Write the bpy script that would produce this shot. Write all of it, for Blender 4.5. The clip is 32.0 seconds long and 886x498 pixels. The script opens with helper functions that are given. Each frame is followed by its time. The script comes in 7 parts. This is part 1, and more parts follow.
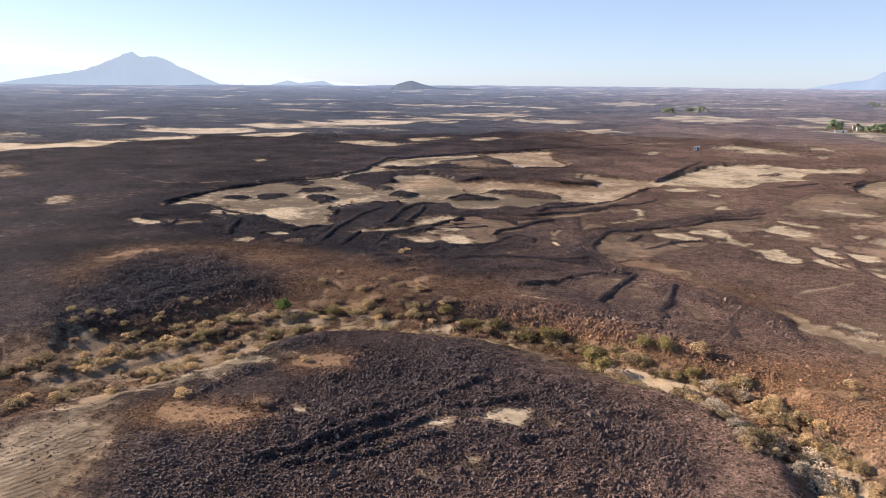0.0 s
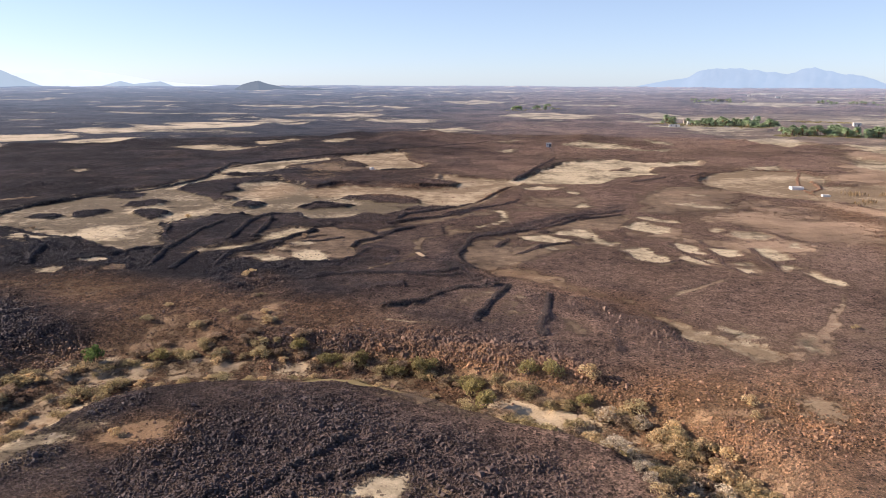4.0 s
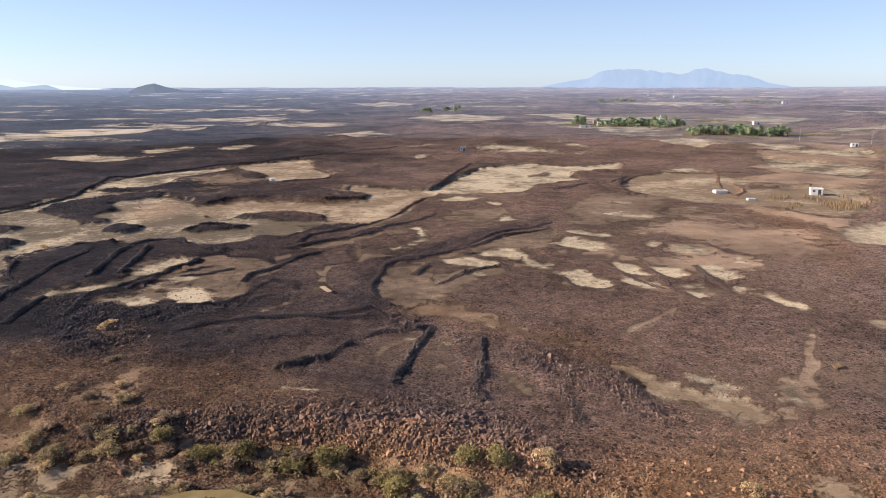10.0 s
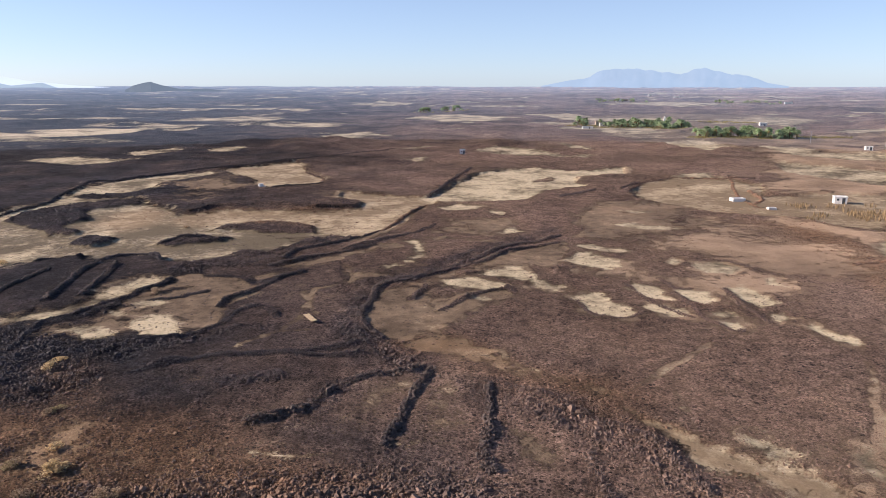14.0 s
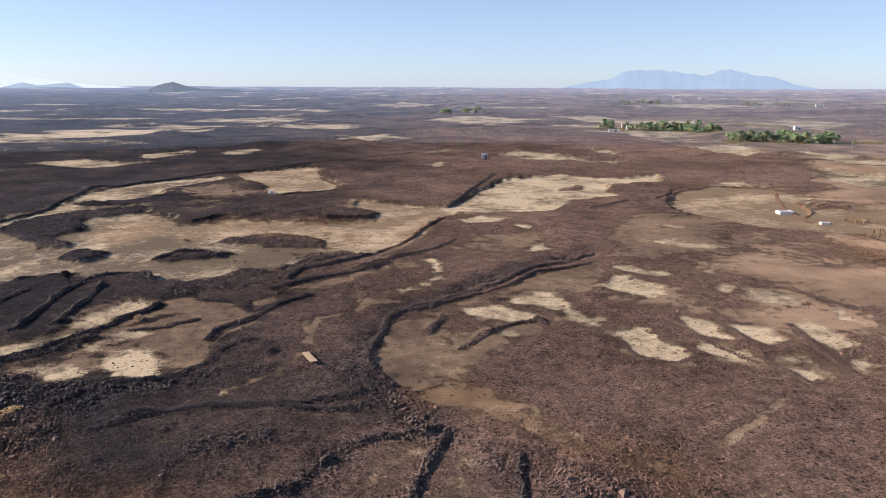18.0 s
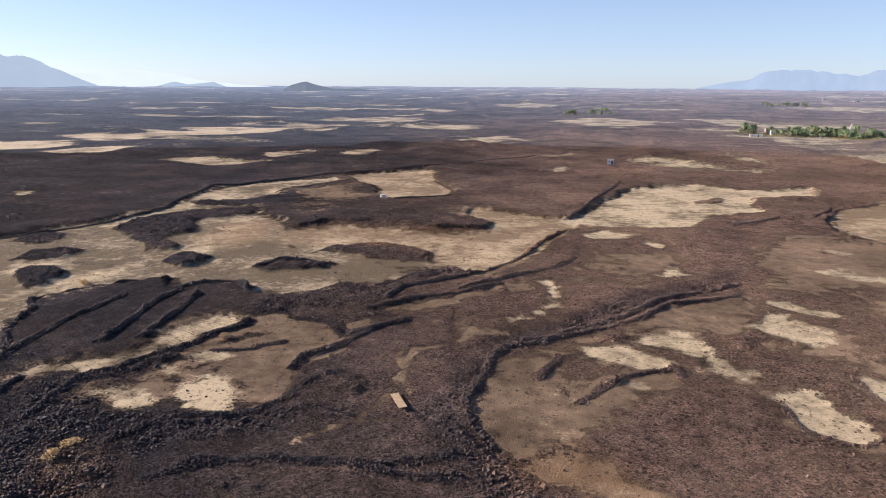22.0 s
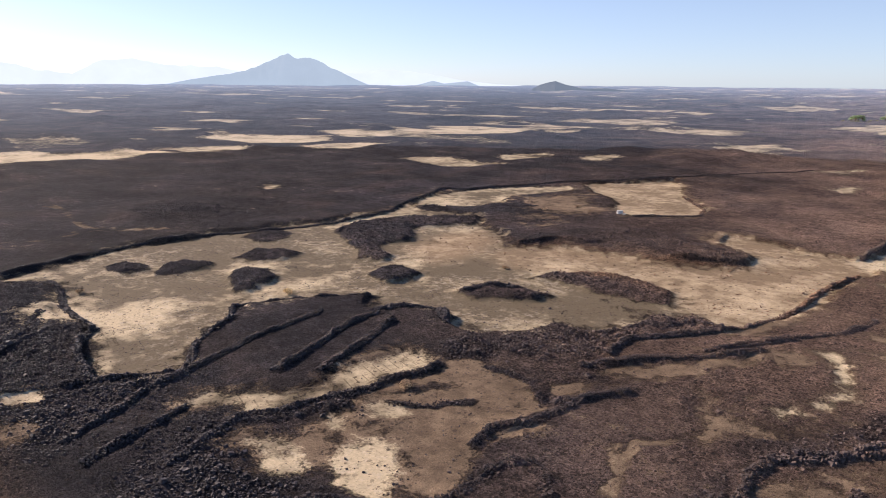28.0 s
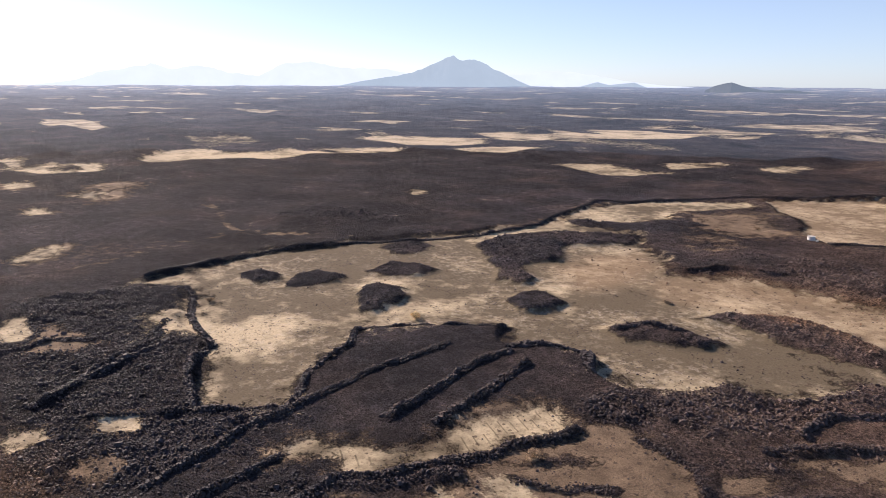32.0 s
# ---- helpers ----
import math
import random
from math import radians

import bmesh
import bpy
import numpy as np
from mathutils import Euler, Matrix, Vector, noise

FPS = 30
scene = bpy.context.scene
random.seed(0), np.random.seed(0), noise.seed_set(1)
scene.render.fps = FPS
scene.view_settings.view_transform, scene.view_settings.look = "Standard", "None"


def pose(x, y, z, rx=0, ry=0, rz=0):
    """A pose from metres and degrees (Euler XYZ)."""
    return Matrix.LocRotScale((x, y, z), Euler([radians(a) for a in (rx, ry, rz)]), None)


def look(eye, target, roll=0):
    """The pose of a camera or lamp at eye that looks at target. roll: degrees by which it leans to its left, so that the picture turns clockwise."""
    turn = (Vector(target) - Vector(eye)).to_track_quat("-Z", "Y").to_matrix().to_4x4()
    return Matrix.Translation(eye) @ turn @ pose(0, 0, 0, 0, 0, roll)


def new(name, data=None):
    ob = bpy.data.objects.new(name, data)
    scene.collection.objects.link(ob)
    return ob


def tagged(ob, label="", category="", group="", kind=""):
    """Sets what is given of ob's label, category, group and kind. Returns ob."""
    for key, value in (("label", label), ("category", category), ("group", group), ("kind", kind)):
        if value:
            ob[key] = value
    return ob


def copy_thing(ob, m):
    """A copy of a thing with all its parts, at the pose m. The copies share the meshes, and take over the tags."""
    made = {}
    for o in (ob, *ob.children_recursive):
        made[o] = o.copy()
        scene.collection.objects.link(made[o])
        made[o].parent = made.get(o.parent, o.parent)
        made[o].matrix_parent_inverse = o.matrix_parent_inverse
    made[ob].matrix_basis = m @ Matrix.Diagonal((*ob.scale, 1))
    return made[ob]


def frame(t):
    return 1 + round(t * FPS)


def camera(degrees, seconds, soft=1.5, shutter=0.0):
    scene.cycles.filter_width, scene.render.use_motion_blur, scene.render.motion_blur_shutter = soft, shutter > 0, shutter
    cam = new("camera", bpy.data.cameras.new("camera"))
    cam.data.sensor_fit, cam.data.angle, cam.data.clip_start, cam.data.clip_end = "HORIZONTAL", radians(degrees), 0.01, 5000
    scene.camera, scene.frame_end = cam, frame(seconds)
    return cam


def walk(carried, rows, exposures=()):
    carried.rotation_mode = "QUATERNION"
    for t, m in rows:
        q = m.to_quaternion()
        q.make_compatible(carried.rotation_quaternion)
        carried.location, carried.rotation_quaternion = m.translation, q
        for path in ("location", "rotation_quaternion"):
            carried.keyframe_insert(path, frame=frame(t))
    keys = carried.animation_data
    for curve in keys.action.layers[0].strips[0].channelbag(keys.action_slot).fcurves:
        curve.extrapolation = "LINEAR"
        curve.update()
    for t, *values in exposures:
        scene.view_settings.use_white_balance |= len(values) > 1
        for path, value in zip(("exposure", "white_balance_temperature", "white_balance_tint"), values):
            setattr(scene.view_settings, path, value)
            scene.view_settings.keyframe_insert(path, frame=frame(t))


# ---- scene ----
cam = camera(65.4, 32.0, soft=0.9)
# The flight: seconds, eye, target, roll.
PATH = [
    (0, (32.09, -0.01, 40.56), (27.763, 8.687, 38.180), 0.38),
    (0.5, (31.21, 1.94, 40.44), (27.105, 10.745, 38.059), 0.35),
    (1, (30.33, 3.94, 40.33), (26.468, 12.850, 37.958), 0.29),
    (1.5, (29.53, 5.96, 40.15), (25.901, 14.973, 37.780), 0.23),
    (2, (28.79, 8.03, 40.02), (25.403, 17.135, 37.646), 0.16),
    (2.5, (28.02, 9.99, 39.93), (24.867, 19.175, 37.561), 0.11),
    (3, (27.31, 11.98, 39.89), (24.392, 21.251, 37.515), 0.09),
    (3.5, (26.51, 14.05, 39.71), (23.837, 23.393, 37.343), 0.10),
    (4, (25.77, 16.08, 39.64), (23.341, 25.488, 37.265), 0.11),
    (4.5, (25.09, 18.01, 39.57), (22.900, 27.472, 37.198), 0.11),
    (6.5, (22.82, 25.79, 39.44), (21.426, 35.412, 37.079), 0.02),
    (7, (22.30, 27.71, 39.43), (21.057, 37.347, 37.078), -0.01),
    (7.5, (21.82, 29.64, 39.49), (20.632, 39.285, 37.134), -0.05),
    (8, (21.53, 31.61, 39.50), (20.344, 41.259, 37.148), -0.11),
    (8.5, (21.31, 33.68, 39.53), (20.115, 43.326, 37.181), -0.16),
    (9, (21.14, 35.68, 39.58), (19.938, 45.324, 37.229), -0.18),
    (9.5, (20.91, 37.76, 39.64), (19.713, 47.408, 37.291), -0.20),
    (10, (20.59, 39.85, 39.63), (19.388, 49.491, 37.275), -0.19),
    (10.5, (20.26, 41.89, 39.64), (19.066, 51.538, 37.287), -0.17),
    (11, (19.95, 43.84, 39.60), (18.754, 53.490, 37.246), -0.16),
    (11.5, (19.60, 45.90, 39.56), (18.407, 55.548, 37.201), -0.13),
    (12, (19.38, 47.96, 39.54), (18.189, 57.603, 37.180), -0.11),
    (12.5, (19.14, 50.04, 39.62), (17.953, 59.686, 37.256), -0.10),
    (13, (18.81, 52.06, 39.75), (17.625, 61.700, 37.389), -0.09),
    (13.5, (18.50, 54.14, 39.85), (17.321, 63.784, 37.477), -0.06),
    (14, (18.17, 56.10, 39.92), (16.997, 65.746, 37.552), -0.02),
    (14.5, (17.73, 58.10, 40.08), (16.556, 67.741, 37.712), 0.03),
    (16.5, (16.55, 66.65, 40.35), (15.386, 76.293, 37.985), 0.12),
    (17, (16.27, 68.81, 40.28), (15.098, 78.450, 37.918), 0.13),
    (17.5, (16.08, 71.05, 40.21), (14.775, 80.675, 37.846), 0.13),
    (18, (15.83, 73.22, 40.14), (14.375, 82.826, 37.784), 0.13),
    (18.5, (15.53, 75.41, 40.11), (13.878, 84.982, 37.753), 0.14),
    (19, (15.26, 77.43, 40.11), (13.393, 86.966, 37.753), 0.11),
    (19.5, (15.03, 79.30, 40.17), (12.954, 88.797, 37.814), 0.08),
    (20, (14.81, 81.31, 40.19), (12.516, 90.750, 37.833), 0.06),
    (20.5, (14.41, 83.52, 40.12), (11.898, 92.911, 37.758), 0.07),
    (21, (13.94, 85.70, 40.08), (11.226, 95.025, 37.723), 0.12),
    (21.5, (13.56, 87.79, 40.04), (10.647, 97.065, 37.672), 0.19),
    (22, (13.09, 89.84, 40.03), (9.989, 99.048, 37.669), 0.26),
    (22.5, (12.71, 91.81, 40.02), (9.421, 100.950, 37.653), 0.34),
    (23, (12.22, 93.78, 40.02), (8.732, 102.848, 37.649), 0.37),
    (23.5, (11.65, 95.70, 40.00), (7.992, 104.700, 37.629), 0.38),
    (24, (10.98, 97.77, 39.95), (7.106, 106.680, 37.581), 0.43),
    (24.5, (10.29, 99.70, 39.97), (6.143, 108.479, 37.594), 0.48),
    (25, (9.55, 101.59, 40.08), (5.125, 110.236, 37.697), 0.51),
    (25.5, (8.87, 103.33, 40.19), (4.187, 111.831, 37.800), 0.51),
    (27.5, (5.47, 110.87, 40.22), (-0.305, 118.673, 37.835), 0.43),
    (28, (4.46, 112.80, 40.25), (-1.594, 120.391, 37.866), 0.37),
    (28.5, (3.39, 114.65, 40.18), (-2.907, 122.037, 37.798), 0.31),
    (29, (2.25, 116.46, 40.16), (-4.275, 123.652, 37.772), 0.26),
    (29.5, (1.11, 118.17, 40.18), (-5.616, 125.177, 37.794), 0.24),
    (30, (-0.10, 119.87, 40.23), (-7.027, 126.681, 37.846), 0.24),
    (30.5, (-1.34, 121.55, 40.30), (-8.452, 128.169, 37.908), 0.25),
    (31, (-2.74, 123.22, 40.37), (-10.032, 129.628, 37.984), 0.24),
    (31.5, (-3.97, 124.81, 40.41), (-11.437, 131.024, 38.032), 0.26),
    (32, (-5.40, 126.43, 40.51), (-13.025, 132.454, 38.131), 0.27),
]
walk(cam, [(t, look(eye, target, roll)) for t, eye, target, roll in PATH], [(0.0, 0.80, 6250.0, 22.0), (8.0, 0.76, 6200.0, 20.0), (14.0, 0.69, 6080.0, 20.0), (20.0, 0.67, 6130.0, 20.5), (26.0, 0.70, 6250.0, 22.0), (32.0, 0.70, 6330.0, 23.0)])

# ---- sky and sun ----
SUN_AZIMUTH, SUN_HEIGHT = 93.0, 24.0    # degrees left of +y, degrees above the horizon
world = bpy.data.worlds.new("desert_sky")
scene.world = world
world.use_nodes = True
sky = world.node_tree.nodes.new("ShaderNodeTexSky")
sky.sky_type = "NISHITA"
sky.sun_disc = False
sky.sun_elevation = radians(SUN_HEIGHT)
sky.sun_rotation = radians(-SUN_AZIMUTH)
sky.altitude = 900
sky.air_density, sky.dust_density, sky.ozone_density = 0.72, 0.5, 2.4
backing = world.node_tree.nodes["Background"]
backing.inputs["Strength"].default_value = 0.091
haze = world.node_tree.nodes.new("ShaderNodeMix")
haze.data_type = "RGBA"
upward = world.node_tree.nodes.new("ShaderNodeTexCoord")
parts = world.node_tree.nodes.new("ShaderNodeSeparateXYZ")
thin = world.node_tree.nodes.new("ShaderNodeMapRange")
thin.interpolation_type = "SMOOTHSTEP"
for socket, value in zip(thin.inputs[1:5], (0.0, 0.4, 0.46, 0.0)):
    socket.default_value = value
world.node_tree.links.new(upward.outputs["Generated"], parts.inputs[0])
world.node_tree.links.new(parts.outputs[2], thin.inputs[0])
world.node_tree.links.new(thin.outputs[0], haze.inputs[0])
haze.inputs[7].default_value = (4.3, 5.35, 6.0, 1)
world.node_tree.links.new(sky.outputs[0], haze.inputs[6])
world.node_tree.links.new(haze.outputs[2], backing.inputs["Color"])
sun_data = bpy.data.lights.new("sun", "SUN")
sun_data.energy, sun_data.angle, sun_data.color = 5.0, radians(0.6), (1.0, 0.85, 0.67)
sun = new("sun", sun_data)
sa, sh = radians(SUN_AZIMUTH), radians(SUN_HEIGHT)
sun.matrix_world = look((-300 * math.sin(sa) * math.cos(sh), 300 * math.cos(sa) * math.cos(sh), 300 * math.sin(sh)), (0, 0, 0))


# ---- numeric noise ----
def lattice(i, j, seed):
    h = (i * 374761393 + j * 668265263 + seed * 974711) & 0x7FFFFFFF
    h = ((h ^ (h >> 13)) * 1274126177) & 0x7FFFFFFF
    return ((h ^ (h >> 16)) & 0x7FFF) / 32767.0


def wander(x, y, size, seed=0, octaves=3):
    """Smooth noise about 0, between -1 and 1, with features of that size in metres."""
    total, gain, norm = 0.0, 1.0, 0.0
    for k in range(octaves):
        u, v = x / size, y / size
        i, j = np.floor(u).astype(np.int64), np.floor(v).astype(np.int64)
        fu, fv = u - i, v - j
        fu, fv = fu * fu * (3 - 2 * fu), fv * fv * (3 - 2 * fv)
        s = seed + 17 * k
        a = lattice(i, j, s) * (1 - fu) + lattice(i + 1, j, s) * fu
        b = lattice(i, j + 1, s) * (1 - fu) + lattice(i + 1, j + 1, s) * fu
        total = total + gain * ((a * (1 - fv) + b * fv) * 2 - 1)
        norm += gain
        gain, size = gain * 0.5, size * 0.47
    return total / norm


def step(a, b, x):
    k = np.clip((x - a) / (b - a), 0, 1)
    return k * k * (3 - 2 * k)


def inside_by(outline, x, y):
    """How far points lie inside an outline, in metres; negative outside."""
    pts = np.array(outline, float)
    best = np.full(x.shape, 1e18)
    within = np.zeros(x.shape, bool)
    for (ax, ay), (bx, by) in zip(pts, np.roll(pts, -1, axis=0)):
        dx, dy = bx - ax, by - ay
        k = np.clip(((x - ax) * dx + (y - ay) * dy) / (dx * dx + dy * dy + 1e-9), 0, 1)
        best = np.minimum(best, (x - ax - k * dx) ** 2 + (y - ay - k * dy) ** 2)
        if ay != by:
            within ^= ((ay > y) != (by > y)) & (x < dx * (y - ay) / (by - ay) + ax)
    return np.where(within, 1, -1) * np.sqrt(best)


def line_gap(line, x, y):
    """How far points lie from a line of points."""
    best = np.full(x.shape, 1e18)
    for (ax, ay), (bx, by) in zip(line, line[1:]):
        dx, dy = bx - ax, by - ay
        k = np.clip(((x - ax) * dx + (y - ay) * dy) / (dx * dx + dy * dy + 1e-9), 0, 1)
        best = np.minimum(best, (x - ax - k * dx) ** 2 + (y - ay - k * dy) ** 2)
    return np.sqrt(best)


# ---- the plan: what covers the ground where ----
PATCHES, TRACKS = [], []


def patch(kind, tone, feather, outline, label=""):
    PATCHES.append((kind, tone, feather, outline, label))


def track(width, line):
    TRACKS.append((width, line))


patch("soil", 0.55, 4, [(-9.8, 109.1), (-3.4, 109.1), (6.7, 106.9), (14.7, 105.3), (24.6, 103.4), (31.5, 101.5), (43.7, 105.1), (51.4, 102.8), (58.1, 103.6), (56.6, 100.2), (25.5, 96.6), (-6.2, 101.6)])
patch("sand", -0.2, 3, [(-152, 162.5), (-155.3, 172.9), (-158.1, 185.6), (-161.1, 195.5), (-158.7, 206.7), (-158.2, 218), (-149.8, 235.8), (-145, 251.8), (-138.9, 272.6), (-128.4, 277.5), (-117.5, 283.4), (-109.1, 274.3), (-91.5, 260.6), (-87.5, 256.6), (-80.7, 265.5), (-69.6, 270.6), (-60.2, 269.7), (-52.2, 272.3), (-37.2, 230.8), (-42, 228.3), (-40.9, 223.7), (-42.9, 218.1), (-46.6, 214.7), (-53.5, 215.1), (-54.4, 210.7), (-53.2, 204.8), (-57.9, 198.7), (-64.4, 199.4), (-68.2, 204.6), (-76.7, 203.1), (-80.9, 199.6), (-86.7, 204.4), (-93.5, 195.6), (-102.1, 186.2), (-98.4, 181.1), (-92, 171.9), (-88.5, 166.5), (-84.6, 164.1), (-82.4, 161), (-84.4, 155.7), (-87.7, 151.5), (-99.2, 154.2), (-108.8, 161.4), (-124.6, 163.2), (-140.9, 170.4), (-145.6, 169.7)], "wide dry silt basin with pale salt crust")
patch("sand", 0.2, 2, [(-87.9, 256.4), (-78, 266.3), (-63.1, 267.2), (-49.1, 267), (-37.5, 274.7), (-37, 284.1), (-47.9, 296), (-47.4, 304.3), (-35.9, 303.5), (-29, 295.9), (-19.4, 296.8), (-11.9, 283.8), (-15.4, 271.5), (-16.5, 254.6), (-19.5, 241.7), (-23.3, 231.2), (-26.4, 227.9), (-30.9, 231.5), (-35.5, 234.5), (-39.6, 239.9), (-52.6, 244.2), (-67.2, 241.7), (-76.9, 238.5), (-88.3, 245.9)], "long tan cultivated field beside a stone wall")
patch("sand", 0.22, 1.5, [(-124, 364), (-99, 401), (-82, 362), (-66, 339), (-65.1, 329.7), (-79.9, 312.2), (-88.1, 317.7), (-100, 339)], "four sided tan field behind a low stone wall")
patch("sand", 0.4, 2, [(-146.4, 284), (-152.5, 301.8), (-148.9, 328), (-127, 355), (-117, 350), (-130.9, 320.5), (-123.9, 306.3), (-130.9, 290.3), (-137.9, 284.2)])
patch("sand", 0.42, 2, [(-149.3, 233.3), (-144.5, 241.5), (-141.6, 269.2), (-145.6, 281.8), (-136, 281.9), (-117.8, 284.7), (-111.6, 276), (-134.1, 263.6), (-136.1, 242.5)])
patch("sand", 0.7, 2, [(104.2, 233.7), (113.9, 242.6), (124.3, 246.2), (111.4, 218.4), (102.7, 219.4)])
patch("sand", 0.6, 3, [(86, 372), (100, 378), (98, 363), (86, 359)])
patch("soil", 0.3, 5, [(-201.2, 157.9), (-192.8, 172.2), (-184.9, 187.2), (-181, 177.2), (-179.6, 163.6), (-185.7, 153.8)])
patch("sand", 0.5, 4, [(-129, 156.3), (-130.5, 166.8), (-118.8, 166.2), (-115.4, 153.3)])
patch("sand", 0.8, 1.2, [(-94.7, 131.2), (-93.1, 134.4), (-89.7, 135.6), (-89.2, 132.2), (-90.3, 130.7)])
patch("sand", 0.55, 1.2, [(-90.8, 141.9), (-89, 145.4), (-86.4, 143.7), (-88.5, 141.4)])
patch("sand", 0.5, 1.5, [(-138.1, 136), (-140.7, 139.7), (-130.1, 139.8), (-126.9, 137.8), (-129.1, 135)])
patch("crust", 0.8, 2.5, [(-128.9, 165.1), (-131.8, 172.6), (-130.6, 180.3), (-119.1, 180.7), (-109.1, 173.7), (-97.3, 165.3), (-98.8, 159.8), (-103.7, 157), (-113.2, 159.8), (-114.4, 162.5)])
patch("crust", 0.75, 2, [(-92.3, 153), (-98.6, 158.5), (-91.5, 157), (-88.2, 153.5)])
patch("crust", 0.7, 2.5, [(-110.6, 175.5), (-109.7, 185), (-109, 199.5), (-103.9, 215.2), (-99.6, 212.9), (-99.8, 195.4), (-102.2, 185.1), (-106.8, 176.7)])
patch("crust", 0.85, 2, [(-101.5, 224.8), (-96.9, 230.8), (-86.8, 222.8), (-81.7, 211.8), (-87.3, 214.2), (-89.9, 221.5)])
patch("crust", 0.65, 2, [(-88, 236), (-82.7, 239.8), (-72.2, 239.1), (-71, 235.4), (-80.1, 234.4)])
patch("crust", 0.6, 3, [(-131.6, 192.1), (-127.7, 200.8), (-117.2, 211.1), (-107.5, 216.9), (-114.9, 200.8), (-124.8, 191)])
patch("crust", 0.5, 3, [(-151.7, 165.8), (-151.8, 180.4), (-139, 179.1), (-138.7, 169.6)])
patch("crust", 0.6, 2.5, [(-127.2, 243.6), (-107.5, 242.6), (-108.3, 268.6), (-100.5, 260.3), (-100.4, 236.5), (-111.3, 233.7)])
patch("crust", 0.65, 3, [(-55.2, 259.1), (-34.2, 259.1), (-20.4, 270.6), (-20.9, 257.5), (-24.4, 235.6), (-33.7, 240.1), (-44.3, 247.9)])
patch("crust", 0.55, 2.5, [(-59, 226.1), (-59.2, 229.9), (-56.4, 226.5), (-56.9, 224.2)])
patch("lava", 1.0, 1, [(-146.4, 182.2), (-146, 186.6), (-139.4, 188.4), (-136.7, 186.2), (-138.3, 181.3), (-142.3, 180.2)])
patch("lava", 1.0, 1, [(-131.3, 184.3), (-136.8, 189.6), (-139.3, 196.3), (-131.3, 199.1), (-129.1, 196.1), (-128.9, 189.4)])
patch("lava", 1.0, 1, [(-131.2, 204.5), (-134.4, 214.2), (-122.9, 217.8), (-121.8, 211.5), (-124.4, 205.9)])
patch("lava", 1.2, 1, [(-110.1, 190), (-117.9, 194.2), (-121.9, 200), (-116, 203), (-110.8, 200.5), (-108.3, 195), (-106.6, 190.2)])
patch("lava", 0.8, 1.5, [(-148.4, 220.3), (-152.4, 230.2), (-142, 230.8), (-138.3, 223.6), (-140.7, 218.6)])
patch("lava", 1.3, 1.2, [(-135.5, 241.5), (-137.5, 253.3), (-133.6, 266.9), (-116.2, 281.6), (-111.7, 273), (-120.6, 257.1), (-112.3, 245.9), (-114.5, 238.7), (-112.5, 233.1), (-103.7, 229.5), (-102.7, 225.1), (-108.8, 222.8), (-114.8, 230), (-127, 235.8)])
patch("lava", 1.1, 1, [(-96.8, 214), (-98.3, 219.2), (-95.6, 222.8), (-89.1, 221.8), (-87.3, 217), (-90.2, 212.7)])
patch("lava", 1.1, 1, [(-75.4, 217.6), (-73.7, 222.3), (-67.6, 226.5), (-59.1, 225.9), (-59.9, 221), (-67, 217.8), (-70.6, 215.2)])
patch("lava", 1.1, 1.2, [(-68.8, 233.5), (-67.4, 240.4), (-58.3, 247.1), (-48.5, 246.1), (-41.6, 242.9), (-38.6, 234.5), (-45.3, 234.3), (-54.1, 234.5), (-62.1, 235)])
patch("lava", 0.6, 1, [(-139.8, 279.6), (-138.5, 287), (-131.2, 291.1), (-129.5, 283.8), (-135, 277.9)])
patch("sand", 0.15, 2, [(-44.3, 37.2), (-45.8, 41.8), (-45.5, 45.6), (-43, 49), (-39.5, 50.3), (-36.2, 48.9), (-33.8, 45.1), (-31.6, 40.1), (-30.6, 38.1), (-29.3, 33.8), (-35.1, 30.9)], "tilled tan field with curved furrows")
patch("rust", 0.3, 8, [(-106.1, 91), (-106.9, 113.8), (-93.1, 128), (-59.7, 120.9), (-41.7, 125.1), (-27.3, 118.4), (-36.3, 105.4), (-47, 103.8), (-55.7, 99.2), (-75.2, 112.6), (-102.8, 102.5), (-96.2, 86.6)])
patch("soil", 0.5, 5, [(-93.9, 71.4), (-95, 78.6), (-83, 77.1), (-77.2, 66.8), (-79.5, 62.6)])
patch("rust", 0.9, 3, [(-10.7, 113.3), (5.3, 114.2), (12.7, 111.5), (26, 106.6), (35.2, 106.5), (51, 109.5), (60.9, 109.5), (54.5, 95.7), (30.5, 92.9), (25.7, 100.8), (7.2, 104.4), (-2.4, 105.8), (-12.2, 108.1)])
patch("rust", 0.8, 6, [(24.3, 105.8), (35.9, 109.4), (48.6, 116), (57.8, 116.1), (51.9, 81.1), (45.7, 85.4), (37.3, 96.3), (29.1, 95)])
patch("soil", 0.55, 6, [(-82.9, 60.9), (-90.7, 69.3), (-77.4, 76.2), (-60.8, 86.7), (-48, 91.6), (-43.8, 78.4), (-53.5, 68.1), (-62.6, 52), (-65.3, 50.6)])
patch("lava", 1.6, 4, [(-89.7, 257.8), (-88, 284.3), (-67.4, 294.8), (-49.5, 287.6), (-37.3, 282.7), (-37, 272.7), (-48.8, 266.1), (-62.7, 266.4), (-77, 264.4)])
patch("lava", 0.8, 3, [(-199.5, 206), (-206, 223.9), (-193, 241.2), (-167.2, 249), (-166.4, 236.1), (-182.2, 219.2)])
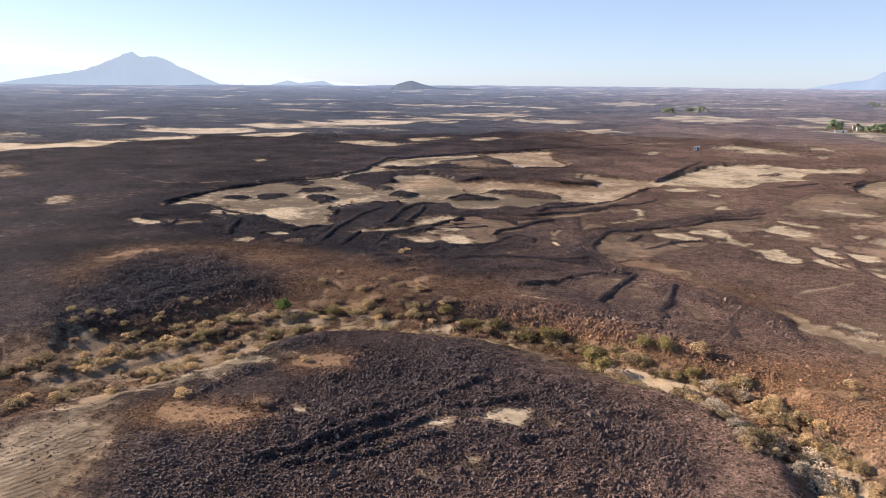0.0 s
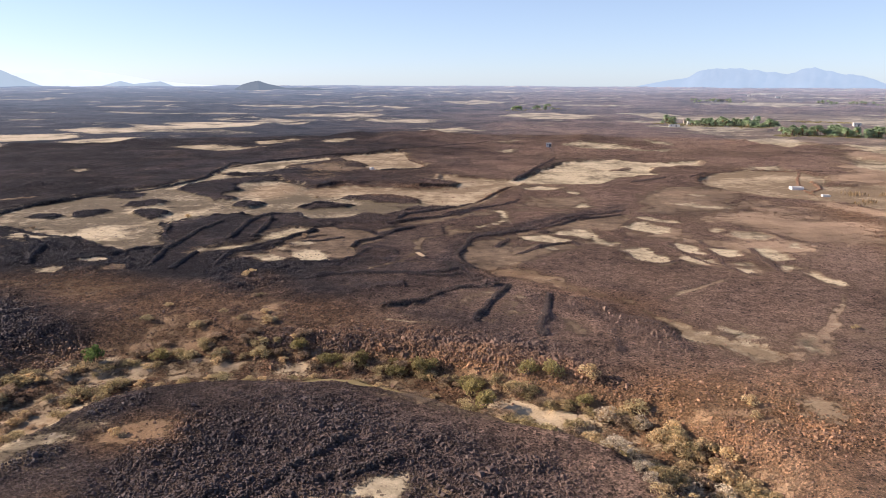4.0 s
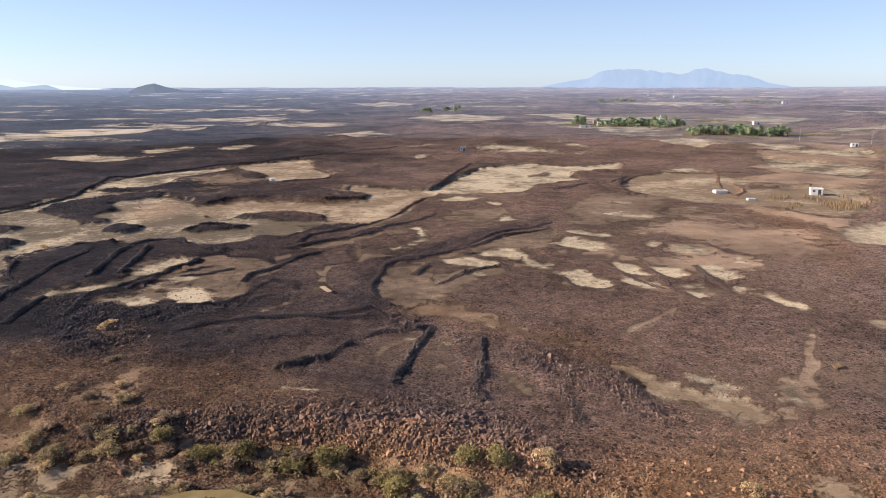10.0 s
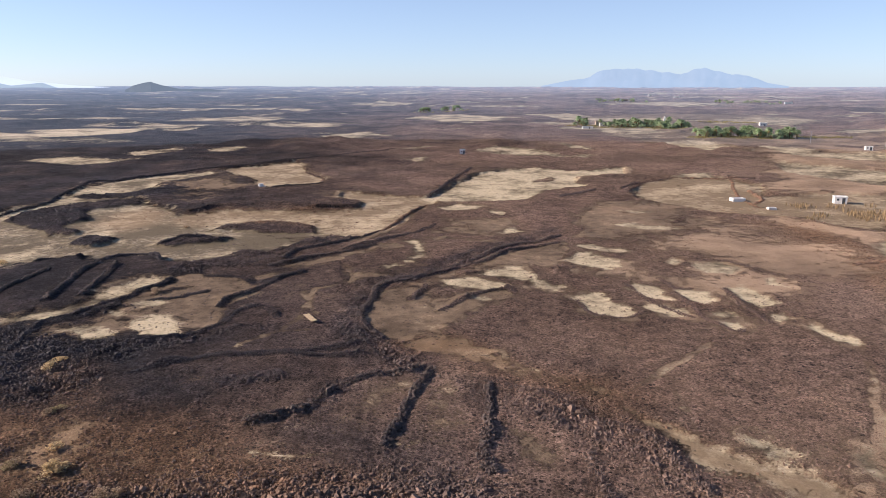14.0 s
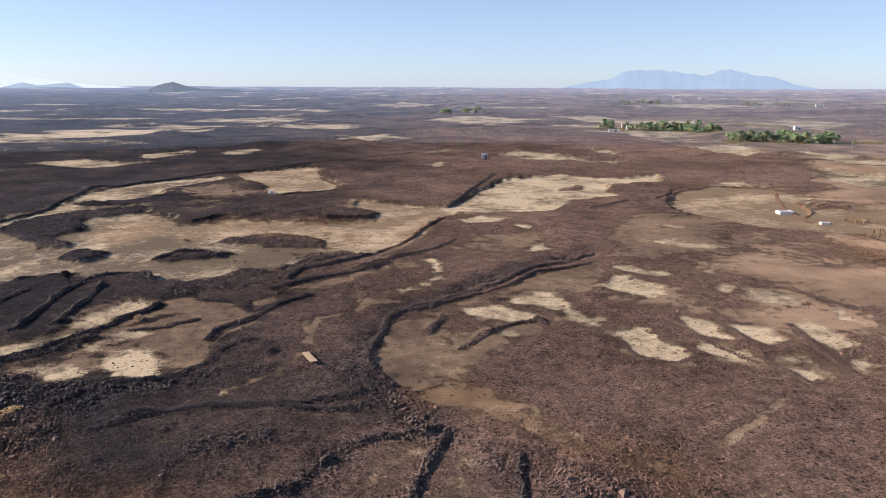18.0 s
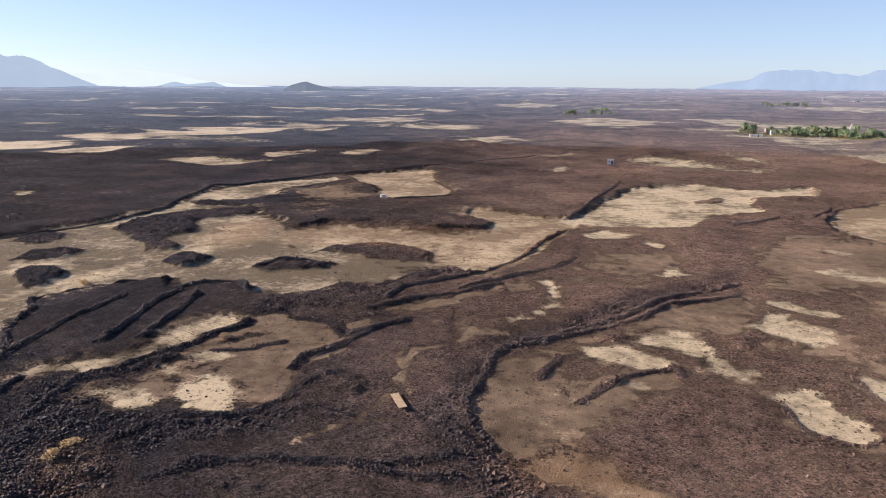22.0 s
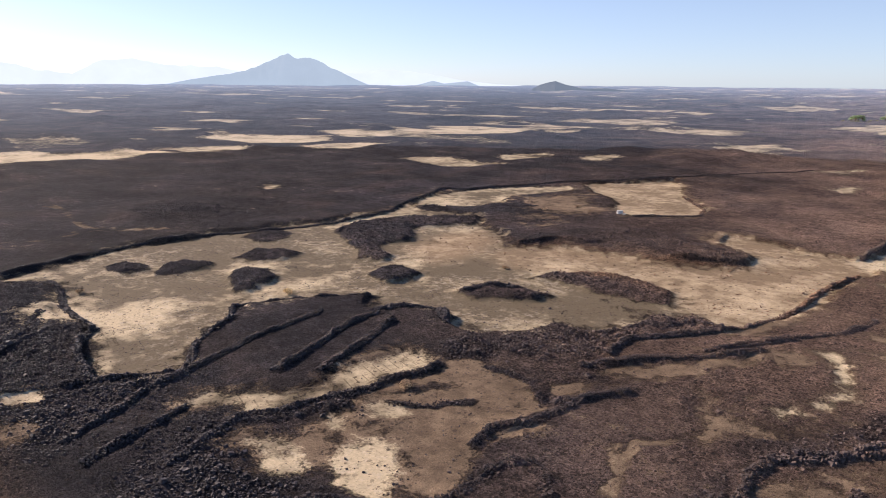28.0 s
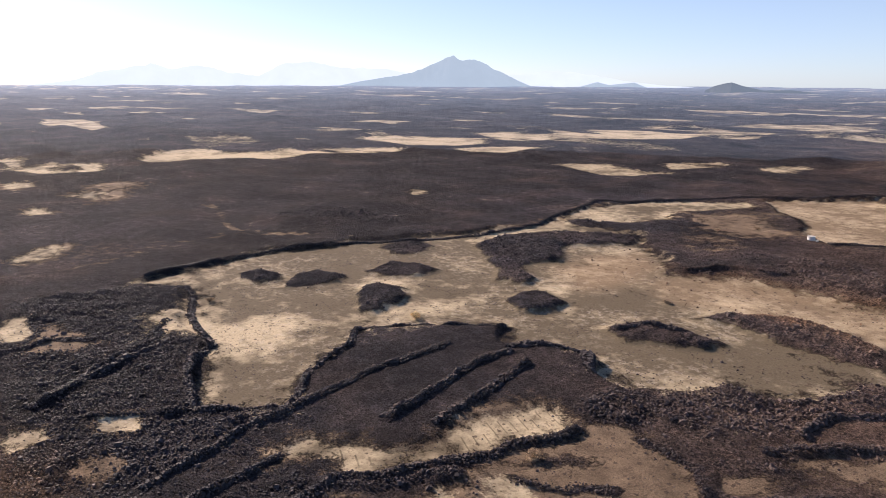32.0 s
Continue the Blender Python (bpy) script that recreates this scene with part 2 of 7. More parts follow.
patch("boulder", 1.0, 3, [(-25.8, 38.5), (-30.5, 45.9), (-31.6, 49.6), (-24.8, 56.1), (-24.9, 66.6), (-26.6, 76.4), (-24.3, 86.5), (-14.5, 93), (-4.2, 91.7), (6, 87.7), (15.5, 87.5), (22.3, 86.3), (26.4, 75.1), (27.8, 64), (-24.3, 37.4)])
patch("boulder", 1.0, 3, [(-82, 70), (-95.6, 86.1), (-100.9, 101), (-95.9, 112.4), (-82.3, 116.6), (-60.4, 104.7), (-51.6, 102.8), (-55.9, 88.8), (-66.8, 79.6), (-73.4, 68.2)])
patch("boulder", 1.0, 3, [(-36.2, 105.6), (-28.9, 114.4), (-10.3, 116.6), (4.2, 120), (16.3, 119.7), (26.1, 110.1), (25.9, 105), (13.3, 106), (6.5, 107.8), (-8.7, 108.1), (-20.1, 105.4)])
patch("boulder", 1.0, 3, [(-166.5, 139.1), (-143.6, 169), (-122.2, 162.9), (-108.5, 160.9), (-98.7, 154.1), (-87.3, 151.4), (-81.6, 160.6), (-78.2, 163.6), (-69.5, 142.7), (-79.7, 129.6)])
patch("boulder", 1.0, 3, [(-71.4, 155.5), (-58.7, 157), (-45.6, 147.7), (-40.7, 137.1), (-41.1, 127.9), (-49.6, 128.5)])
patch("pool", 1, 0.8, [(-25.5, 95.3), (-21.8, 96.6), (-16.9, 97.6), (-13.4, 99.8), (-9.9, 100.4), (-6.3, 99.3), (-1.7, 98.5), (-0.8, 97.7), (-4.1, 97.5), (-9.2, 98.2), (-11.9, 96.5), (-16.2, 94.6), (-21.3, 94.6)])
patch("pool", 1, 0.8, [(13.7, 94.1), (16.4, 95.4), (19.5, 95.6), (21, 94.8), (17.8, 93.6), (14.2, 93.1)])
WADI = [(-64.6, 53), (-59.1, 62.4), (-52.5, 75.9), (-49.6, 93.4), (-36.9, 100.4), (-18.2, 104.8), (-7.5, 105.1), (2.8, 104.1), (12.8, 100.8), (21.5, 98.5), (29.3, 96.5), (36.3, 89.6), (42.1, 82), (44.6, 74.2)]
WALLS = {}
WALLS["far_wall"] = (0.9, 0.8, [(-16.6, 297.1), (-13, 334), (-8, 379)])
WALLS["field"] = (0.7, 0.7, [(-82, 361), (-67, 339), (-64.3, 327.1), (-78.9, 309.9)])
WALLS["boundary"] = (1.0, 0.8, [(-155.5, 164), (-158.8, 176.7), (-160.3, 197.6), (-156.7, 216.4), (-149.3, 229.4), (-143.3, 249.2), (-143.2, 270.9), (-149.6, 286.2), (-156.5, 313.2), (-143, 338), (-131, 361), (-100, 404)])
WALLS["boundary2"] = (0.7, 0.7, [(-100, 404), (-85, 433), (-61, 471)])
WALLS["plotEdge"] = (1.0, 0.8, [(-86.8, 151.2), (-83.6, 155.4), (-81.5, 160.6), (-84, 163.9), (-88.3, 167.2), (-91.4, 171.6), (-94.6, 178.6), (-100.9, 183.2), (-98.2, 189.4), (-92.8, 195), (-86.3, 204)])
WALLS["plotEdge2"] = (1.0, 0.8, [(-80, 198.7), (-72.9, 204.1), (-68.1, 204.6), (-64.3, 200)])
WALLS["cliff"] = (1.2, 1.0, [(-150.1, 162), (-143.3, 168.9), (-135, 167.2), (-125.2, 163.4), (-108.7, 161.4), (-102.3, 155.7), (-97.5, 153.7), (-87.2, 151.1)])
WALLS["low2"] = (0.7, 0.9, [(-99.8, 135.4), (-103, 139.2), (-108.6, 147.6), (-119.1, 157.2)])
WALLS["low3"] = (0.7, 0.9, [(-122, 134.2), (-124.2, 142.1), (-119.3, 149.3)])
WALLS["houseW"] = (0.8, 0.7, [(57, 322.5), (65, 346), (79, 360), (114, 360)])
WALLS["houseW2"] = (0.8, 0.7, [(30.5, 304.1), (43.7, 316.6)])
WALLS["hutW"] = (1.0, 0.8, [(101.8, 327.5), (100.5, 306.9), (95.1, 297.7)])
WALLS["islerim"] = (0.7, 0.7, [(-73.5, 217.4), (-70.7, 222.9), (-65.4, 224.8)])
WALLS["eastW"] = (0.7, 0.7, [(30.3, 301.9), (43, 315.2)])
WALLS["eastW2"] = (0.7, 0.7, [(53.9, 322), (61, 340), (76, 357)])
WALLS["road1"] = (0.6, 0.7, [(91.4, 214.9), (99.2, 217.7), (100.7, 211.6)])
WALLS["ridge_22"] = (0.7, 0.6, [(-93.7, 137.5), (-90.7, 143.8), (-87.6, 150.4)])
WALLS["ridge_24"] = (0.7, 0.6, [(105, 366), (93.7, 311.3), (94.4, 290.6)])
track(1.2, [(-172.1, 139.7), (-169.4, 152), (-176.1, 175.7), (-188.4, 197.9), (-176.1, 205.7), (-160.8, 221.3), (-149.8, 235.8)])
track(1.5, [(-233.1, 206.3), (-210.9, 202.6), (-195.5, 197.5), (-185.3, 198.3)])
track(1.4, [(-119, 340), (-99, 340)])
patch("rust", 0.45, 4, [(-48.9, 140.8), (-44.9, 141.3), (-27.9, 122.4), (-22.5, 111.8), (-32.4, 110.6), (-37.2, 116.4), (-37.4, 123.9)])
patch("soil", 0.7, 3, [(-50.3, 142.7), (-46.1, 143.2), (-32.4, 127.3), (-29.6, 119.7), (-33.3, 111.6), (-38.0, 117.5), (-37.4, 123.9)])
patch("rust", 0.8, 2, [(35.8, 93.9), (38.5, 96.8), (41.6, 97.0), (42.0, 91.2), (39.0, 87.9), (36.6, 90.9)])
patch("boulder", 0.9, 3, [(-101.7, 91.2), (-101.7, 109.1), (-86.8, 117.7), (-67.4, 108.3), (-61.3, 97.5), (-64.0, 89.2), (-78.6, 87.2), (-85.3, 81.8)])
patch("soil", 0.7, 2, [(-136.3, 140.0), (-132.7, 145.6), (-118.6, 146.9), (-117.7, 141.9), (-120.6, 137.4)])
patch("sand", 0.7, 1, [(-91.2, 141.3), (-89.9, 144.3), (-87.5, 144.0), (-88.1, 141.2)])
patch("sand", 0.7, 1, [(-94.4, 133.1), (-92.1, 135.1), (-89.7, 135.0), (-89.7, 132.3)])
patch("soil", 0.6, 2, [(-80.9, 134.0), (-85.5, 139.3), (-79.0, 141.5), (-74.7, 138.4), (-75.9, 135.4)])
WALLS["low_a"] = (0.9, 0.8, [(-102.0, 138.7), (-106.8, 142.6), (-110.9, 148.7), (-123.7, 159.1)])

# the middle plain: brown earth between stony ridges
patch("soil", 0.8, 2, [(-57.2, 154.3), (-56.9, 160.2), (-57.4, 166.5), (-55.7, 169.4), (-55.5, 173.1), (-50.4, 176.1), (-47.9, 183.8), (-54.6, 187.4), (-52.2, 190.8), (-43.7, 189.7), (-38.3, 187.8), (-36.7, 193.2), (-31.3, 198.6), (-27, 208.2), (-23.6, 206.4), (-29.8, 197.4), (-34, 187.4), (-34.1, 181.4), (-33.9, 175.2), (-35.5, 171.3), (-34.1, 165.5), (-33.2, 161.2), (-34.6, 158.1), (-36.6, 156.1), (-43.7, 154.3), (-47.3, 152.3), (-52.6, 151.5)])
patch("soil", 0.8, 1.5, [(-55.9, 167.1), (-53.7, 170.4), (-53.3, 175.8), (-51.6, 180.1), (-46.6, 182.8), (-43, 182.5), (-38, 182), (-37.9, 184.8), (-39.7, 188.9), (-43.8, 189.6), (-47.6, 188.8), (-52.3, 186.6), (-53.7, 182.5), (-55.3, 175.9), (-55.6, 170.4)])
patch("soil", 0.8, 1.2, [(-38.9, 187.7), (-37.6, 192.7), (-34.5, 193.8), (-32.7, 191.1), (-34, 187.5), (-36.5, 186.2)])
patch("soil", 0.75, 1.2, [(-36.3, 197.3), (-34, 202), (-26, 210.7), (-18.7, 219.9), (-17.8, 215.8), (-23.4, 208.9), (-30.3, 200.2), (-34.2, 196.2)])
patch("soil", 0.7, 2, [(-16.8, 197.1), (-14.3, 201.4), (-15.3, 205.5), (-16.2, 202.8)])
patch("soil", 0.8, 2.5, [(-10.3, 179.5), (-7, 187.6), (-1, 194.8), (5.6, 202.6), (11.7, 212.6), (18.7, 222), (27.7, 234.1), (29.2, 226.6), (27.1, 212.7), (24.6, 203.1), (18.5, 206.8), (8.6, 199.3), (1.3, 191.5), (0.4, 182.9), (2.9, 179.5), (1.1, 171.3), (3.2, 167), (-0.7, 158.4), (-2.8, 156.4), (-5.7, 159.6), (-8.3, 164.9), (-9.8, 171.5)])
patch("soil", 0.7, 2, [(2.9, 179.5), (7.1, 185.1), (14.3, 187.4), (16.6, 183.9), (11.7, 174.7), (7.4, 166.8), (2.6, 162.3), (-0.1, 156), (-1.6, 156.8), (3.2, 167), (1.8, 171.5)])
patch("soil", 0.65, 2.5, [(18.3, 195.8), (22.5, 195.2), (26.9, 190.4), (25, 186.6), (21.4, 188.6)])
patch("soil", 0.6, 3, [(31.8, 273.9), (34.7, 262.4), (32.2, 236.5), (28.2, 227), (26.6, 234.6), (28.8, 249.5)])
patch("soil", 0.6, 2.5, [(-22.1, 201.6), (-14.5, 199.2), (-7, 201.6), (-1, 208.5), (-4.2, 202.5), (-8.6, 195.1), (-15.1, 190.2), (-17.5, 186.8)])
patch("soil", 0.6, 2, [(-9.1, 232.1), (-2.2, 235.3), (6.4, 232.5), (16.6, 231.4), (10.1, 227.1), (0.7, 230.6), (-6, 227.5)])
patch("soil", 0.55, 2, [(-27, 217.1), (-20.3, 221.5), (-15.2, 225.4), (-9.9, 222.7), (-13, 215.5), (-21, 211), (-24.7, 209.7)])
patch("rust", 0.6, 2.5, [(-1.9, 155.4), (2, 158.2), (5.6, 159.4), (9.5, 157.9), (12.7, 154.3), (6.5, 153.2), (2.3, 153)])
patch("soil", 0.9, 2, [(-1.9, 155.4), (2, 158), (5.7, 159.2), (9.6, 157.6), (12.7, 154.3), (6.5, 153.4), (2.3, 153.2)])
patch("soil", 0.45, 3, [(6.2, 145.2), (13, 141.6), (14, 125.8), (5.6, 124.5), (3.8, 126.7)])
patch("soil", 0.8, 1.5, [(16.2, 131.6), (19.4, 130.8), (23.3, 126.9), (22.9, 122.7), (20, 122.4), (17.5, 124.9)])
patch("soil", 0.8, 1.2, [(24.7, 126), (25.8, 125.2), (26.7, 121), (26.2, 117.6), (25.3, 121.5)])
patch("soil", 0.5, 2.5, [(-18.7, 132.7), (-15.1, 135.8), (-11.4, 139.1), (-8.3, 142.5), (-8.7, 135.7), (-11.8, 131), (-15.8, 129.7)])
patch("soil", 0.5, 2.5, [(-31.3, 131.2), (-29.1, 141), (-25.8, 141.4), (-23.9, 132.1), (-23, 127.2), (-28, 126.7)])
patch("soil", 0.5, 4, [(-5.3, 129.4), (-3.1, 138.2), (1.4, 143.6), (4, 142.9), (2.4, 130.3), (1.3, 125.7), (-2.9, 125.9)])
patch("soil", 0.6, 5, [(44, 247.5), (62.2, 253.6), (81.9, 251.9), (93.5, 238.6), (93.4, 209.9), (82.5, 206.2), (71.1, 207.3), (55.8, 221.6), (42.9, 226.2)])
patch("soil", 0.5, 4, [(27.6, 202.2), (40.1, 203.7), (56.3, 200.8), (69.9, 207.1), (69.7, 186), (63.9, 172.2), (55.2, 171.1), (49.8, 191.4), (36.6, 194.1)])
patch("rust", 0.55, 5, [(85.8, 264.9), (107.7, 271.9), (103.2, 221.4), (87.8, 188.2), (87.2, 209.2), (85.3, 231.1)])
patch("rust", 0.5, 4, [(5.4, 160.9), (13.1, 153.3), (21.7, 146), (29.6, 145), (33.1, 141.6), (30.3, 136.8), (23.2, 141.3), (15.2, 146.3), (7.9, 152.2)])
patch("soil", 0.8, 2.5, [(5.5, 160.1), (13.2, 152.3), (21.7, 145.4), (29.5, 144), (32.6, 140.6), (30.4, 138.2), (23.2, 142.3), (15.1, 147.4), (7.8, 153.4)])
# pale sand among the ridges
patch("sand", 0.95, 1, [(-46.6, 157.7), (-48.6, 160.5), (-47.8, 161.5), (-47.7, 164.2), (-46.5, 165.6), (-43.2, 164.6), (-40.5, 161.5), (-39, 158.4), (-37.2, 156.4), (-38.7, 155.4), (-41.7, 155.5), (-44.1, 154.7)], "pale bare sand patch on brown soil")
patch("sand", 0.9, 0.8, [(-52.6, 151.9), (-52.4, 154.1), (-50.5, 155.6), (-47.8, 155.6), (-48.2, 153.4), (-49.5, 151.9), (-51.2, 151.9)])
patch("sand", 0.7, 0.8, [(-52.6, 169.2), (-52.8, 172.3), (-50.7, 172.9), (-47.3, 171.6), (-48.6, 169.3), (-50.4, 168.3)])
patch("sand", 0.4, 1.2, [(-57.9, 154.1), (-57.1, 156.2), (-54.5, 158), (-50.4, 156.5), (-53, 154.8)])
patch("sand", 0.6, 0.8, [(-54.8, 165.1), (-54.3, 166.3), (-51.7, 164.3), (-52.7, 163.2)])
patch("sand", 0.3, 1.4, [(-70.4, 154.1), (-72, 156.4), (-72.1, 159.6), (-70, 160.7), (-68.6, 163.1), (-63.9, 164.9), (-63.5, 166.3), (-61.9, 171.3), (-63.2, 173.4), (-64.3, 178.4), (-62.9, 182.4), (-62.2, 187.4), (-58.7, 188.2), (-54.9, 185.6), (-55.6, 182.4), (-57.3, 177.8), (-56.7, 173.3), (-58.5, 169.4), (-60.6, 165.8), (-61, 162.8), (-61.8, 160.1), (-64.7, 159), (-67.2, 159.4), (-68.1, 158), (-69.2, 156.3)], "pale ploughed sand strip below dark terraces")
patch("crust", 0.95, 1, [(-66.9, 159.2), (-68.8, 160.8), (-68.3, 162.9), (-65.4, 164.3), (-62.5, 164.3), (-61, 162.8), (-61.5, 160.4), (-64.3, 159.1)])
patch("crust", 0.95, 1, [(-60.4, 170.5), (-62.6, 172.8), (-63.5, 176.6), (-62.8, 181.2), (-60.4, 179.9), (-57.7, 176.7), (-57.2, 172.8), (-58.8, 170.5)])
patch("crust", 0.9, 1, [(-60.4, 179.9), (-62.7, 183.3), (-61.5, 187.2), (-57.8, 187.8), (-55.1, 185.3), (-56.1, 181.9), (-57.2, 178.8)])
patch("sand", 0.15, 1.2, [(-89.1, 140.8), (-90.4, 142.9), (-89.4, 144.6), (-87.3, 143.2), (-87.4, 141)])
patch("soil", 0.8, 1.2, [(-81.8, 135), (-83.5, 137.7), (-81.7, 140.8), (-79, 141.5), (-77.9, 139), (-77.7, 136.2)])
patch("sand", 0.6, 1.2, [(12, 239), (14.2, 247.3), (17.8, 241.9), (13.2, 238.4)])
patch("sand", 0.75, 0.9, [(-12.3, 226.3), (-10.3, 228.4), (-7.5, 221.4), (-5.8, 215.9), (-5.5, 210.5), (-7.2, 205.4), (-9.1, 204.8), (-8.2, 207.8), (-7.3, 211.7), (-7.9, 217.2), (-9.9, 222.7)])
patch("sand", 0.7, 0.8, [(-13.5, 201.1), (-11.4, 203.4), (-9.2, 202.5), (-11.6, 199.5)])
patch("sand", 0.75, 0.8, [(1.3, 191.5), (4.6, 193.9), (9, 194), (11.6, 192.4), (15, 191.1), (14.3, 187.4), (11.1, 186.4), (6.8, 188.4), (2.5, 188.7)], "pale sandy plot among low stone ridges")
patch("sand", 0.85, 0.9, [(8.7, 197.9), (11.2, 201.5), (16.6, 204.7), (19.3, 201.3), (20.4, 196.5), (18.3, 193.8), (14.9, 196), (11.5, 196.1)], "pale sandy plot among low stone ridges")
patch("sand", 0.45, 1.2, [(18.3, 195.3), (22.4, 194.2), (26.1, 190.1), (24.7, 187.6), (21.4, 189.7)])
patch("sand", 0.85, 0.9, [(27.8, 210.4), (30.4, 218.7), (33.4, 219.6), (35.6, 215.5), (39.5, 212.2), (39.6, 207.9), (36.5, 204.3), (33.4, 205.9), (30.2, 207.7)], "pale sandy plot among low stone ridges")
patch("sand", 0.4, 1, [(30.1, 225.7), (34.5, 229.1), (38.9, 224.9), (43.2, 222.8), (41, 220.4), (35.6, 222.1)])
patch("sand", 0.95, 0.7, [(27.2, 182.4), (30.8, 186.1), (33.9, 185.6), (34.4, 182), (37, 178.7), (38.3, 176), (36.5, 173.2), (34.4, 171.8), (33.4, 172.9), (31.1, 173.6), (29.4, 175.4), (28.7, 180.2)], "pale sandy plot among low stone ridges")
patch("sand", 0.75, 0.8, [(38.4, 190.1), (40.1, 194.5), (44.4, 192.9), (44.5, 186.8), (46, 183.3), (42, 184.6)], "pale sandy plot among low stone ridges")
patch("sand", 0.85, 0.7, [(40.1, 179), (43.4, 180.1), (47.1, 178.1), (47.4, 173.9), (43.4, 174.4)], "pale sandy plot among low stone ridges")
patch("sand", 0.9, 0.8, [(47.7, 190.4), (50, 192.7), (53.8, 189.9), (54.1, 184.2), (51, 182), (48.5, 185.4)], "pale sandy plot among low stone ridges")
patch("sand", 0.5, 1, [(55.7, 211.5), (61.9, 213.9), (65.6, 209.1), (61.8, 203.8), (57.2, 204.7)])
patch("sand", 0.9, 0.8, [(57.7, 192.4), (61.7, 194.9), (64.2, 188.4), (64.8, 183.7), (60.9, 180.8), (58.9, 184.8)], "pale sandy plot among low stone ridges")
patch("sand", 0.6, 0.7, [(51.3, 176.9), (54.3, 179), (55.5, 175.8), (52.7, 174.5)])
patch("sand", 0.8, 0.7, [(52.4, 171.4), (54.6, 172.6), (54.6, 169), (52.6, 168.5)])
patch("sand", 0.8, 0.7, [(61.6, 176.5), (63.6, 178.4), (65, 175.3), (62.5, 173.5)])
patch("sand", 0.95, 0.7, [(65.4, 172.3), (67.6, 173.2), (69, 168.4), (71.5, 166), (70.4, 163.3), (68.2, 164.3), (66.2, 168.1)], "narrow pale sand strip on gravel")
patch("sand", 0.6, 0.7, [(50.2, 212.5), (53.3, 215.6), (54.7, 213), (51.6, 210)])
patch("sand", 0.5, 0.7, [(67.1, 199.8), (69.6, 202.4), (68.6, 195.7), (69.9, 194.6), (66.9, 195.5)])
patch("sand", 0.5, 0.7, [(9.1, 179.9), (11, 181.1), (12.2, 179.5), (10.4, 177.6)])
patch("sand", -0.05, 1.2, [(30.5, 138.6), (33.1, 136.4), (35.4, 133.5), (37.6, 130.8), (39.8, 128.9), (42.5, 127.2), (45.4, 126.3), (48.5, 124.8), (50.3, 123.3), (52, 121.8), (50.7, 120), (47.6, 119.1), (45.3, 120.5), (42.4, 122.3), (39.2, 123.7), (37.1, 125.3), (35.9, 128.4), (34.5, 131.8)], "broad dry tan wash on the gravel plain")
patch("crust", 0.5, 0.8, [(35.7, 127.8), (37.2, 125.7), (39.9, 124), (42.5, 122.7), (45.4, 120.8), (48.3, 119.4), (46.5, 119), (43, 120.5), (40, 122.1), (36.9, 124.1)])
patch("sand", -0.1, 1.2, [(43.9, 132.2), (46.2, 131.1), (47.9, 128.5), (46.4, 127.7), (44.4, 129.5)])
patch("sand", -0.05, 1.2, [(55, 129.4), (56.9, 131), (56.8, 126.4), (57.3, 123.8), (55.2, 124.2), (54.6, 126.8)])
patch("sand", -0.1, 1.2, [(49.8, 105.9), (53.7, 107.1), (54.9, 103.5), (51.5, 100.6), (49.7, 102.3)])
patch("sand", 0.4, 0.7, [(78.8, 158.9), (81.4, 159.3), (83.5, 156.2), (81.3, 154.2), (79.2, 156.3)])
# fields of dense stone blocks
patch("boulder", 1, 1.2, [(-59.5, 191.6), (-59.3, 199.4), (-52.7, 201.6), (-49.2, 205.2), (-51.6, 212.4), (-47.3, 215.2), (-42.7, 218.9), (-41, 225.2), (-35.2, 233), (-30.8, 232.3), (-28.3, 226.9), (-36.8, 215.2), (-37.4, 207.6), (-38.8, 202.2), (-43.2, 195.3), (-47.2, 196.1), (-49.4, 191.3), (-53.6, 189.4), (-57, 188.6)])
patch("boulder", 1, 1.2, [(-44.3, 141.8), (-45.3, 149.1), (-41.4, 153.4), (-36.4, 155.8), (-31.4, 158.3), (-28.5, 161.8), (-25, 164.7), (-22.5, 161.1), (-28.1, 155.4), (-32.1, 151.8), (-36.6, 148.3), (-38.6, 145), (-41.9, 142.6)])
patch("boulder", 1, 1.2, [(-44.7, 135.9), (-46.3, 140), (-44.6, 143), (-40.4, 141.8), (-39.3, 138.2), (-40, 135.2), (-41.4, 133.8)])
patch("boulder", 1, 1.2, [(7.3, 145.4), (12.7, 146), (19.3, 141.8), (26, 138), (30, 134.4), (33.7, 131), (35.6, 127.1), (37.4, 123.5), (40.1, 118.3), (37, 116.9), (34.2, 119.7), (32.4, 122.9), (29.8, 126.4), (26, 127.3), (22.8, 131.2), (17.1, 135.3), (13.3, 138.3), (9.2, 140.6)])
patch("boulder", 1, 0.9, [(25.9, 126.6), (27.1, 126), (27.5, 122.3), (27.9, 117.3), (26.9, 116.7), (26.4, 121)])
patch("boulder", 1, 0.8, [(-24.5, 138.5), (-20.9, 142), (-16.7, 144.7), (-14.3, 143.9), (-14.5, 140.7), (-18.5, 138.2), (-22.1, 136.9)])
patch("boulder", 1, 0.8, [(-23.1, 130.5), (-24.3, 134.7), (-24.5, 138.5), (-22.8, 135.8), (-21.6, 131.5), (-21.6, 128.2)])
patch("boulder", 1, 0.8, [(-44.2, 135.2), (-46.2, 140.1), (-45.5, 143), (-41, 139.6), (-39.1, 135.8), (-40.5, 134.1)])
patch("boulder", 1, 1.2, [(-57.1, 137.7), (-54.4, 141.3), (-47.5, 136.8), (-44.3, 127.9), (-48.7, 127.4)])
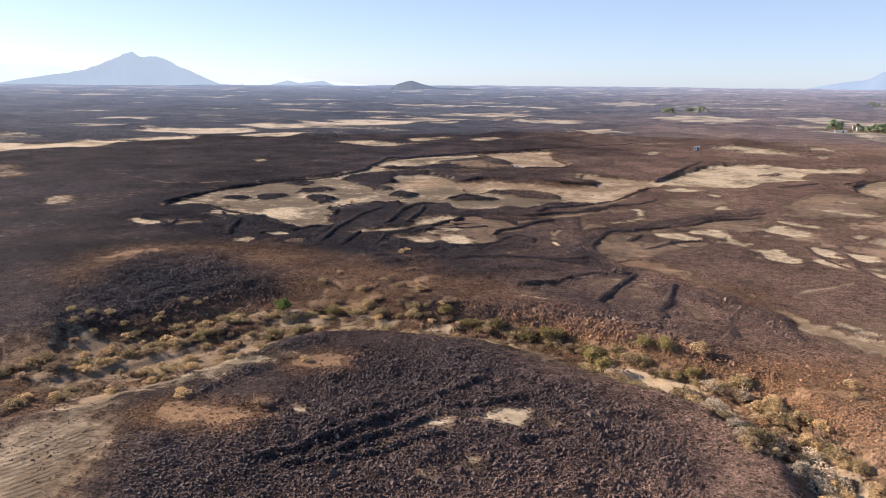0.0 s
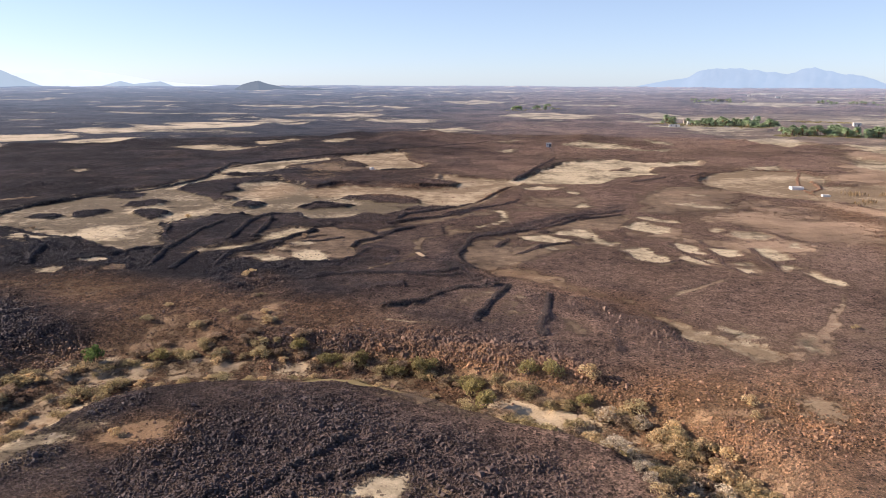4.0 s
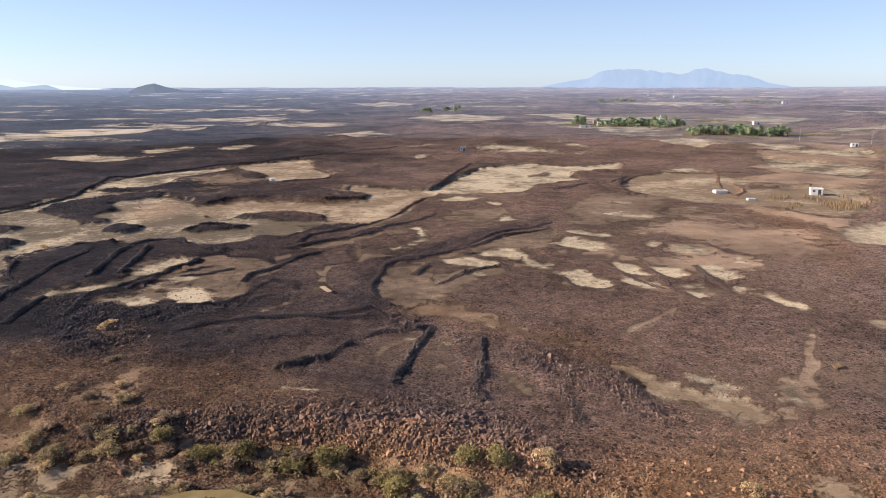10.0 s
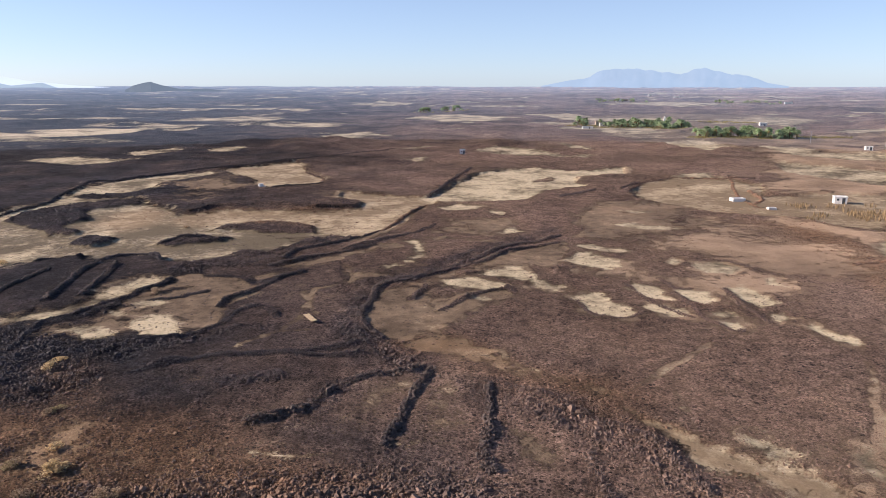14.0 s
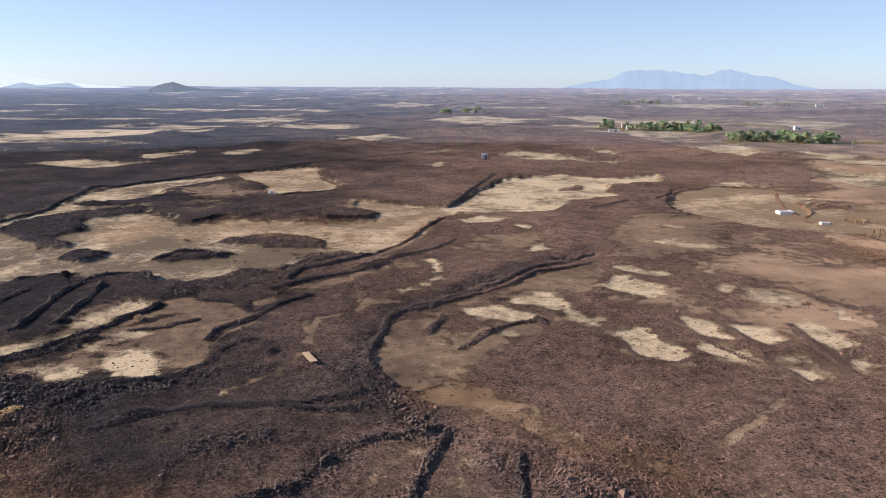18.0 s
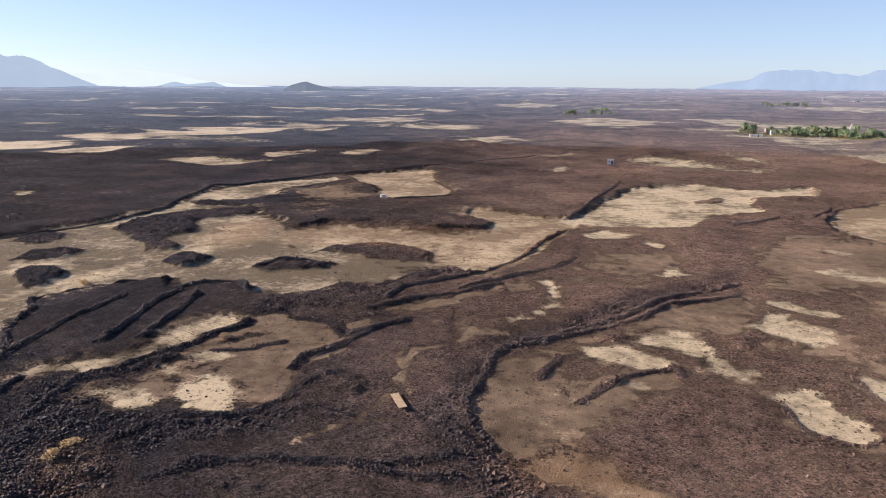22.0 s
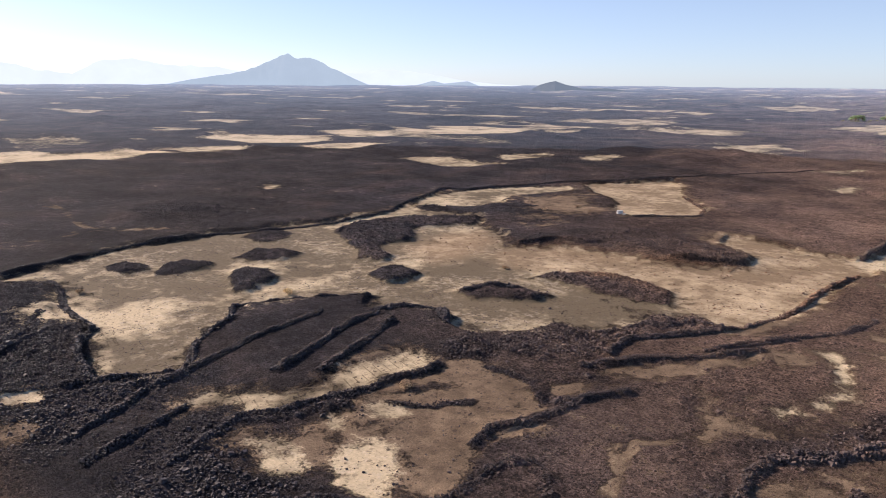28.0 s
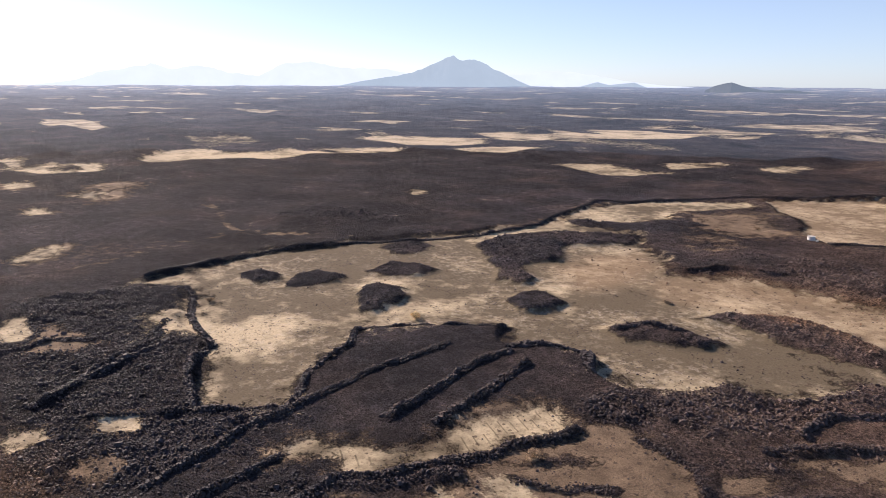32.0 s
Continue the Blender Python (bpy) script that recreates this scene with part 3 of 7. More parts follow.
patch("boulder", 1, 1, [(-6.6, 152.9), (-6, 158.2), (-2.9, 157.2), (0.7, 152.5), (4.9, 148.3), (7.9, 144.4), (6.7, 141.3), (2.9, 144.8), (-2.1, 148.6)])
patch("boulder", 1, 1, [(-9.4, 133), (-9.2, 137.1), (-7.2, 141.6), (-4.5, 144), (-2.6, 143.2), (-4.9, 138.9), (-6, 134.2), (-7.6, 132)])
patch("boulder", 1, 1, [(-51.1, 150.2), (-47.4, 153.8), (-41.2, 153.5), (-36.8, 154.5), (-34.9, 150.8), (-38.8, 149.1), (-43.5, 147.3)])
patch("boulder", 0.9, 1, [(-14.7, 162.8), (-13.6, 168.4), (-13.6, 176.2), (-12, 186), (-10.2, 186), (-10.2, 177.3), (-9.8, 169.6), (-8.4, 163.2), (-4.7, 158.5), (0.2, 154.6), (4.2, 152.6), (3.5, 150.2), (-2, 153), (-6.8, 156.5), (-10.2, 158.2)])
patch("boulder", 0.8, 1, [(-10.5, 187), (-4.2, 192.1), (0.2, 199.4), (7, 208.7), (11.5, 218.5), (18.8, 227.1), (26.7, 236.4), (27, 241.1), (17.8, 231.7), (8.2, 221.3), (-0.2, 210.4), (-5.8, 200.5), (-9.8, 191.9)])
patch("boulder", 0.8, 1, [(-101.5, 137.2), (-106.7, 142.6), (-114.1, 150.9), (-118.5, 157.7), (-116.5, 159.8), (-99, 153.5), (-92.2, 146.9), (-94.5, 142.1)])
# dry stone walls and ridges
WALLS["terrace"] = (1.1, 1, [(-22.9, 237.2), (-24.2, 231.2), (-26.2, 227.4), (-28.8, 223.5), (-32.9, 217.7), (-37, 212.1), (-37.1, 207.9), (-36.7, 204.4)])
WALLS["terrace_east"] = (1.1, 1, [(-29.6, 225.3), (-25.7, 227.6), (-22.5, 235.2), (-19.9, 247.4), (-19, 264), (-16.5, 276.2), (-14.8, 280.8)])
WALLS["ridge_low"] = (0.8, 1, [(-41.7, 213), (-39, 218.3), (-33, 226.5), (-31.2, 228.6), (-28.2, 227)])
WALLS["ridge_row"] = (0.9, 1.2, [(-38.1, 197.7), (-35.5, 202), (-31.8, 207.1), (-27.5, 211.1), (-22.4, 216.8), (-19.2, 221.8)])
WALLS["ridge_row_east"] = (0.8, 1, [(-26.4, 215.2), (-20.8, 223.6), (-16.3, 230.7), (-10.3, 239.2), (-7.8, 248.4)])
WALLS["arc_a"] = (0.6, 0.9, [(-40.4, 189.2), (-37.9, 186.1), (-35.6, 185.3), (-32, 188.9)])
WALLS["arc_b"] = (0.6, 0.9, [(-48, 189.4), (-43.8, 189.6), (-40.4, 188.8)])
WALLS["arc_c"] = (0.6, 0.9, [(-43.6, 178.9), (-45.8, 177.6), (-46.8, 174.7), (-49.1, 173.3), (-51.3, 171.9)])
WALLS["corner"] = (1.3, 1.1, [(-3.8, 157.5), (-7.6, 162.7), (-10.2, 167.7), (-10.4, 172.2), (-10.4, 178.3), (-10.8, 183.9), (-9.7, 187.7)])
WALLS["scarp"] = (1.1, 1.2, [(-9.7, 187.7), (-4.3, 192.3), (-1.2, 199), (5.2, 207.2), (9.6, 215.4), (12.5, 221.9), (18.8, 227.9), (27.4, 238.4)])
WALLS["scarp_low"] = (0.9, 1, [(-7.8, 191.2), (-2.8, 194.7), (2.9, 201.1), (9.9, 210.3), (13.6, 218.5), (19.8, 223.5), (26.3, 229.5)])
WALLS["arc"] = (0.8, 0.9, [(3.2, 172), (5.6, 176.4), (8.2, 182.2), (11.1, 185.3), (15, 188.1), (16.5, 184.9)])
WALLS["arc_in"] = (0.5, 0.8, [(-2.4, 177.8), (-2, 182.1), (-1.1, 187)])
WALLS["twinL"] = (1.1, 1, [(5.5, 147.3), (4.3, 141), (3.7, 135.4), (3.3, 129.6), (3, 124.9)])
WALLS["twinR"] = (1.1, 1, [(13.7, 143.1), (14.3, 136.6), (14.4, 130.2), (14.2, 124.5), (15.6, 120.9)])
WALLS["ridge_a"] = (0.7, 1, [(-37.3, 140.1), (-34, 143.7), (-28.6, 147.4), (-20.2, 149.3), (-9.4, 149.6), (-5.7, 151)])
WALLS["cross"] = (0.9, 1.4, [(-15.1, 127.9), (-12.1, 129.8), (-9.2, 132.1), (-8, 135.8), (-6.2, 140.7), (-2.9, 144.2), (1.9, 145.6), (3.6, 148.2)])
WALLS["ridge_b"] = (0.7, 1, [(-34, 144.9), (-30.2, 146.7), (-26, 148.1), (-20.5, 149.5), (-15.5, 150.7), (-10.9, 152.6), (-7.5, 154.9)])
WALLS["ridge_c"] = (0.9, 1.2, [(-46.5, 145.1), (-45.3, 150.1), (-40.7, 153.7), (-36.3, 155.6), (-33.6, 157.7), (-32.7, 161.8), (-33, 166.9), (-31.4, 170.5), (-29.6, 172.1), (-25.7, 168.2), (-23.6, 164.8)])
WALLS["ridge_d"] = (0.7, 1, [(-37.1, 170.8), (-37.7, 175.2), (-35.5, 178.3), (-33.8, 182.8), (-32.5, 188.8), (-28.6, 194.6)])
WALLS["plotA"] = (1.1, 1, [(-73.4, 141.1), (-75.3, 146.1), (-78.4, 153.7), (-79.7, 159.8), (-81.4, 166), (-83.6, 175.1), (-84.6, 184.5), (-85.5, 191.3)])
WALLS["plotB"] = (1.1, 1, [(-70.6, 168.8), (-71.8, 174.5), (-74.8, 183.3), (-76.8, 189.8), (-76.9, 196.3)])
WALLS["plotC"] = (1.1, 1, [(-66, 172.8), (-67.4, 179.1), (-68.9, 184.8), (-71, 191.6), (-71.7, 195)])
WALLS["plotD"] = (1.2, 1.2, [(-67.2, 140.3), (-68.2, 145.7), (-68.9, 149.2), (-70.1, 152.9), (-70.3, 155.1)])
WALLS["plotE"] = (1, 1.2, [(-59.9, 146.7), (-60.7, 151.5), (-61.8, 155.6), (-62.6, 158.4)])
WALLS["plotF"] = (0.9, 1, [(-102.5, 138.8), (-105.6, 142.3), (-108.3, 147.5), (-111.5, 154.3)])
WALLS["sandEdge"] = (1.3, 1.6, [(-62.8, 156.3), (-61.2, 159.8), (-59.8, 162.7), (-59.9, 165.3), (-58, 168.9), (-56.4, 173), (-56.6, 177.2), (-54.7, 181.5), (-54, 185.8)])
WALLS["ridge_e"] = (0.8, 1.2, [(-60.9, 156.6), (-58.4, 160.9), (-57.7, 164.4), (-55.5, 168.5)])
WALLS["plotRim"] = (1.1, 1.2, [(-78.7, 197.2), (-75.9, 202.1), (-70.1, 204.9), (-65.6, 201.4)])
WALLS["plots_a"] = (0.6, 0.8, [(47.1, 189.1), (48.6, 178.3), (49.1, 173.5), (52.8, 167.3), (55.3, 167.7)])
WALLS["plots_b"] = (0.6, 0.8, [(57.1, 192.3), (57.9, 181.1), (60.3, 172.3)])
WALLS["plots_c"] = (0.8, 0.9, [(27.5, 181.8), (29.8, 173.7), (32.6, 171.5), (36.1, 171.9), (39.1, 175.5)])
WALLS["plots_d"] = (0.6, 0.8, [(38.8, 193.5), (40.6, 182.6), (43.2, 179.4), (47.6, 173.3)])
WALLS["plots_e"] = (0.6, 0.8, [(46.1, 199.6), (47.6, 192), (50.9, 191.6)])
WALLS["ridge_f"] = (1, 1.2, [(13.7, 144.1), (19.3, 140.5), (25.2, 136.2), (29.5, 133.2), (33.4, 129.3), (35.2, 125.1), (37.2, 120)])
WALLS["ridge_g"] = (0.8, 1, [(26.3, 126.6), (26.8, 122.2), (27.5, 116.7)])
# trodden paths
track(0.7, [(-20.3, 168), (-21.4, 173.7), (-23, 182.4), (-20.4, 184.5), (-18.2, 189.2)])
track(0.7, [(-26, 151.7), (-23.8, 156), (-22.2, 158.8), (-21.1, 163.3), (-19.9, 166.3)])
track(0.5, [(-22.2, 158.8), (-16.3, 161)])
track(0.6, [(-3.4, 156.2), (-3.2, 163.4), (-1, 170.6), (0.5, 174.8)])
track(0.6, [(2.4, 163.7), (7.4, 166.8), (10.9, 176.3)])
track(0.6, [(-3.2, 169.9), (5.5, 160.4), (9.7, 155.6)])
track(1.6, [(31.4, 140.5), (33.3, 143.5), (37.3, 148.9), (42.6, 155.8), (47.8, 161.9)])
track(2.2, [(5.6, 159.5), (9.4, 154.8), (16.7, 149.7), (21.7, 146), (27.9, 143.4), (31.4, 140.5)])
track(1.8, [(70.7, 162.1), (66.1, 150.3), (62.7, 140.7), (58.2, 131.1)])
track(0.6, [(37.3, 148.9), (39.3, 147.1), (38.3, 137.8)])
track(0.6, [(-20.5, 122.4), (-12.9, 122.6), (-7, 121.3), (-2, 122.6)])
track(0.6, [(14.8, 155.4), (16.8, 146.5)])
track(0.5, [(4, 126), (9.6, 127)])
track(1, [(86.5, 234.4), (78.3, 230.3), (71, 239.4), (62.2, 253.6), (46.6, 256)])
track(0.6, [(-24.4, 180.7), (-20.4, 171.9), (-17.1, 166.3)])
# the near mound and the river bars
patch("rust", 1, 2, [(-38.1, 53.8), (-36.7, 58.1), (-32.4, 59.3), (-27.6, 60.7), (-26, 63.7), (-21.9, 61), (-21.5, 57.7), (-25, 55.4), (-30.8, 52.9), (-35.3, 52.2)])
patch("soil", 0.8, 1.5, [(-36.9, 53.6), (-36.1, 57.6), (-31.9, 58.7), (-27.1, 60.1), (-25.1, 61.8), (-22.2, 59.4), (-25.5, 55.9), (-31.3, 53.3)])
patch("rust", 0.8, 2, [(-31.7, 74.8), (-29, 81.5), (-21.8, 82.5), (-20.8, 76.7), (-27.5, 73.3)])
patch("soil", 0.8, 1.2, [(-31.4, 75.6), (-28.6, 81), (-23, 81.5), (-22.3, 77.6), (-28.4, 74.3)])
patch("soil", 0.7, 1.5, [(6.3, 76.2), (9.7, 76.5), (12.4, 75.5), (12.7, 73.3), (7.8, 71.7)])
patch("sand", 0.9, 0.8, [(2, 71.9), (3.5, 75.7), (6, 76.9), (7.3, 74.7), (6.9, 71.7), (4.4, 72)], "small pale sand patch on the stony mound")
patch("sand", 0.7, 0.6, [(-3.2, 68.2), (-2.2, 69.4), (-1.2, 69.4), (-2.1, 68.1)])
patch("sand", 0.5, 0.6, [(-20.7, 63.4), (-20.8, 64.7), (-19.3, 63.9), (-19.5, 62.6)])
patch("sand", 0.5, 0.6, [(1, 58.2), (1.4, 59), (2.4, 59), (2.4, 58.2), (1.5, 57.7)])
patch("sand", 0.5, 0.6, [(4.4, 62.4), (4.8, 63.1), (5.9, 63), (5.7, 61.8)])
patch("sand", 0.4, 0.8, [(-45.2, 49.9), (-45.8, 53.1), (-45.9, 55.3), (-46.1, 58), (-43, 63.7), (-40.7, 65.4), (-39.7, 64.4), (-43.7, 61.2), (-44.2, 56.6), (-44, 52.9), (-43.8, 49.8)])
patch("sand", 0.3, 0.8, [(-52.8, 61.4), (-53.8, 67.3), (-52, 70.3), (-51.1, 68.9), (-51.2, 65.1), (-50.8, 61.7)])
patch("sand", 0.3, 0.8, [(-41.2, 67.9), (-42.1, 71.7), (-41.5, 74.8), (-39.6, 73.4), (-39.8, 71.4), (-39.4, 67.6)])
patch("sand", 0.25, 0.8, [(-43.8, 78), (-42.5, 80.8), (-39, 78.4), (-40, 76.1)])
patch("soil", 0.45, 3, [(-48.3, 107.4), (-46.5, 115.1), (-40.1, 115.1), (-39.2, 109.6), (-43, 104.1)])
patch("soil", 0.6, 3, [(-75.4, 70.7), (-65.1, 72.7), (-57, 81.7), (-44.4, 87.4), (-38.1, 77.5), (-44.7, 70.1), (-49.3, 62), (-49.8, 53.1)])
patch("boulder", 1, 0.8, [(-50.4, 64.4), (-50.8, 68.6), (-47.9, 71.5), (-42.6, 69.3), (-42.2, 66.1), (-45.4, 63.9)])
patch("boulder", 1, 0.8, [(-36.4, 66.6), (-35.8, 71), (-31.3, 73.6), (-31.2, 70.3), (-34.1, 66.6)])
patch("boulder", 1, 0.8, [(-35.9, 78.2), (-36.3, 84.1), (-31.8, 86.9), (-30.9, 84.2), (-32.8, 78.7)])
patch("boulder", 1, 0.8, [(-35, 59.5), (-35.7, 63.9), (-33.2, 66.8), (-32.8, 64.3), (-33.3, 59.7)])
patch("boulder", 1, 1, [(39.1, 97), (41.4, 98.5), (42.8, 95.8), (41.8, 92.5), (38.8, 91.6)])
patch("boulder", 1, 1, [(48.1, 101.1), (52.4, 99.9), (54.9, 97.3), (51.9, 93.8), (48.4, 96.5)])
patch("rust", 0.8, 3, [(27.4, 109.8), (41.9, 113.3), (48.8, 107.9), (54.5, 100.7), (61.7, 101.7), (57.5, 92.4), (37.4, 89.8), (36.1, 98.4), (30.2, 101.4)])
WALLS["mound1"] = (1.1, 1.1, [(-17.2, 50.3), (-14.4, 55.9), (-12.8, 59.2), (-9.7, 66.1), (-6.6, 74.5), (-3.4, 82.1)])
WALLS["mound2"] = (1.1, 1.1, [(-13.1, 51.9), (-10.7, 56.3), (-7.8, 63.1), (-4.4, 68.8)])
WALLS["mound3"] = (1, 1.1, [(-9.3, 55), (-5.7, 59.7), (-3.3, 63), (-0.9, 66.2)])
WALLS["mound4"] = (1, 1.1, [(-0.4, 75.1), (1.6, 76.8), (3.6, 79.9)])
WALLS["mound5"] = (1, 1.2, [(5.1, 82.6), (8.4, 80.7), (11.3, 78.4), (15.3, 74.5), (18, 69.6)])
WALLS["mound6"] = (0.8, 1, [(-6.6, 74.5), (-4.1, 72.7), (-1.9, 74.4)])
WALLS["mound7"] = (0.8, 1, [(7.7, 68.4), (9.5, 70.8), (12.4, 73.1)])

# fields and silt flats of the far plain
patch("sand", 0.8, 1.5, [(-16.9, 290.6), (-14.7, 309.1), (-6.8, 341.8), (-2.4, 365.2), (5.8, 374.5), (21.1, 384.7), (34.1, 384.1), (42.1, 378.7), (64.6, 394.4), (61.2, 371.7), (42.5, 361.2), (37.6, 347.6), (39.4, 327.2), (28.8, 321.6), (23.7, 322), (21.6, 306.2), (18.2, 297.8), (8.8, 292.1), (-2.2, 289.3), (-10.2, 288.4)], "bright pale furrowed field in dark lava")
patch("lava", 0.4, 1, [(19.5, 344.1), (26.6, 355.8), (31.4, 354.7), (28.1, 344.4), (22.3, 340)])
patch("sand", 0, 3, [(57, 322), (64.6, 345), (78.9, 360.9), (101.3, 365.2), (109, 343.3), (104.9, 316.2), (114.3, 314.6), (128.6, 321.6), (149.7, 321.3), (117.5, 252.1), (108.3, 261.4), (99.8, 272.9), (95.6, 275.3), (83, 278.8), (69.5, 290), (58.6, 304.4)], "flat tan field by the small white house")
patch("crust", 0.6, 2, [(66.1, 326), (85.5, 347.3), (99.9, 342.3), (86.4, 314.1), (68.7, 305.6)])
patch("soil", 0.8, 6, [(32.7, 267.7), (49.1, 292.5), (71.4, 290.4), (53.5, 221.3), (43.6, 224.7), (32.4, 228.4), (29.9, 235.7)])
patch("soil", 0.7, 4, [(-8.1, 260.7), (0.7, 257.2), (14, 258.5), (19, 241.3), (13.2, 234.7), (0.2, 235.1), (-7.5, 237.6)])
patch("sand", 0.5, 1.2, [(47.2, 250.5), (54.5, 253.9), (61.7, 252.9), (60.8, 249.3), (53.2, 247.8)])
patch("sand", 0.3, 1.2, [(46.9, 277.5), (55.9, 277.9), (59.4, 276.5), (52.5, 273)])
patch("sand", 0.35, 1.2, [(58.5, 261.8), (63, 266), (61.2, 261.1)])
patch("sand", 0.35, 1.2, [(43.3, 254.2), (49.6, 257.3), (52.4, 254.2), (45.2, 251.8)])
patch("sand", 0.7, 1.5, [(104.4, 233.3), (112.2, 240.8), (103.2, 221.4), (101.5, 224)])
patch("soil", 0.9, 5, [(93.8, 275.1), (108.3, 261.4), (117.5, 252.1), (112.2, 240.8), (103.7, 233.2), (100.8, 242.9), (93, 253.1), (87.4, 265.1)])
patch("sand", 0.85, 3, [(-383.2, 221.4), (-422.7, 252), (-421.5, 271.5), (-391.3, 273.7), (-393.6, 298.6), (-385.6, 328), (-371.7, 347.6), (-357.6, 367.2), (-357.6, 393.2), (-336.7, 360.9), (-341.2, 332.8), (-356, 312.2), (-346.8, 280.7), (-363.1, 262.7), (-364.7, 242.5), (-361.2, 222.2)])
patch("sand", 0.9, 3, [(-433, 384.8), (-447.3, 428.7), (-411, 433.7), (-379.7, 461), (-346.7, 436.6), (-349.2, 405), (-372.3, 386.1), (-402.6, 379.6)])
patch("sand", 0.85, 3, [(-417.7, 491.9), (-419.1, 533.6), (-353.8, 498), (-343.9, 470.7), (-367.7, 461)])
patch("sand", 0.85, 3, [(-378.7, 527.6), (-393.1, 595.1), (-356.9, 624), (-299.2, 622.2), (-280.6, 576.8), (-304.7, 550.8), (-334.8, 525.1)])
patch("sand", 0.8, 3, [(-332.7, 396), (-328.3, 434.5), (-305, 441.2), (-297.1, 404.9), (-313, 388.4)])
patch("sand", 0.5, 3, [(-242.3, 385.9), (-229.6, 403.3), (-201.1, 396.9), (-183, 401.3), (-191.6, 380), (-213.8, 376)])
patch("sand", 0.5, 3, [(-209.3, 431.3), (-209.1, 448.5), (-196.3, 441), (-192.5, 415.8)])
patch("sand", 0.6, 3, [(-374.6, 166.6), (-392, 187.9), (-367.5, 205.6), (-341.4, 195), (-348.2, 176.1)])
patch("sand", 0.6, 3, [(-425.2, 167.8), (-428.9, 180.9), (-381.1, 171.9), (-366.2, 161.2)])
patch("sand", 0.6, 1.5, [(-326.7, 156.9), (-326.7, 164.6), (-315.8, 169), (-305.9, 158.2)])
patch("sand", 0.7, 1.5, [(-255.1, 153.5), (-257.5, 158.5), (-248.3, 162.6), (-243.6, 159.5), (-245.6, 155.2)])
patch("sand", 0.45, 1.5, [(-283, 169.3), (-286.8, 179.3), (-279.1, 185.3), (-268.1, 179.1)])
patch("sand", 0.75, 1.5, [(-187.3, 141.4), (-196.2, 149.5), (-195.2, 156.8), (-185, 153.1), (-182, 145.2)])
patch("sand", 0.35, 1.5, [(-213.5, 273.6), (-218.9, 282.7), (-210.4, 282.3), (-204.5, 272.7)])
patch("sand", 0.5, 3, [(-621.8, 492.8), (-623.3, 527.8), (-583.6, 532.4), (-566.8, 491)])
patch("sand", 0.5, 3, [(-567.5, 403.2), (-552, 439.5), (-501.3, 437.2), (-505.7, 407.7)])
patch("sand", 0.5, 3, [(-170.1, 446.5), (-165.8, 471.1), (-153.9, 468.6), (-157.4, 442.9)])
patch("sand", 0.8, 1.2, [(-10, 274.4), (-4.5, 280.2), (3.3, 278.8), (2.3, 272.5), (-6.3, 269.7)])
patch("sand", 0.8, 1, [(6.7, 272.5), (12.5, 267.5), (11.2, 263.8), (7.6, 267.3)])
patch("sand", 0.45, 3, [(-141.7, 554), (-116.6, 610.1), (-72.6, 572.1), (-98, 532.7)])
patch("sand", 0.55, 3, [(-14.7, 466.5), (6.4, 495), (27.3, 471), (39.5, 449), (59.1, 457.5), (51.2, 438), (17.4, 443.4), (-5.4, 453.8)])
patch("sand", 0.45, 3, [(36, 532.4), (55.5, 492.4), (58.4, 467.4), (41.9, 498.8)])
patch("sand", 0.35, 3, [(-62.2, 472.4), (-43.6, 489.8), (-46.7, 463.1)])
patch("sand", 0.35, 3, [(-44.8, 413.3), (-34.9, 428.7), (-34.7, 406.3)])
patch("sand", 0.45, 3, [(-170, 457.2), (-162.2, 477.3), (-152.1, 444.9)])
patch("sand", 0.5, 3, [(-212, 431.7), (-201.3, 457.6), (-180.5, 445.4), (-195, 414.4)])
patch("sand", 0.5, 3, [(-243.9, 388.9), (-220.9, 402.7), (-188.4, 392.2), (-202.3, 370.3)])
patch("sand", 0.45, 3, [(-117.9, 813.4), (-103, 908.1), (-32.1, 885.7), (-2.8, 801.1), (-57, 743.8)])
patch("sand", 0.5, 3, [(-341.1, 1026.1), (-329.3, 1091.2), (-290.2, 1050.8), (-284.4, 956.3)])
patch("sand", 0.6, 3, [(108.4, 539.9), (140.6, 567.3), (148.1, 510), (127.4, 481.7), (104.3, 497.6)])
patch("sand", 0.4, 3, [(168.3, 520.2), (191.4, 499.3), (224.4, 481.7), (199.9, 429.2), (181.8, 443.4), (165.5, 462.5)])
patch("sand", 0.35, 3, [(140.8, 422.7), (158.7, 412.2), (182.7, 392.2), (160.4, 344.2), (147.8, 364.8), (134.4, 386.9)])
patch("sand", 0.3, 3, [(216.3, 821.6), (290.8, 914.8), (315.8, 830.9), (257.9, 729), (216.7, 760.5)])
patch("sand", 0.4, 3, [(21.2, 919.2), (64.7, 969.9), (99.4, 883.9), (56.8, 806.6)])
patch("sand", 0.35, 3, [(72.6, 649.4), (112.3, 667.6), (128.5, 628.4), (89.6, 600.1)])
patch("sand", 0.4, 3, [(166.5, 1378.1), (303.5, 1458.6), (381.3, 1360.9), (240.8, 1234.4)])
patch("sand", 0.35, 3, [(-336.1, 1342), (-243.4, 1420.8), (-161.7, 1321.2), (-238.7, 1197.2)])

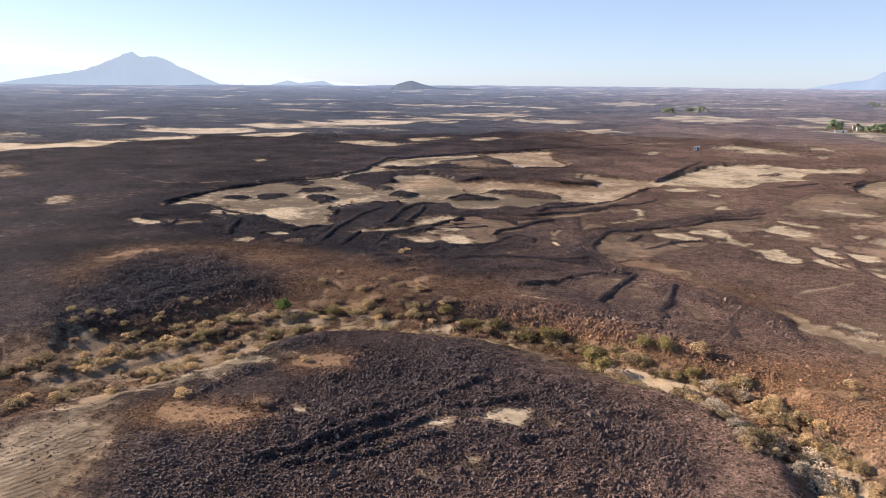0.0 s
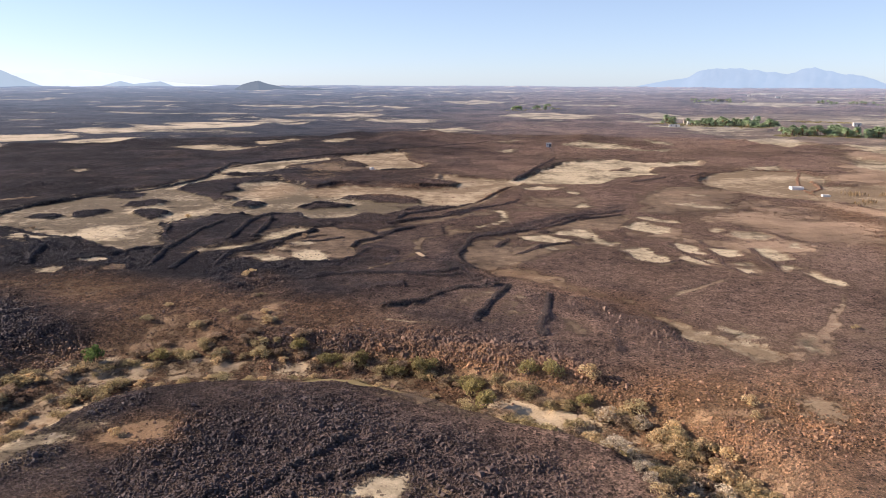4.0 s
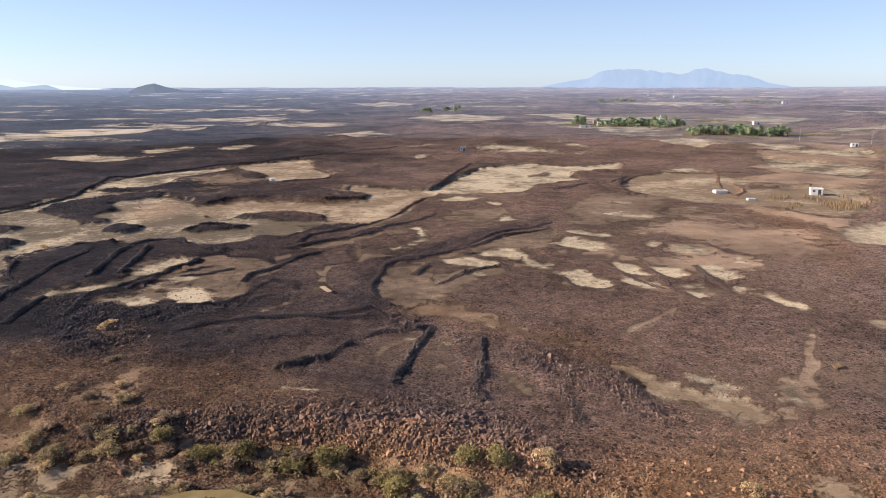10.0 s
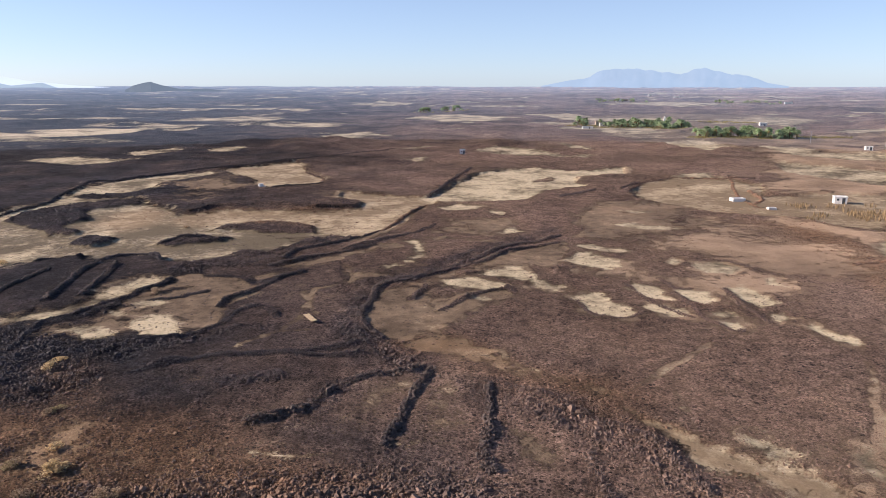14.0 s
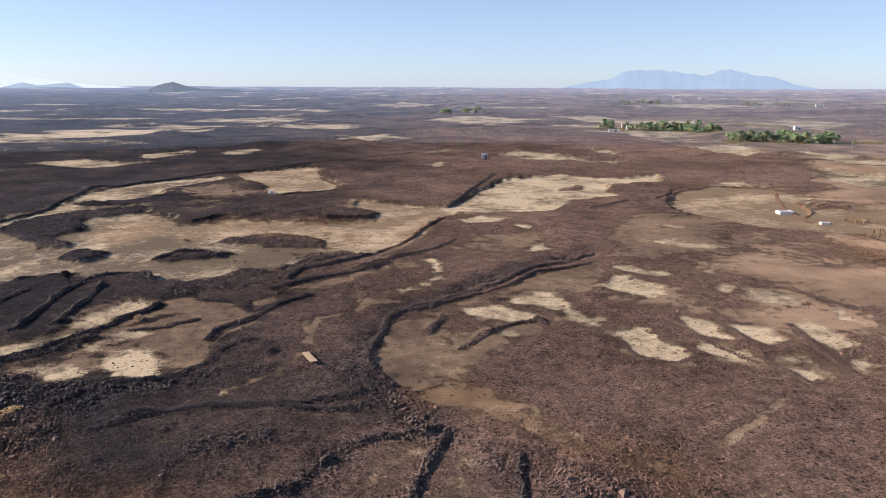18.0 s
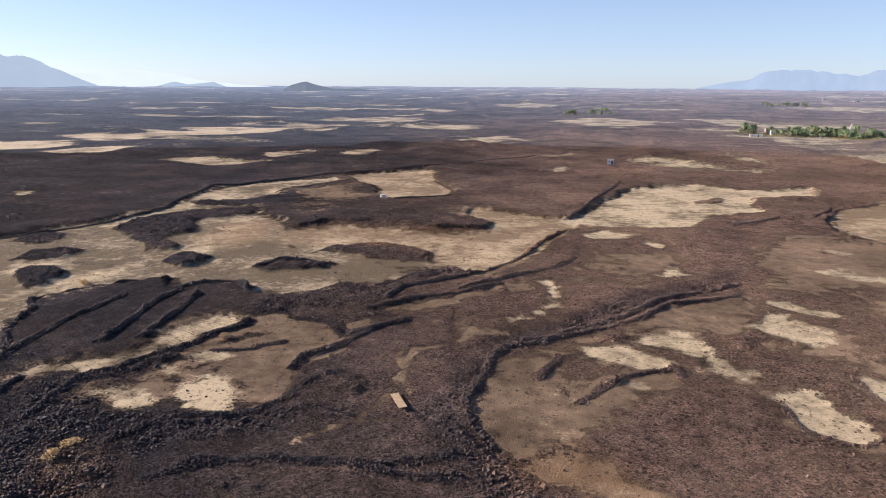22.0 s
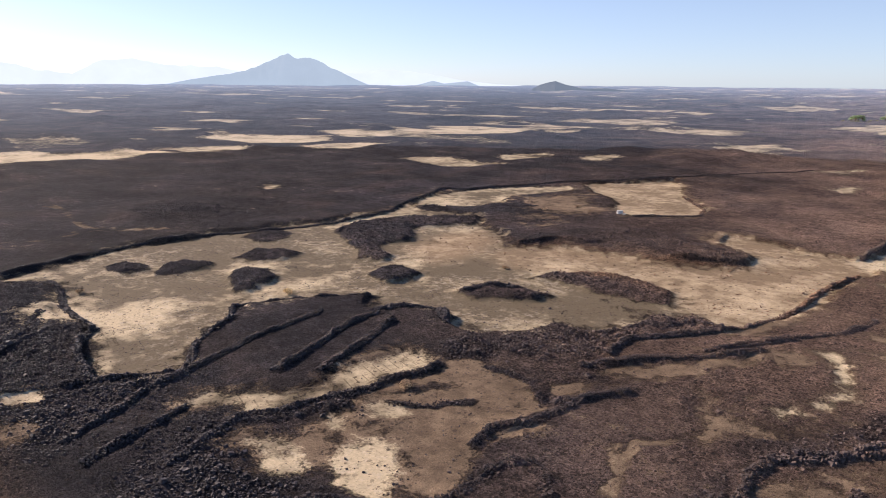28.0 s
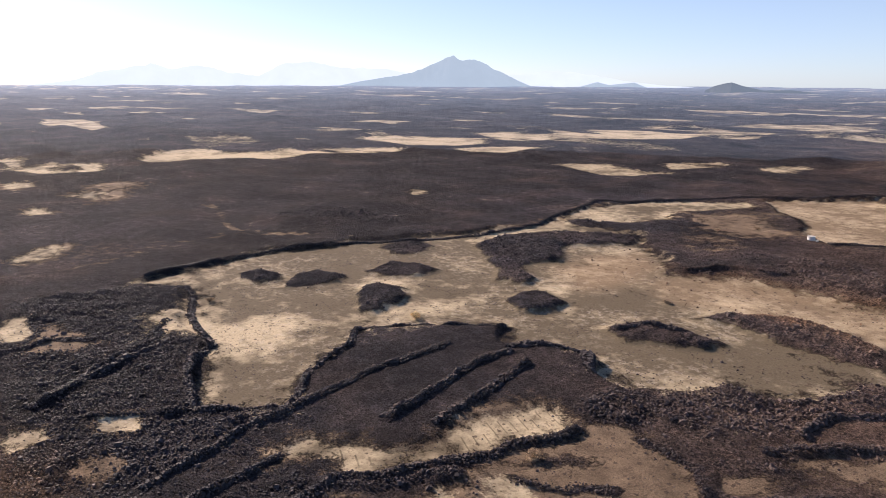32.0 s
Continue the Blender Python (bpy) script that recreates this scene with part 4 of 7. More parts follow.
# rusty earth along the river, silt on its flat, terraces on the mound
patch("soil", 0.42, 4, [(-55.1, 96.9), (-62.1, 111.5), (-61.7, 122.2), (-54.9, 129.4), (-37.2, 128.4), (-22.4, 127.4), (-11.9, 121.9), (-15.8, 114.6), (-26.7, 113.3), (-36.3, 109), (-43, 104.1), (-42.9, 97.3), (-45.1, 92.4)])
patch("rust", 0.5, 4, [(-54.9, 95.2), (-63.5, 113.2), (-62.9, 123.7), (-56, 131.1), (-38, 130), (-23.2, 129.2), (-7.4, 122.1), (4.2, 118.5), (-3.5, 110.3), (-14, 110.3), (-24.7, 109.5), (-34, 105.3), (-42, 102.8), (-42, 96.1), (-44.6, 91.8)])
patch("soil", 0.7, 4, [(-105.8, 91.6), (-109.6, 101.9), (-108.1, 113.5), (-93.9, 125.4), (-79.2, 132.1), (-63.3, 128.3), (-64.1, 117.6), (-73.3, 115.9), (-84, 120.5), (-95.8, 118.5), (-103, 110.7), (-100.2, 98.8), (-94.5, 88.3)])
patch("rust", 0.6, 4, [(-102.1, 89), (-111.8, 103.5), (-110.4, 115.4), (-95.6, 127.1), (-80.7, 134), (-60.9, 129.4), (-62.7, 115.8), (-71.8, 114.1), (-82.6, 119), (-95, 117.8), (-102.1, 110), (-98.3, 97.3), (-92.9, 87.1)])
patch("sand", -0.05, 3, [(-73.5, 69.4), (-70.5, 72.9), (-60.8, 79.5), (-50, 83.2), (-44.4, 87.4), (-36.8, 89.2), (-39.2, 83.8), (-41.1, 79.7), (-41.8, 75.8), (-45.5, 71.9), (-50.6, 68.5), (-53.5, 63.6), (-57.5, 58.3)])
patch("sand", -0.1, 2, [(-55.8, 57.2), (-50.7, 61.4), (-40.4, 66), (-38.9, 72.7), (-36.5, 78.2), (-32.9, 77.5), (-35.1, 71.9), (-37, 66.5), (-39.1, 63.8), (-43.6, 57.5), (-43.4, 48.6)])
patch("sand", 0, 2, [(-7.9, 100.3), (-2.7, 101.6), (3.1, 100.9), (9, 98.6), (14.4, 96.8), (20.7, 96.4), (26.8, 96), (32.6, 94.5), (35.7, 92.7), (31.1, 91.1), (25.5, 92.7), (18.4, 93.8), (12.1, 95.3), (5.5, 96.3), (-1.6, 98)])
patch("soil", 0.35, 2, [(-10, 61.9), (-5.2, 71.7), (-2.2, 78.5), (3.9, 78.7), (1.1, 74.5), (-2.5, 66.5), (-5.9, 59.9), (-10.5, 54.4)])
patch("soil", 0.35, 2, [(-13, 52.2), (-9.7, 57.3), (-6.7, 63.6), (-4.5, 67.6), (-3.2, 66.5), (-6.3, 60.6), (-9.7, 55.2)])
patch("rust", 0.7, 3, [(22.9, 104.8), (32.1, 106.7), (43.3, 109.5), (51.4, 109), (46.8, 77.7), (42.4, 78.1), (39.7, 85.6), (37.7, 95.5), (30.9, 97.9)])
patch("boulder", 1, 1.5, [(37.7, 93.7), (40.4, 97), (42.2, 94.9), (41.2, 90.6), (38.7, 88.7)])

patch("dark", 0.5, 4, [(-14.4, 50.5), (-17.6, 58.7), (-18, 68.9), (-18.2, 79.8), (-10.6, 93.4), (1.8, 94.2), (11.4, 89.1), (20, 82.6), (27.2, 74.9), (29.3, 69.9)])
patch("dark", 0.6, 3, [(-86.2, 84.5), (-99.2, 99.2), (-101.3, 109.3), (-93.4, 116.2), (-79.4, 115.6), (-69.4, 108.2), (-59.7, 94.7), (-66.8, 84.9), (-75.6, 80.9)])
patch("dark", 0.5, 3, [(-83.9, 149.4), (-63.6, 156.2), (-40.3, 140.3), (-40.4, 125.6), (-51.4, 121.7), (-60.2, 120.5)])
patch("dark", 0.5, 4, [(-149.9, 148), (-132.8, 165.9), (-89.1, 150.1), (-80.8, 158.8), (-61.2, 159.8), (-60, 148), (-76, 131.5)])
patch("dark", 0.5, 4, [(-363.1, 195.3), (-242.1, 326.9), (-152, 249.6), (-158.6, 191.8), (-160, 160.7), (-168.2, 152)])
patch("soil", 0.8, 9, [(180.3, 571.4), (307, 659.3), (110.6, 237.2), (102.4, 258.2), (109.5, 330.9)])
patch("soil", 0.8, 8, [(59.1, 854.3), (193.9, 981.1), (336.3, 918.9), (195.5, 549), (143.8, 494.2), (97.1, 516.8), (60.9, 685.3)])
patch("soil", 0.5, 6, [(44.3, 264.7), (74.6, 272.9), (94.4, 257.3), (96.8, 226.3), (77.3, 208), (62.6, 222.4), (43.7, 232.8)])

patch("soil", 0.55, 6, [(-103.3, 276.5), (-121.1, 309.3), (-125.3, 333.4), (-114.1, 340.4), (-97.5, 327.3), (-88, 311.5), (-87, 295.8), (-92.1, 275.4)])
patch("rust", 0.7, 3, [(-106.4, 238.7), (-109.3, 257.2), (-104.2, 267.4), (-93.9, 260.1), (-89, 242), (-92.9, 231.1)])
patch("rust", 0.6, 3, [(-84.8, 253.7), (-79.8, 265.1), (-58.9, 266.8), (-47.9, 268.8), (-55.2, 258.2), (-69.4, 249.3)])

patch("lava", 0.8, 0.7, [(23, 202), (24.8, 205.6), (26.9, 205.5), (27.3, 202), (24.8, 199.7)])
patch("lava", 0.5, 0.7, [(4.5, 196.5), (5.8, 199.8), (7.9, 198.8), (6.6, 195.9)])
patch("dark", 0.6, 2, [(-3.1, 148.1), (-10.9, 167.4), (-11.1, 179.2), (-10.1, 189.1), (0, 200.8), (13.5, 224.2), (27.1, 241.5), (27.5, 249.1), (7.8, 228.5), (-5.6, 205.3), (-13.3, 190.8), (-15.2, 175.7), (-13.4, 163.3), (-6.4, 147.1)])
patch("dark", 0.5, 3, [(-70.5, 144), (-58.6, 151.7), (-33, 132.6), (-5.6, 129.3), (9.4, 129), (10.7, 118.7), (-4.2, 114), (-20.5, 109.2), (-36.1, 116.5), (-48.4, 116.8)])

track(2.6, [(-169.8, 152.4), (-174.9, 165), (-182.2, 180.3), (-183.3, 193.9), (-170.6, 210.5)])
track(2.2, [(-186.5, 196.9), (-201.8, 199.3), (-219.7, 204.3), (-234.6, 203.4)])
patch("soil", 0.45, 5, [(-191.5, 157.2), (-192, 169.9), (-185.5, 181.5), (-175.3, 170.1), (-173.5, 153.2)])
patch("soil", 0.6, 4, [(-297.3, 180.7), (-304.7, 193.9), (-286.6, 206.9), (-267.8, 193.3), (-252.2, 177), (-251.4, 170.5)])

# reddish earth on some of the fields
for kind, value, feather, outline, label in list(PATCHES):
    for words, share in (("long tan", 0.5), ("four sided", 0.45), ("tan wash", 0.6), ("flat tan", 0.5), ("tilled tan", 0.3)):
        if words in label:
            patch("rust", share, feather, outline)


def cover(x, y):
    """Height and surface shares of the ground at points x, y (flat arrays)."""
    far = np.hypot(x - 10, y - 90)
    near = 1 - step(250, 700, far)
    wx = x + wander(x, y, 9, 3) * 0.7 + wander(x, y, 2.2, 4, 2) * 0.5 + (1 - near) * (wander(x, y, 70, 5) * 16 + wander(x, y, 14, 15) * 5)
    wy = y + wander(x, y, 9, 6) * 0.7 + wander(x, y, 2.2, 7, 2) * 0.5 + (1 - near) * (wander(x, y, 70, 8) * 16 + wander(x, y, 14, 18) * 5)
    sand, tone, soil, rust, low, lift, block, rim, dark = (np.zeros(x.shape) for _ in range(9))
    tone += 0.4
    for kind, value, feather, outline, label in PATCHES:
        o = np.array(outline)
        pad = feather * 2 + 6 + 0.02 * np.abs(o).max()
        k = np.nonzero((x > o[:, 0].min() - pad) & (x < o[:, 0].max() + pad) & (y > o[:, 1].min() - pad) & (y < o[:, 1].max() + pad))[0]
        if not len(k):
            continue
        reach = min(16.0, 0.3 + 0.035 * math.sqrt(np.ptp(o[:, 0]) * np.ptp(o[:, 1]))) * (0.35 if kind == "pool" else 1.0)
        torn = wander(x[k] * 0.55, y[k], 5.0 + reach * 2.2, 81 + len(outline), 4) * reach
        soft = feather * 1.7 + 0.25 * reach if kind in ("sand", "soil", "rust") else feather * 1.6
        depth_in = inside_by(outline, wx[k], wy[k]) + torn
        m = step(-soft, soft, depth_in)
        drop = step(-0.4, 0.7, depth_in + 0.2 * soft)
        if kind in ("sand", "soil") and feather < 4:
            lip = step(-3.2, -1.3, depth_in) * (1 - step(-0.9, 0.2, depth_in)) * step(-0.15, 0.25, wander(x[k], y[k], 13, 97))
            rim[k] = np.maximum(rim[k], 0.6 * lip * near[k])
        if kind == "sand":
            away = step(300, 480, np.hypot(x[k] - 10, y[k] - 90))
            m = m * (1 - away * (1 - step(-0.22, 0.12, wander(x[k] * 0.35, y[k], 17, 95 + len(outline)) + 0.3)))
            sand[k] = sand[k] * (1 - m) + m
            if feather < 3:
                soil[k] = np.maximum(soil[k], 0.75 * step(-2.5 - 2.5 * feather, 0.5, depth_in))
            tone[k] = tone[k] * (1 - m) + value * m
            low[k] = np.maximum(low[k], drop * min(0.8, max(0.12, 0.012 * math.sqrt(np.ptp(o[:, 0]) * np.ptp(o[:, 1])))))
        elif kind == "lava":
            sand[k] *= 1 - m
            soil[k] *= 1 - m
            lift[k] = np.maximum(lift[k], m * value * 0.75)
            block[k] = np.maximum(block[k], m * 0.8)
        elif kind == "soil":
            soil[k] = np.maximum(soil[k], m * min(1, value * 1.25))
            low[k] = np.maximum(low[k], drop * (0.12 if feather < 5 else 0.0))
        elif kind == "crust":
            tone[k] += (value - tone[k]) * m * np.clip(0.75 + 1.3 * wander(x[k] * 0.7, y[k], 6, 87), 0, 1)
        elif kind == "dark":
            dark[k] = np.maximum(dark[k], m * value)
        elif kind == "pool":
            low[k] = np.maximum(low[k], m * 0.7)
        elif kind == "boulder":
            block[k] = np.maximum(block[k], m)
            soil[k] *= 1 - 0.8 * m
        else:
            rust[k] = np.maximum(rust[k], m * value)
    # thin silt pans strewn over the far plain
    pans = step(0.30, 0.42, wander(x * 0.45, y, 42, 91) + 0.25 * wander(x, y, 400, 92)) * step(380, 620, far)
    sand, tone = np.maximum(sand, 0.85 * pans), np.where(pans > sand, 0.35 + 0.3 * wander(x, y, 120, 93), tone)
    for width, line in TRACKS:
        o = np.array(line)
        k = np.nonzero((x > o[:, 0].min() - 9) & (x < o[:, 0].max() + 9) & (y > o[:, 1].min() - 9) & (y < o[:, 1].max() + 9))[0]
        if len(k):
            m = 1 - step(max(0.35, width * 0.25), max(0.95, width * 0.8), line_gap(line, wx[k], wy[k]))
            m *= sand[k] < 0.5
            soil[k] = np.maximum(soil[k], (0.6 if width > 1.2 else 0.5) * m)
            m = 0.24 * m
            sand[k] = np.maximum(sand[k], m)
            tone[k] = np.where(m > 0.05, 0.05, tone[k])
    # the dry river bed
    bed = line_gap(WADI, wx, wy)
    wide = 1 + 1.2 * step(-20, -55, x)
    cut = 1 - step(3.0 * wide, 9.5 * wide, bed)
    floor = 1 - step(2.0 * wide, 5.0 * wide, bed)
    sand = np.maximum(sand, floor * (0.55 + 0.5 * wander(x, y, 5, 32)))
    tone = tone * (1 - floor) + floor * (0.45 - 0.25 * step(-10, -30, x) + 0.4 * wander(x, y, 7, 31))
    soil = np.maximum(soil, cut * 0.8 * (1 - floor))
    soil = np.clip(soil * (0.97 + 0.4 * wander(x, y, 12, 22)) + (0.5 * wander(x * 0.7, y, 26, 21) + 0.04 - 0.25 * step(-20, -90, x / (1 + np.maximum(0, far - 150) / 170))) * (1 - cut) * (1 - block), 0, 1)
    rust = np.maximum(rust, cut * 0.7 - floor * 0.15)
    bearing = x / (1 + np.maximum(0, far - 150) / 170)
    # brown fades far out towards the bluer lava: distance haze put into the colour
    brown = np.clip(0.85 * step(-70, 30, bearing + 0.15 * np.clip(y - 120, -90, 120) - 12 * step(108, 122, y) * (1 - step(165, 200, y)) + 22 * wander(x, y, 60, 41) + (1 - near) * 25 * wander(x, y, 260, 44)) + 0.6 * step(10, 110, bearing + 15 * wander(x, y, 40, 43)) + 0.2 * wander(x, y, 14, 42), 0, 1.5) * (1 - 0.5 * step(230, 900, far))
    # low stony flow ridges and rims of cleared stones
    flow = wander(x * 0.62 + 7 * wander(x, y, 30, 47), y, 27, 45, 3)
    crest = (1 - step(0.012, 0.05, np.abs(flow))) * step(-0.1, 0.2, wander(x, y, 22, 46))
    fork = wander(x * 0.7, y + 5 * wander(x, y, 22, 48), 17, 49, 3)
    crest = np.maximum(crest, 0.8 * (1 - step(0.015, 0.06, np.abs(fork))) * step(0.0, 0.3, wander(x, y, 19, 50)))
    crest *= step(170, 210, np.hypot(x + 10, y - 90))
    for key, (tall, wide, line) in WALLS.items():
        if key.startswith(("ridge", "arc", "low", "cross")):
            o = np.array(line)
            k = np.nonzero((x > o[:, 0].min() - 4) & (x < o[:, 0].max() + 4) & (y > o[:, 1].min() - 4) & (y < o[:, 1].max() + 4))[0]
            if len(k):
                crest[k] = np.maximum(crest[k], (1 - step(0.3, 1.3, line_gap(line, wx[k], wy[k]) + 0.9 * wander(x[k], y[k], 4, 98))))
    bank = np.zeros(x.shape)
    for key, (tall, wide, line) in WALLS.items():
        o = np.array(line)
        k = np.nonzero((x > o[:, 0].min() - 5) & (x < o[:, 0].max() + 5) & (y > o[:, 1].min() - 5) & (y < o[:, 1].max() + 5))[0]
        if len(k):
            gap = line_gap(line, wx[k] + wander(x[k], y[k], 9, 71) * -0.4, wy[k]) / (0.2 + 0.3 * wide)
            worn = tall * (0.06 if key.startswith(("ridge", "arc", "plots")) else 0.22) * (1 + 0.7 * wander(x[k], y[k], 5, 73))
            bank[k] = np.maximum(bank[k], worn * (1 - step(0.25, 1.15, gap)))
    crest = np.maximum(crest * near * (1 - step(0.35, 0.8, sand)) * (y > 105), 0.7 * rim * (1 - sand)) * (1 - cut)
    soil *= 1 - 0.85 * crest
    block = np.maximum(block, 0.85 * crest)
    lift = lift + 0.12 * crest + 0.25 * block * near * np.maximum(0, 0.35 + wander(x, y, 11, 99))
    built = np.clip(bank * 5, 0, 1)
    sand, soil, block = sand * (1 - built), soil * (1 - built), np.maximum(block, 0.5 * built)
    brown = brown * (1 - 0.25 * block) * (1 - dark)
    rough = 1 - np.maximum(sand, soil * 0.8)
    z = -0.95 * low * near - 3.0 * cut - 0.5 * (1 - step(0.6, 2.2, bed)) + lift
    z += rough * (0.5 + block) * (0.42 * wander(x, y, 7, 51, 2) + 0.22 * wander(x, y, 2.4, 52, 2)) * near
    z += rough * (0.25 + 0.75 * block) * 0.22 * wander(x, y, 1.5, 56, 2) * near + 0.85 * bank
    z += (1 - 0.7 * sand) * 0.5 * wander(x, y, 45, 53)
    z += (1 - sand) * step(130, 280, far) * near * (0.7 * wander(x, y, 13, 57, 2) + 0.5 * np.maximum(0, wander(x * 0.6, y, 30, 58)))
    z += (1 - 0.9 * sand) * step(350, 1500, far) * 6.0 * wander(x, y, 210, 54)
    z += (1 - sand) * step(260, 520, far) * np.maximum(0, wander(x * 0.8, y, 46, 55) - 0.12) * 8
    return z, sand, tone, soil, rust, brown, block


def height(x, y):
    """The ground sheet's height."""
    i, j = min(max(np.searchsorted(gx, x) - 1, 0), nx - 2), min(max(np.searchsorted(gy, y) - 1, 0), ny - 2)
    u, v = (x - gx[i]) / (gx[i + 1] - gx[i]), (y - gy[j]) / (gy[j + 1] - gy[j])
    k = j * nx + i
    return float((GZ[k] * (1 - u) + GZ[k + 1] * u) * (1 - v) + (GZ[k + nx] * (1 - u) + GZ[k + nx + 1] * u) * v)


# ---- materials ----
class Nodes:
    """A material and short ways to add its nodes."""

    def __init__(self, name, roughness=0.9):
        self.material = bpy.data.materials.new(name)
        self.material.use_nodes = True
        self.tree = self.material.node_tree
        self.out = self.tree.nodes["Principled BSDF"]
        self.out.inputs["Roughness"].default_value = roughness
        self.out.inputs["Specular IOR Level"].default_value = 0.25

    def add(self, kind, **inputs):
        node = self.tree.nodes.new(kind)
        for key, value in inputs.items():
            self.put(value, node.inputs[key.replace("_", " ")])
        return node

    def put(self, value, socket):
        if isinstance(value, bpy.types.NodeSocket):
            self.tree.links.new(value, socket)
        else:
            socket.default_value = value

    def math(self, how, a, b=0.0, clamp=False):
        node = self.tree.nodes.new("ShaderNodeMath")
        node.operation, node.use_clamp = how, clamp
        self.put(a, node.inputs[0])
        self.put(b, node.inputs[1])
        return node.outputs[0]

    def mix(self, k, a, b, how="MIX"):
        node = self.tree.nodes.new("ShaderNodeMix")
        node.data_type, node.blend_type = "RGBA", how
        self.put(k, node.inputs[0])
        for value, socket in ((a, node.inputs[6]), (b, node.inputs[7])):
            self.put((*value, 1) if isinstance(value, tuple) and len(value) == 3 else value, socket)
        return node.outputs[2]

    def ramp(self, value, low, high, to_low=0.0, to_high=1.0):
        node = self.tree.nodes.new("ShaderNodeMapRange")
        for socket, v in zip(node.inputs[:5], (value, low, high, to_low, to_high)):
            self.put(v, socket)
        return node.outputs[0]

    def noise(self, scale, detail=4.0, vector=None, rough=0.55):
        node = self.add("ShaderNodeTexNoise", Scale=scale, Detail=detail, Roughness=rough)
        self.put(vector or self.place(), node.inputs["Vector"])
        return node.outputs["Fac"]

    def place(self):
        if "Geometry" not in self.tree.nodes:
            self.tree.nodes.new("ShaderNodeNewGeometry")
        return self.tree.nodes["Geometry"].outputs["Position"]

    def attribute(self, name):
        node = self.tree.nodes.new("ShaderNodeAttribute")
        node.attribute_name = name
        return node.outputs["Fac"]

    def bump(self, value, distance, strength=1.0, below=None):
        node = self.add("ShaderNodeBump", Strength=strength, Distance=distance)
        self.put(value, node.inputs["Height"])
        if below:
            self.put(below, node.inputs["Normal"])
        return node.outputs[0]

    def finish(self, colour, normal=None):
        self.put((*colour, 1) if isinstance(colour, tuple) and len(colour) == 3 else colour, self.out.inputs["Base Color"])
        if normal:
            self.put(normal, self.out.inputs["Normal"])
        return self.material


# BLUE_LAVA: dark lava with some blue of the far haze mixed in.
BLUE_LAVA, BROWN_LAVA = (0.055, 0.049, 0.054), (0.375, 0.242, 0.168)


def ground_material(name="desert_ground", glow=False):
    n = Nodes(name, 0.95)
    n.out.inputs["Specular IOR Level"].default_value = 0.12
    sand, tone, soil, rust, brown = (n.attribute(k) for k in ("sand", "tone", "soil", "rust", "brown"))
    vast, broad, middle, fine = n.noise(0.011, 6), n.noise(0.055, 6), n.noise(0.4, 6), n.noise(3.0, 5)
    cells = n.add("ShaderNodeTexVoronoi", Scale=4.2, Randomness=1.0)
    n.put(n.place(), cells.inputs["Vector"])
    pebble = n.add("ShaderNodeTexVoronoi", Scale=10.0, Randomness=1.0)
    n.put(n.place(), pebble.inputs["Vector"])
    lumps = n.noise(1.1, 7, None, 0.68)
    shade = n.add("ShaderNodeSeparateColor", Color=cells.outputs["Color"]).outputs[0]
    speck = n.add("ShaderNodeSeparateColor", Color=pebble.outputs["Color"]).outputs[0]
    lava = n.mix(n.math("MULTIPLY", brown, 0.8), BLUE_LAVA, tuple(c * 1.25 for c in BROWN_LAVA))
    lava = n.mix(n.ramp(brown, 0.9, 1.5, 0, 0.9), lava, (0.38, 0.272, 0.212))
    lava = n.mix(rust, lava, (0.40, 0.220, 0.100))
    vary = n.math("MULTIPLY", n.ramp(shade, 0, 1, 0.45, 1.5), n.ramp(middle, 0.3, 0.7, 0.6, 1.4))
    vary = n.math("MULTIPLY", vary, n.ramp(vast, 0.35, 0.65, 0.55, 1.45))
    vary = n.math("MULTIPLY", vary, n.ramp(broad, 0.35, 0.65, 0.7, 1.3))
    vary = n.math("MULTIPLY", vary, n.ramp(lumps, 0.32, 0.68, 0.75, 1.25))
    lava = n.mix(1.0, lava, vary, "MULTIPLY")
    dots, fine_dots = n.add("ShaderNodeTexVoronoi", Scale=1.35, Randomness=1.0), n.add("ShaderNodeTexVoronoi", Scale=2.6, Randomness=1.0)
    n.put(n.place(), dots.inputs["Vector"])
    n.put(n.place(), fine_dots.inputs["Vector"])
    some = n.add("ShaderNodeSeparateColor", Color=dots.outputs["Color"])
    few = n.add("ShaderNodeSeparateColor", Color=fine_dots.outputs["Color"])
    block = n.math("MAXIMUM", n.math("LESS_THAN", dots.outputs["Distance"], n.math("MULTIPLY", some.outputs[0], 0.44)), n.math("LESS_THAN", fine_dots.outputs["Distance"], n.math("MULTIPLY", few.outputs[0], 0.40)))
    # near-black dots: small stones with their shadows painted into the colour
    lava = n.mix(n.math("MULTIPLY", block, n.ramp(some.outputs[1], 0.1, 0.6, 0.1, 0.85)), lava, (0.034, 0.026, 0.023))
    dust = n.math("MULTIPLY", n.ramp(broad, 0.44, 0.62, 0, 0.8), n.ramp(speck, 0.2, 0.8))
    lava = n.mix(n.math("MULTIPLY", dust, n.ramp(brown, 0, 1, 0.10, 1.0)), lava, (0.250, 0.172, 0.112))
    earth = n.mix(n.ramp(middle, 0.35, 0.65), (0.135, 0.097, 0.062), (0.228, 0.163, 0.103))
    earth = n.mix(n.math("MULTIPLY", rust, 0.8, True), earth, (0.34, 0.205, 0.102))
    earth = n.mix(n.math("MULTIPLY", block, n.ramp(some.outputs[2], 0.55, 0.85, 0, 0.7)), earth, (0.060, 0.044, 0.034))
    earth = n.mix(n.ramp(brown, 0.85, 1.4, 0, 0.85), earth, (0.43, 0.298, 0.190))
    earth = n.mix(1.0, earth, n.ramp(broad, 0.38, 0.62, 0.72, 1.25), "MULTIPLY")
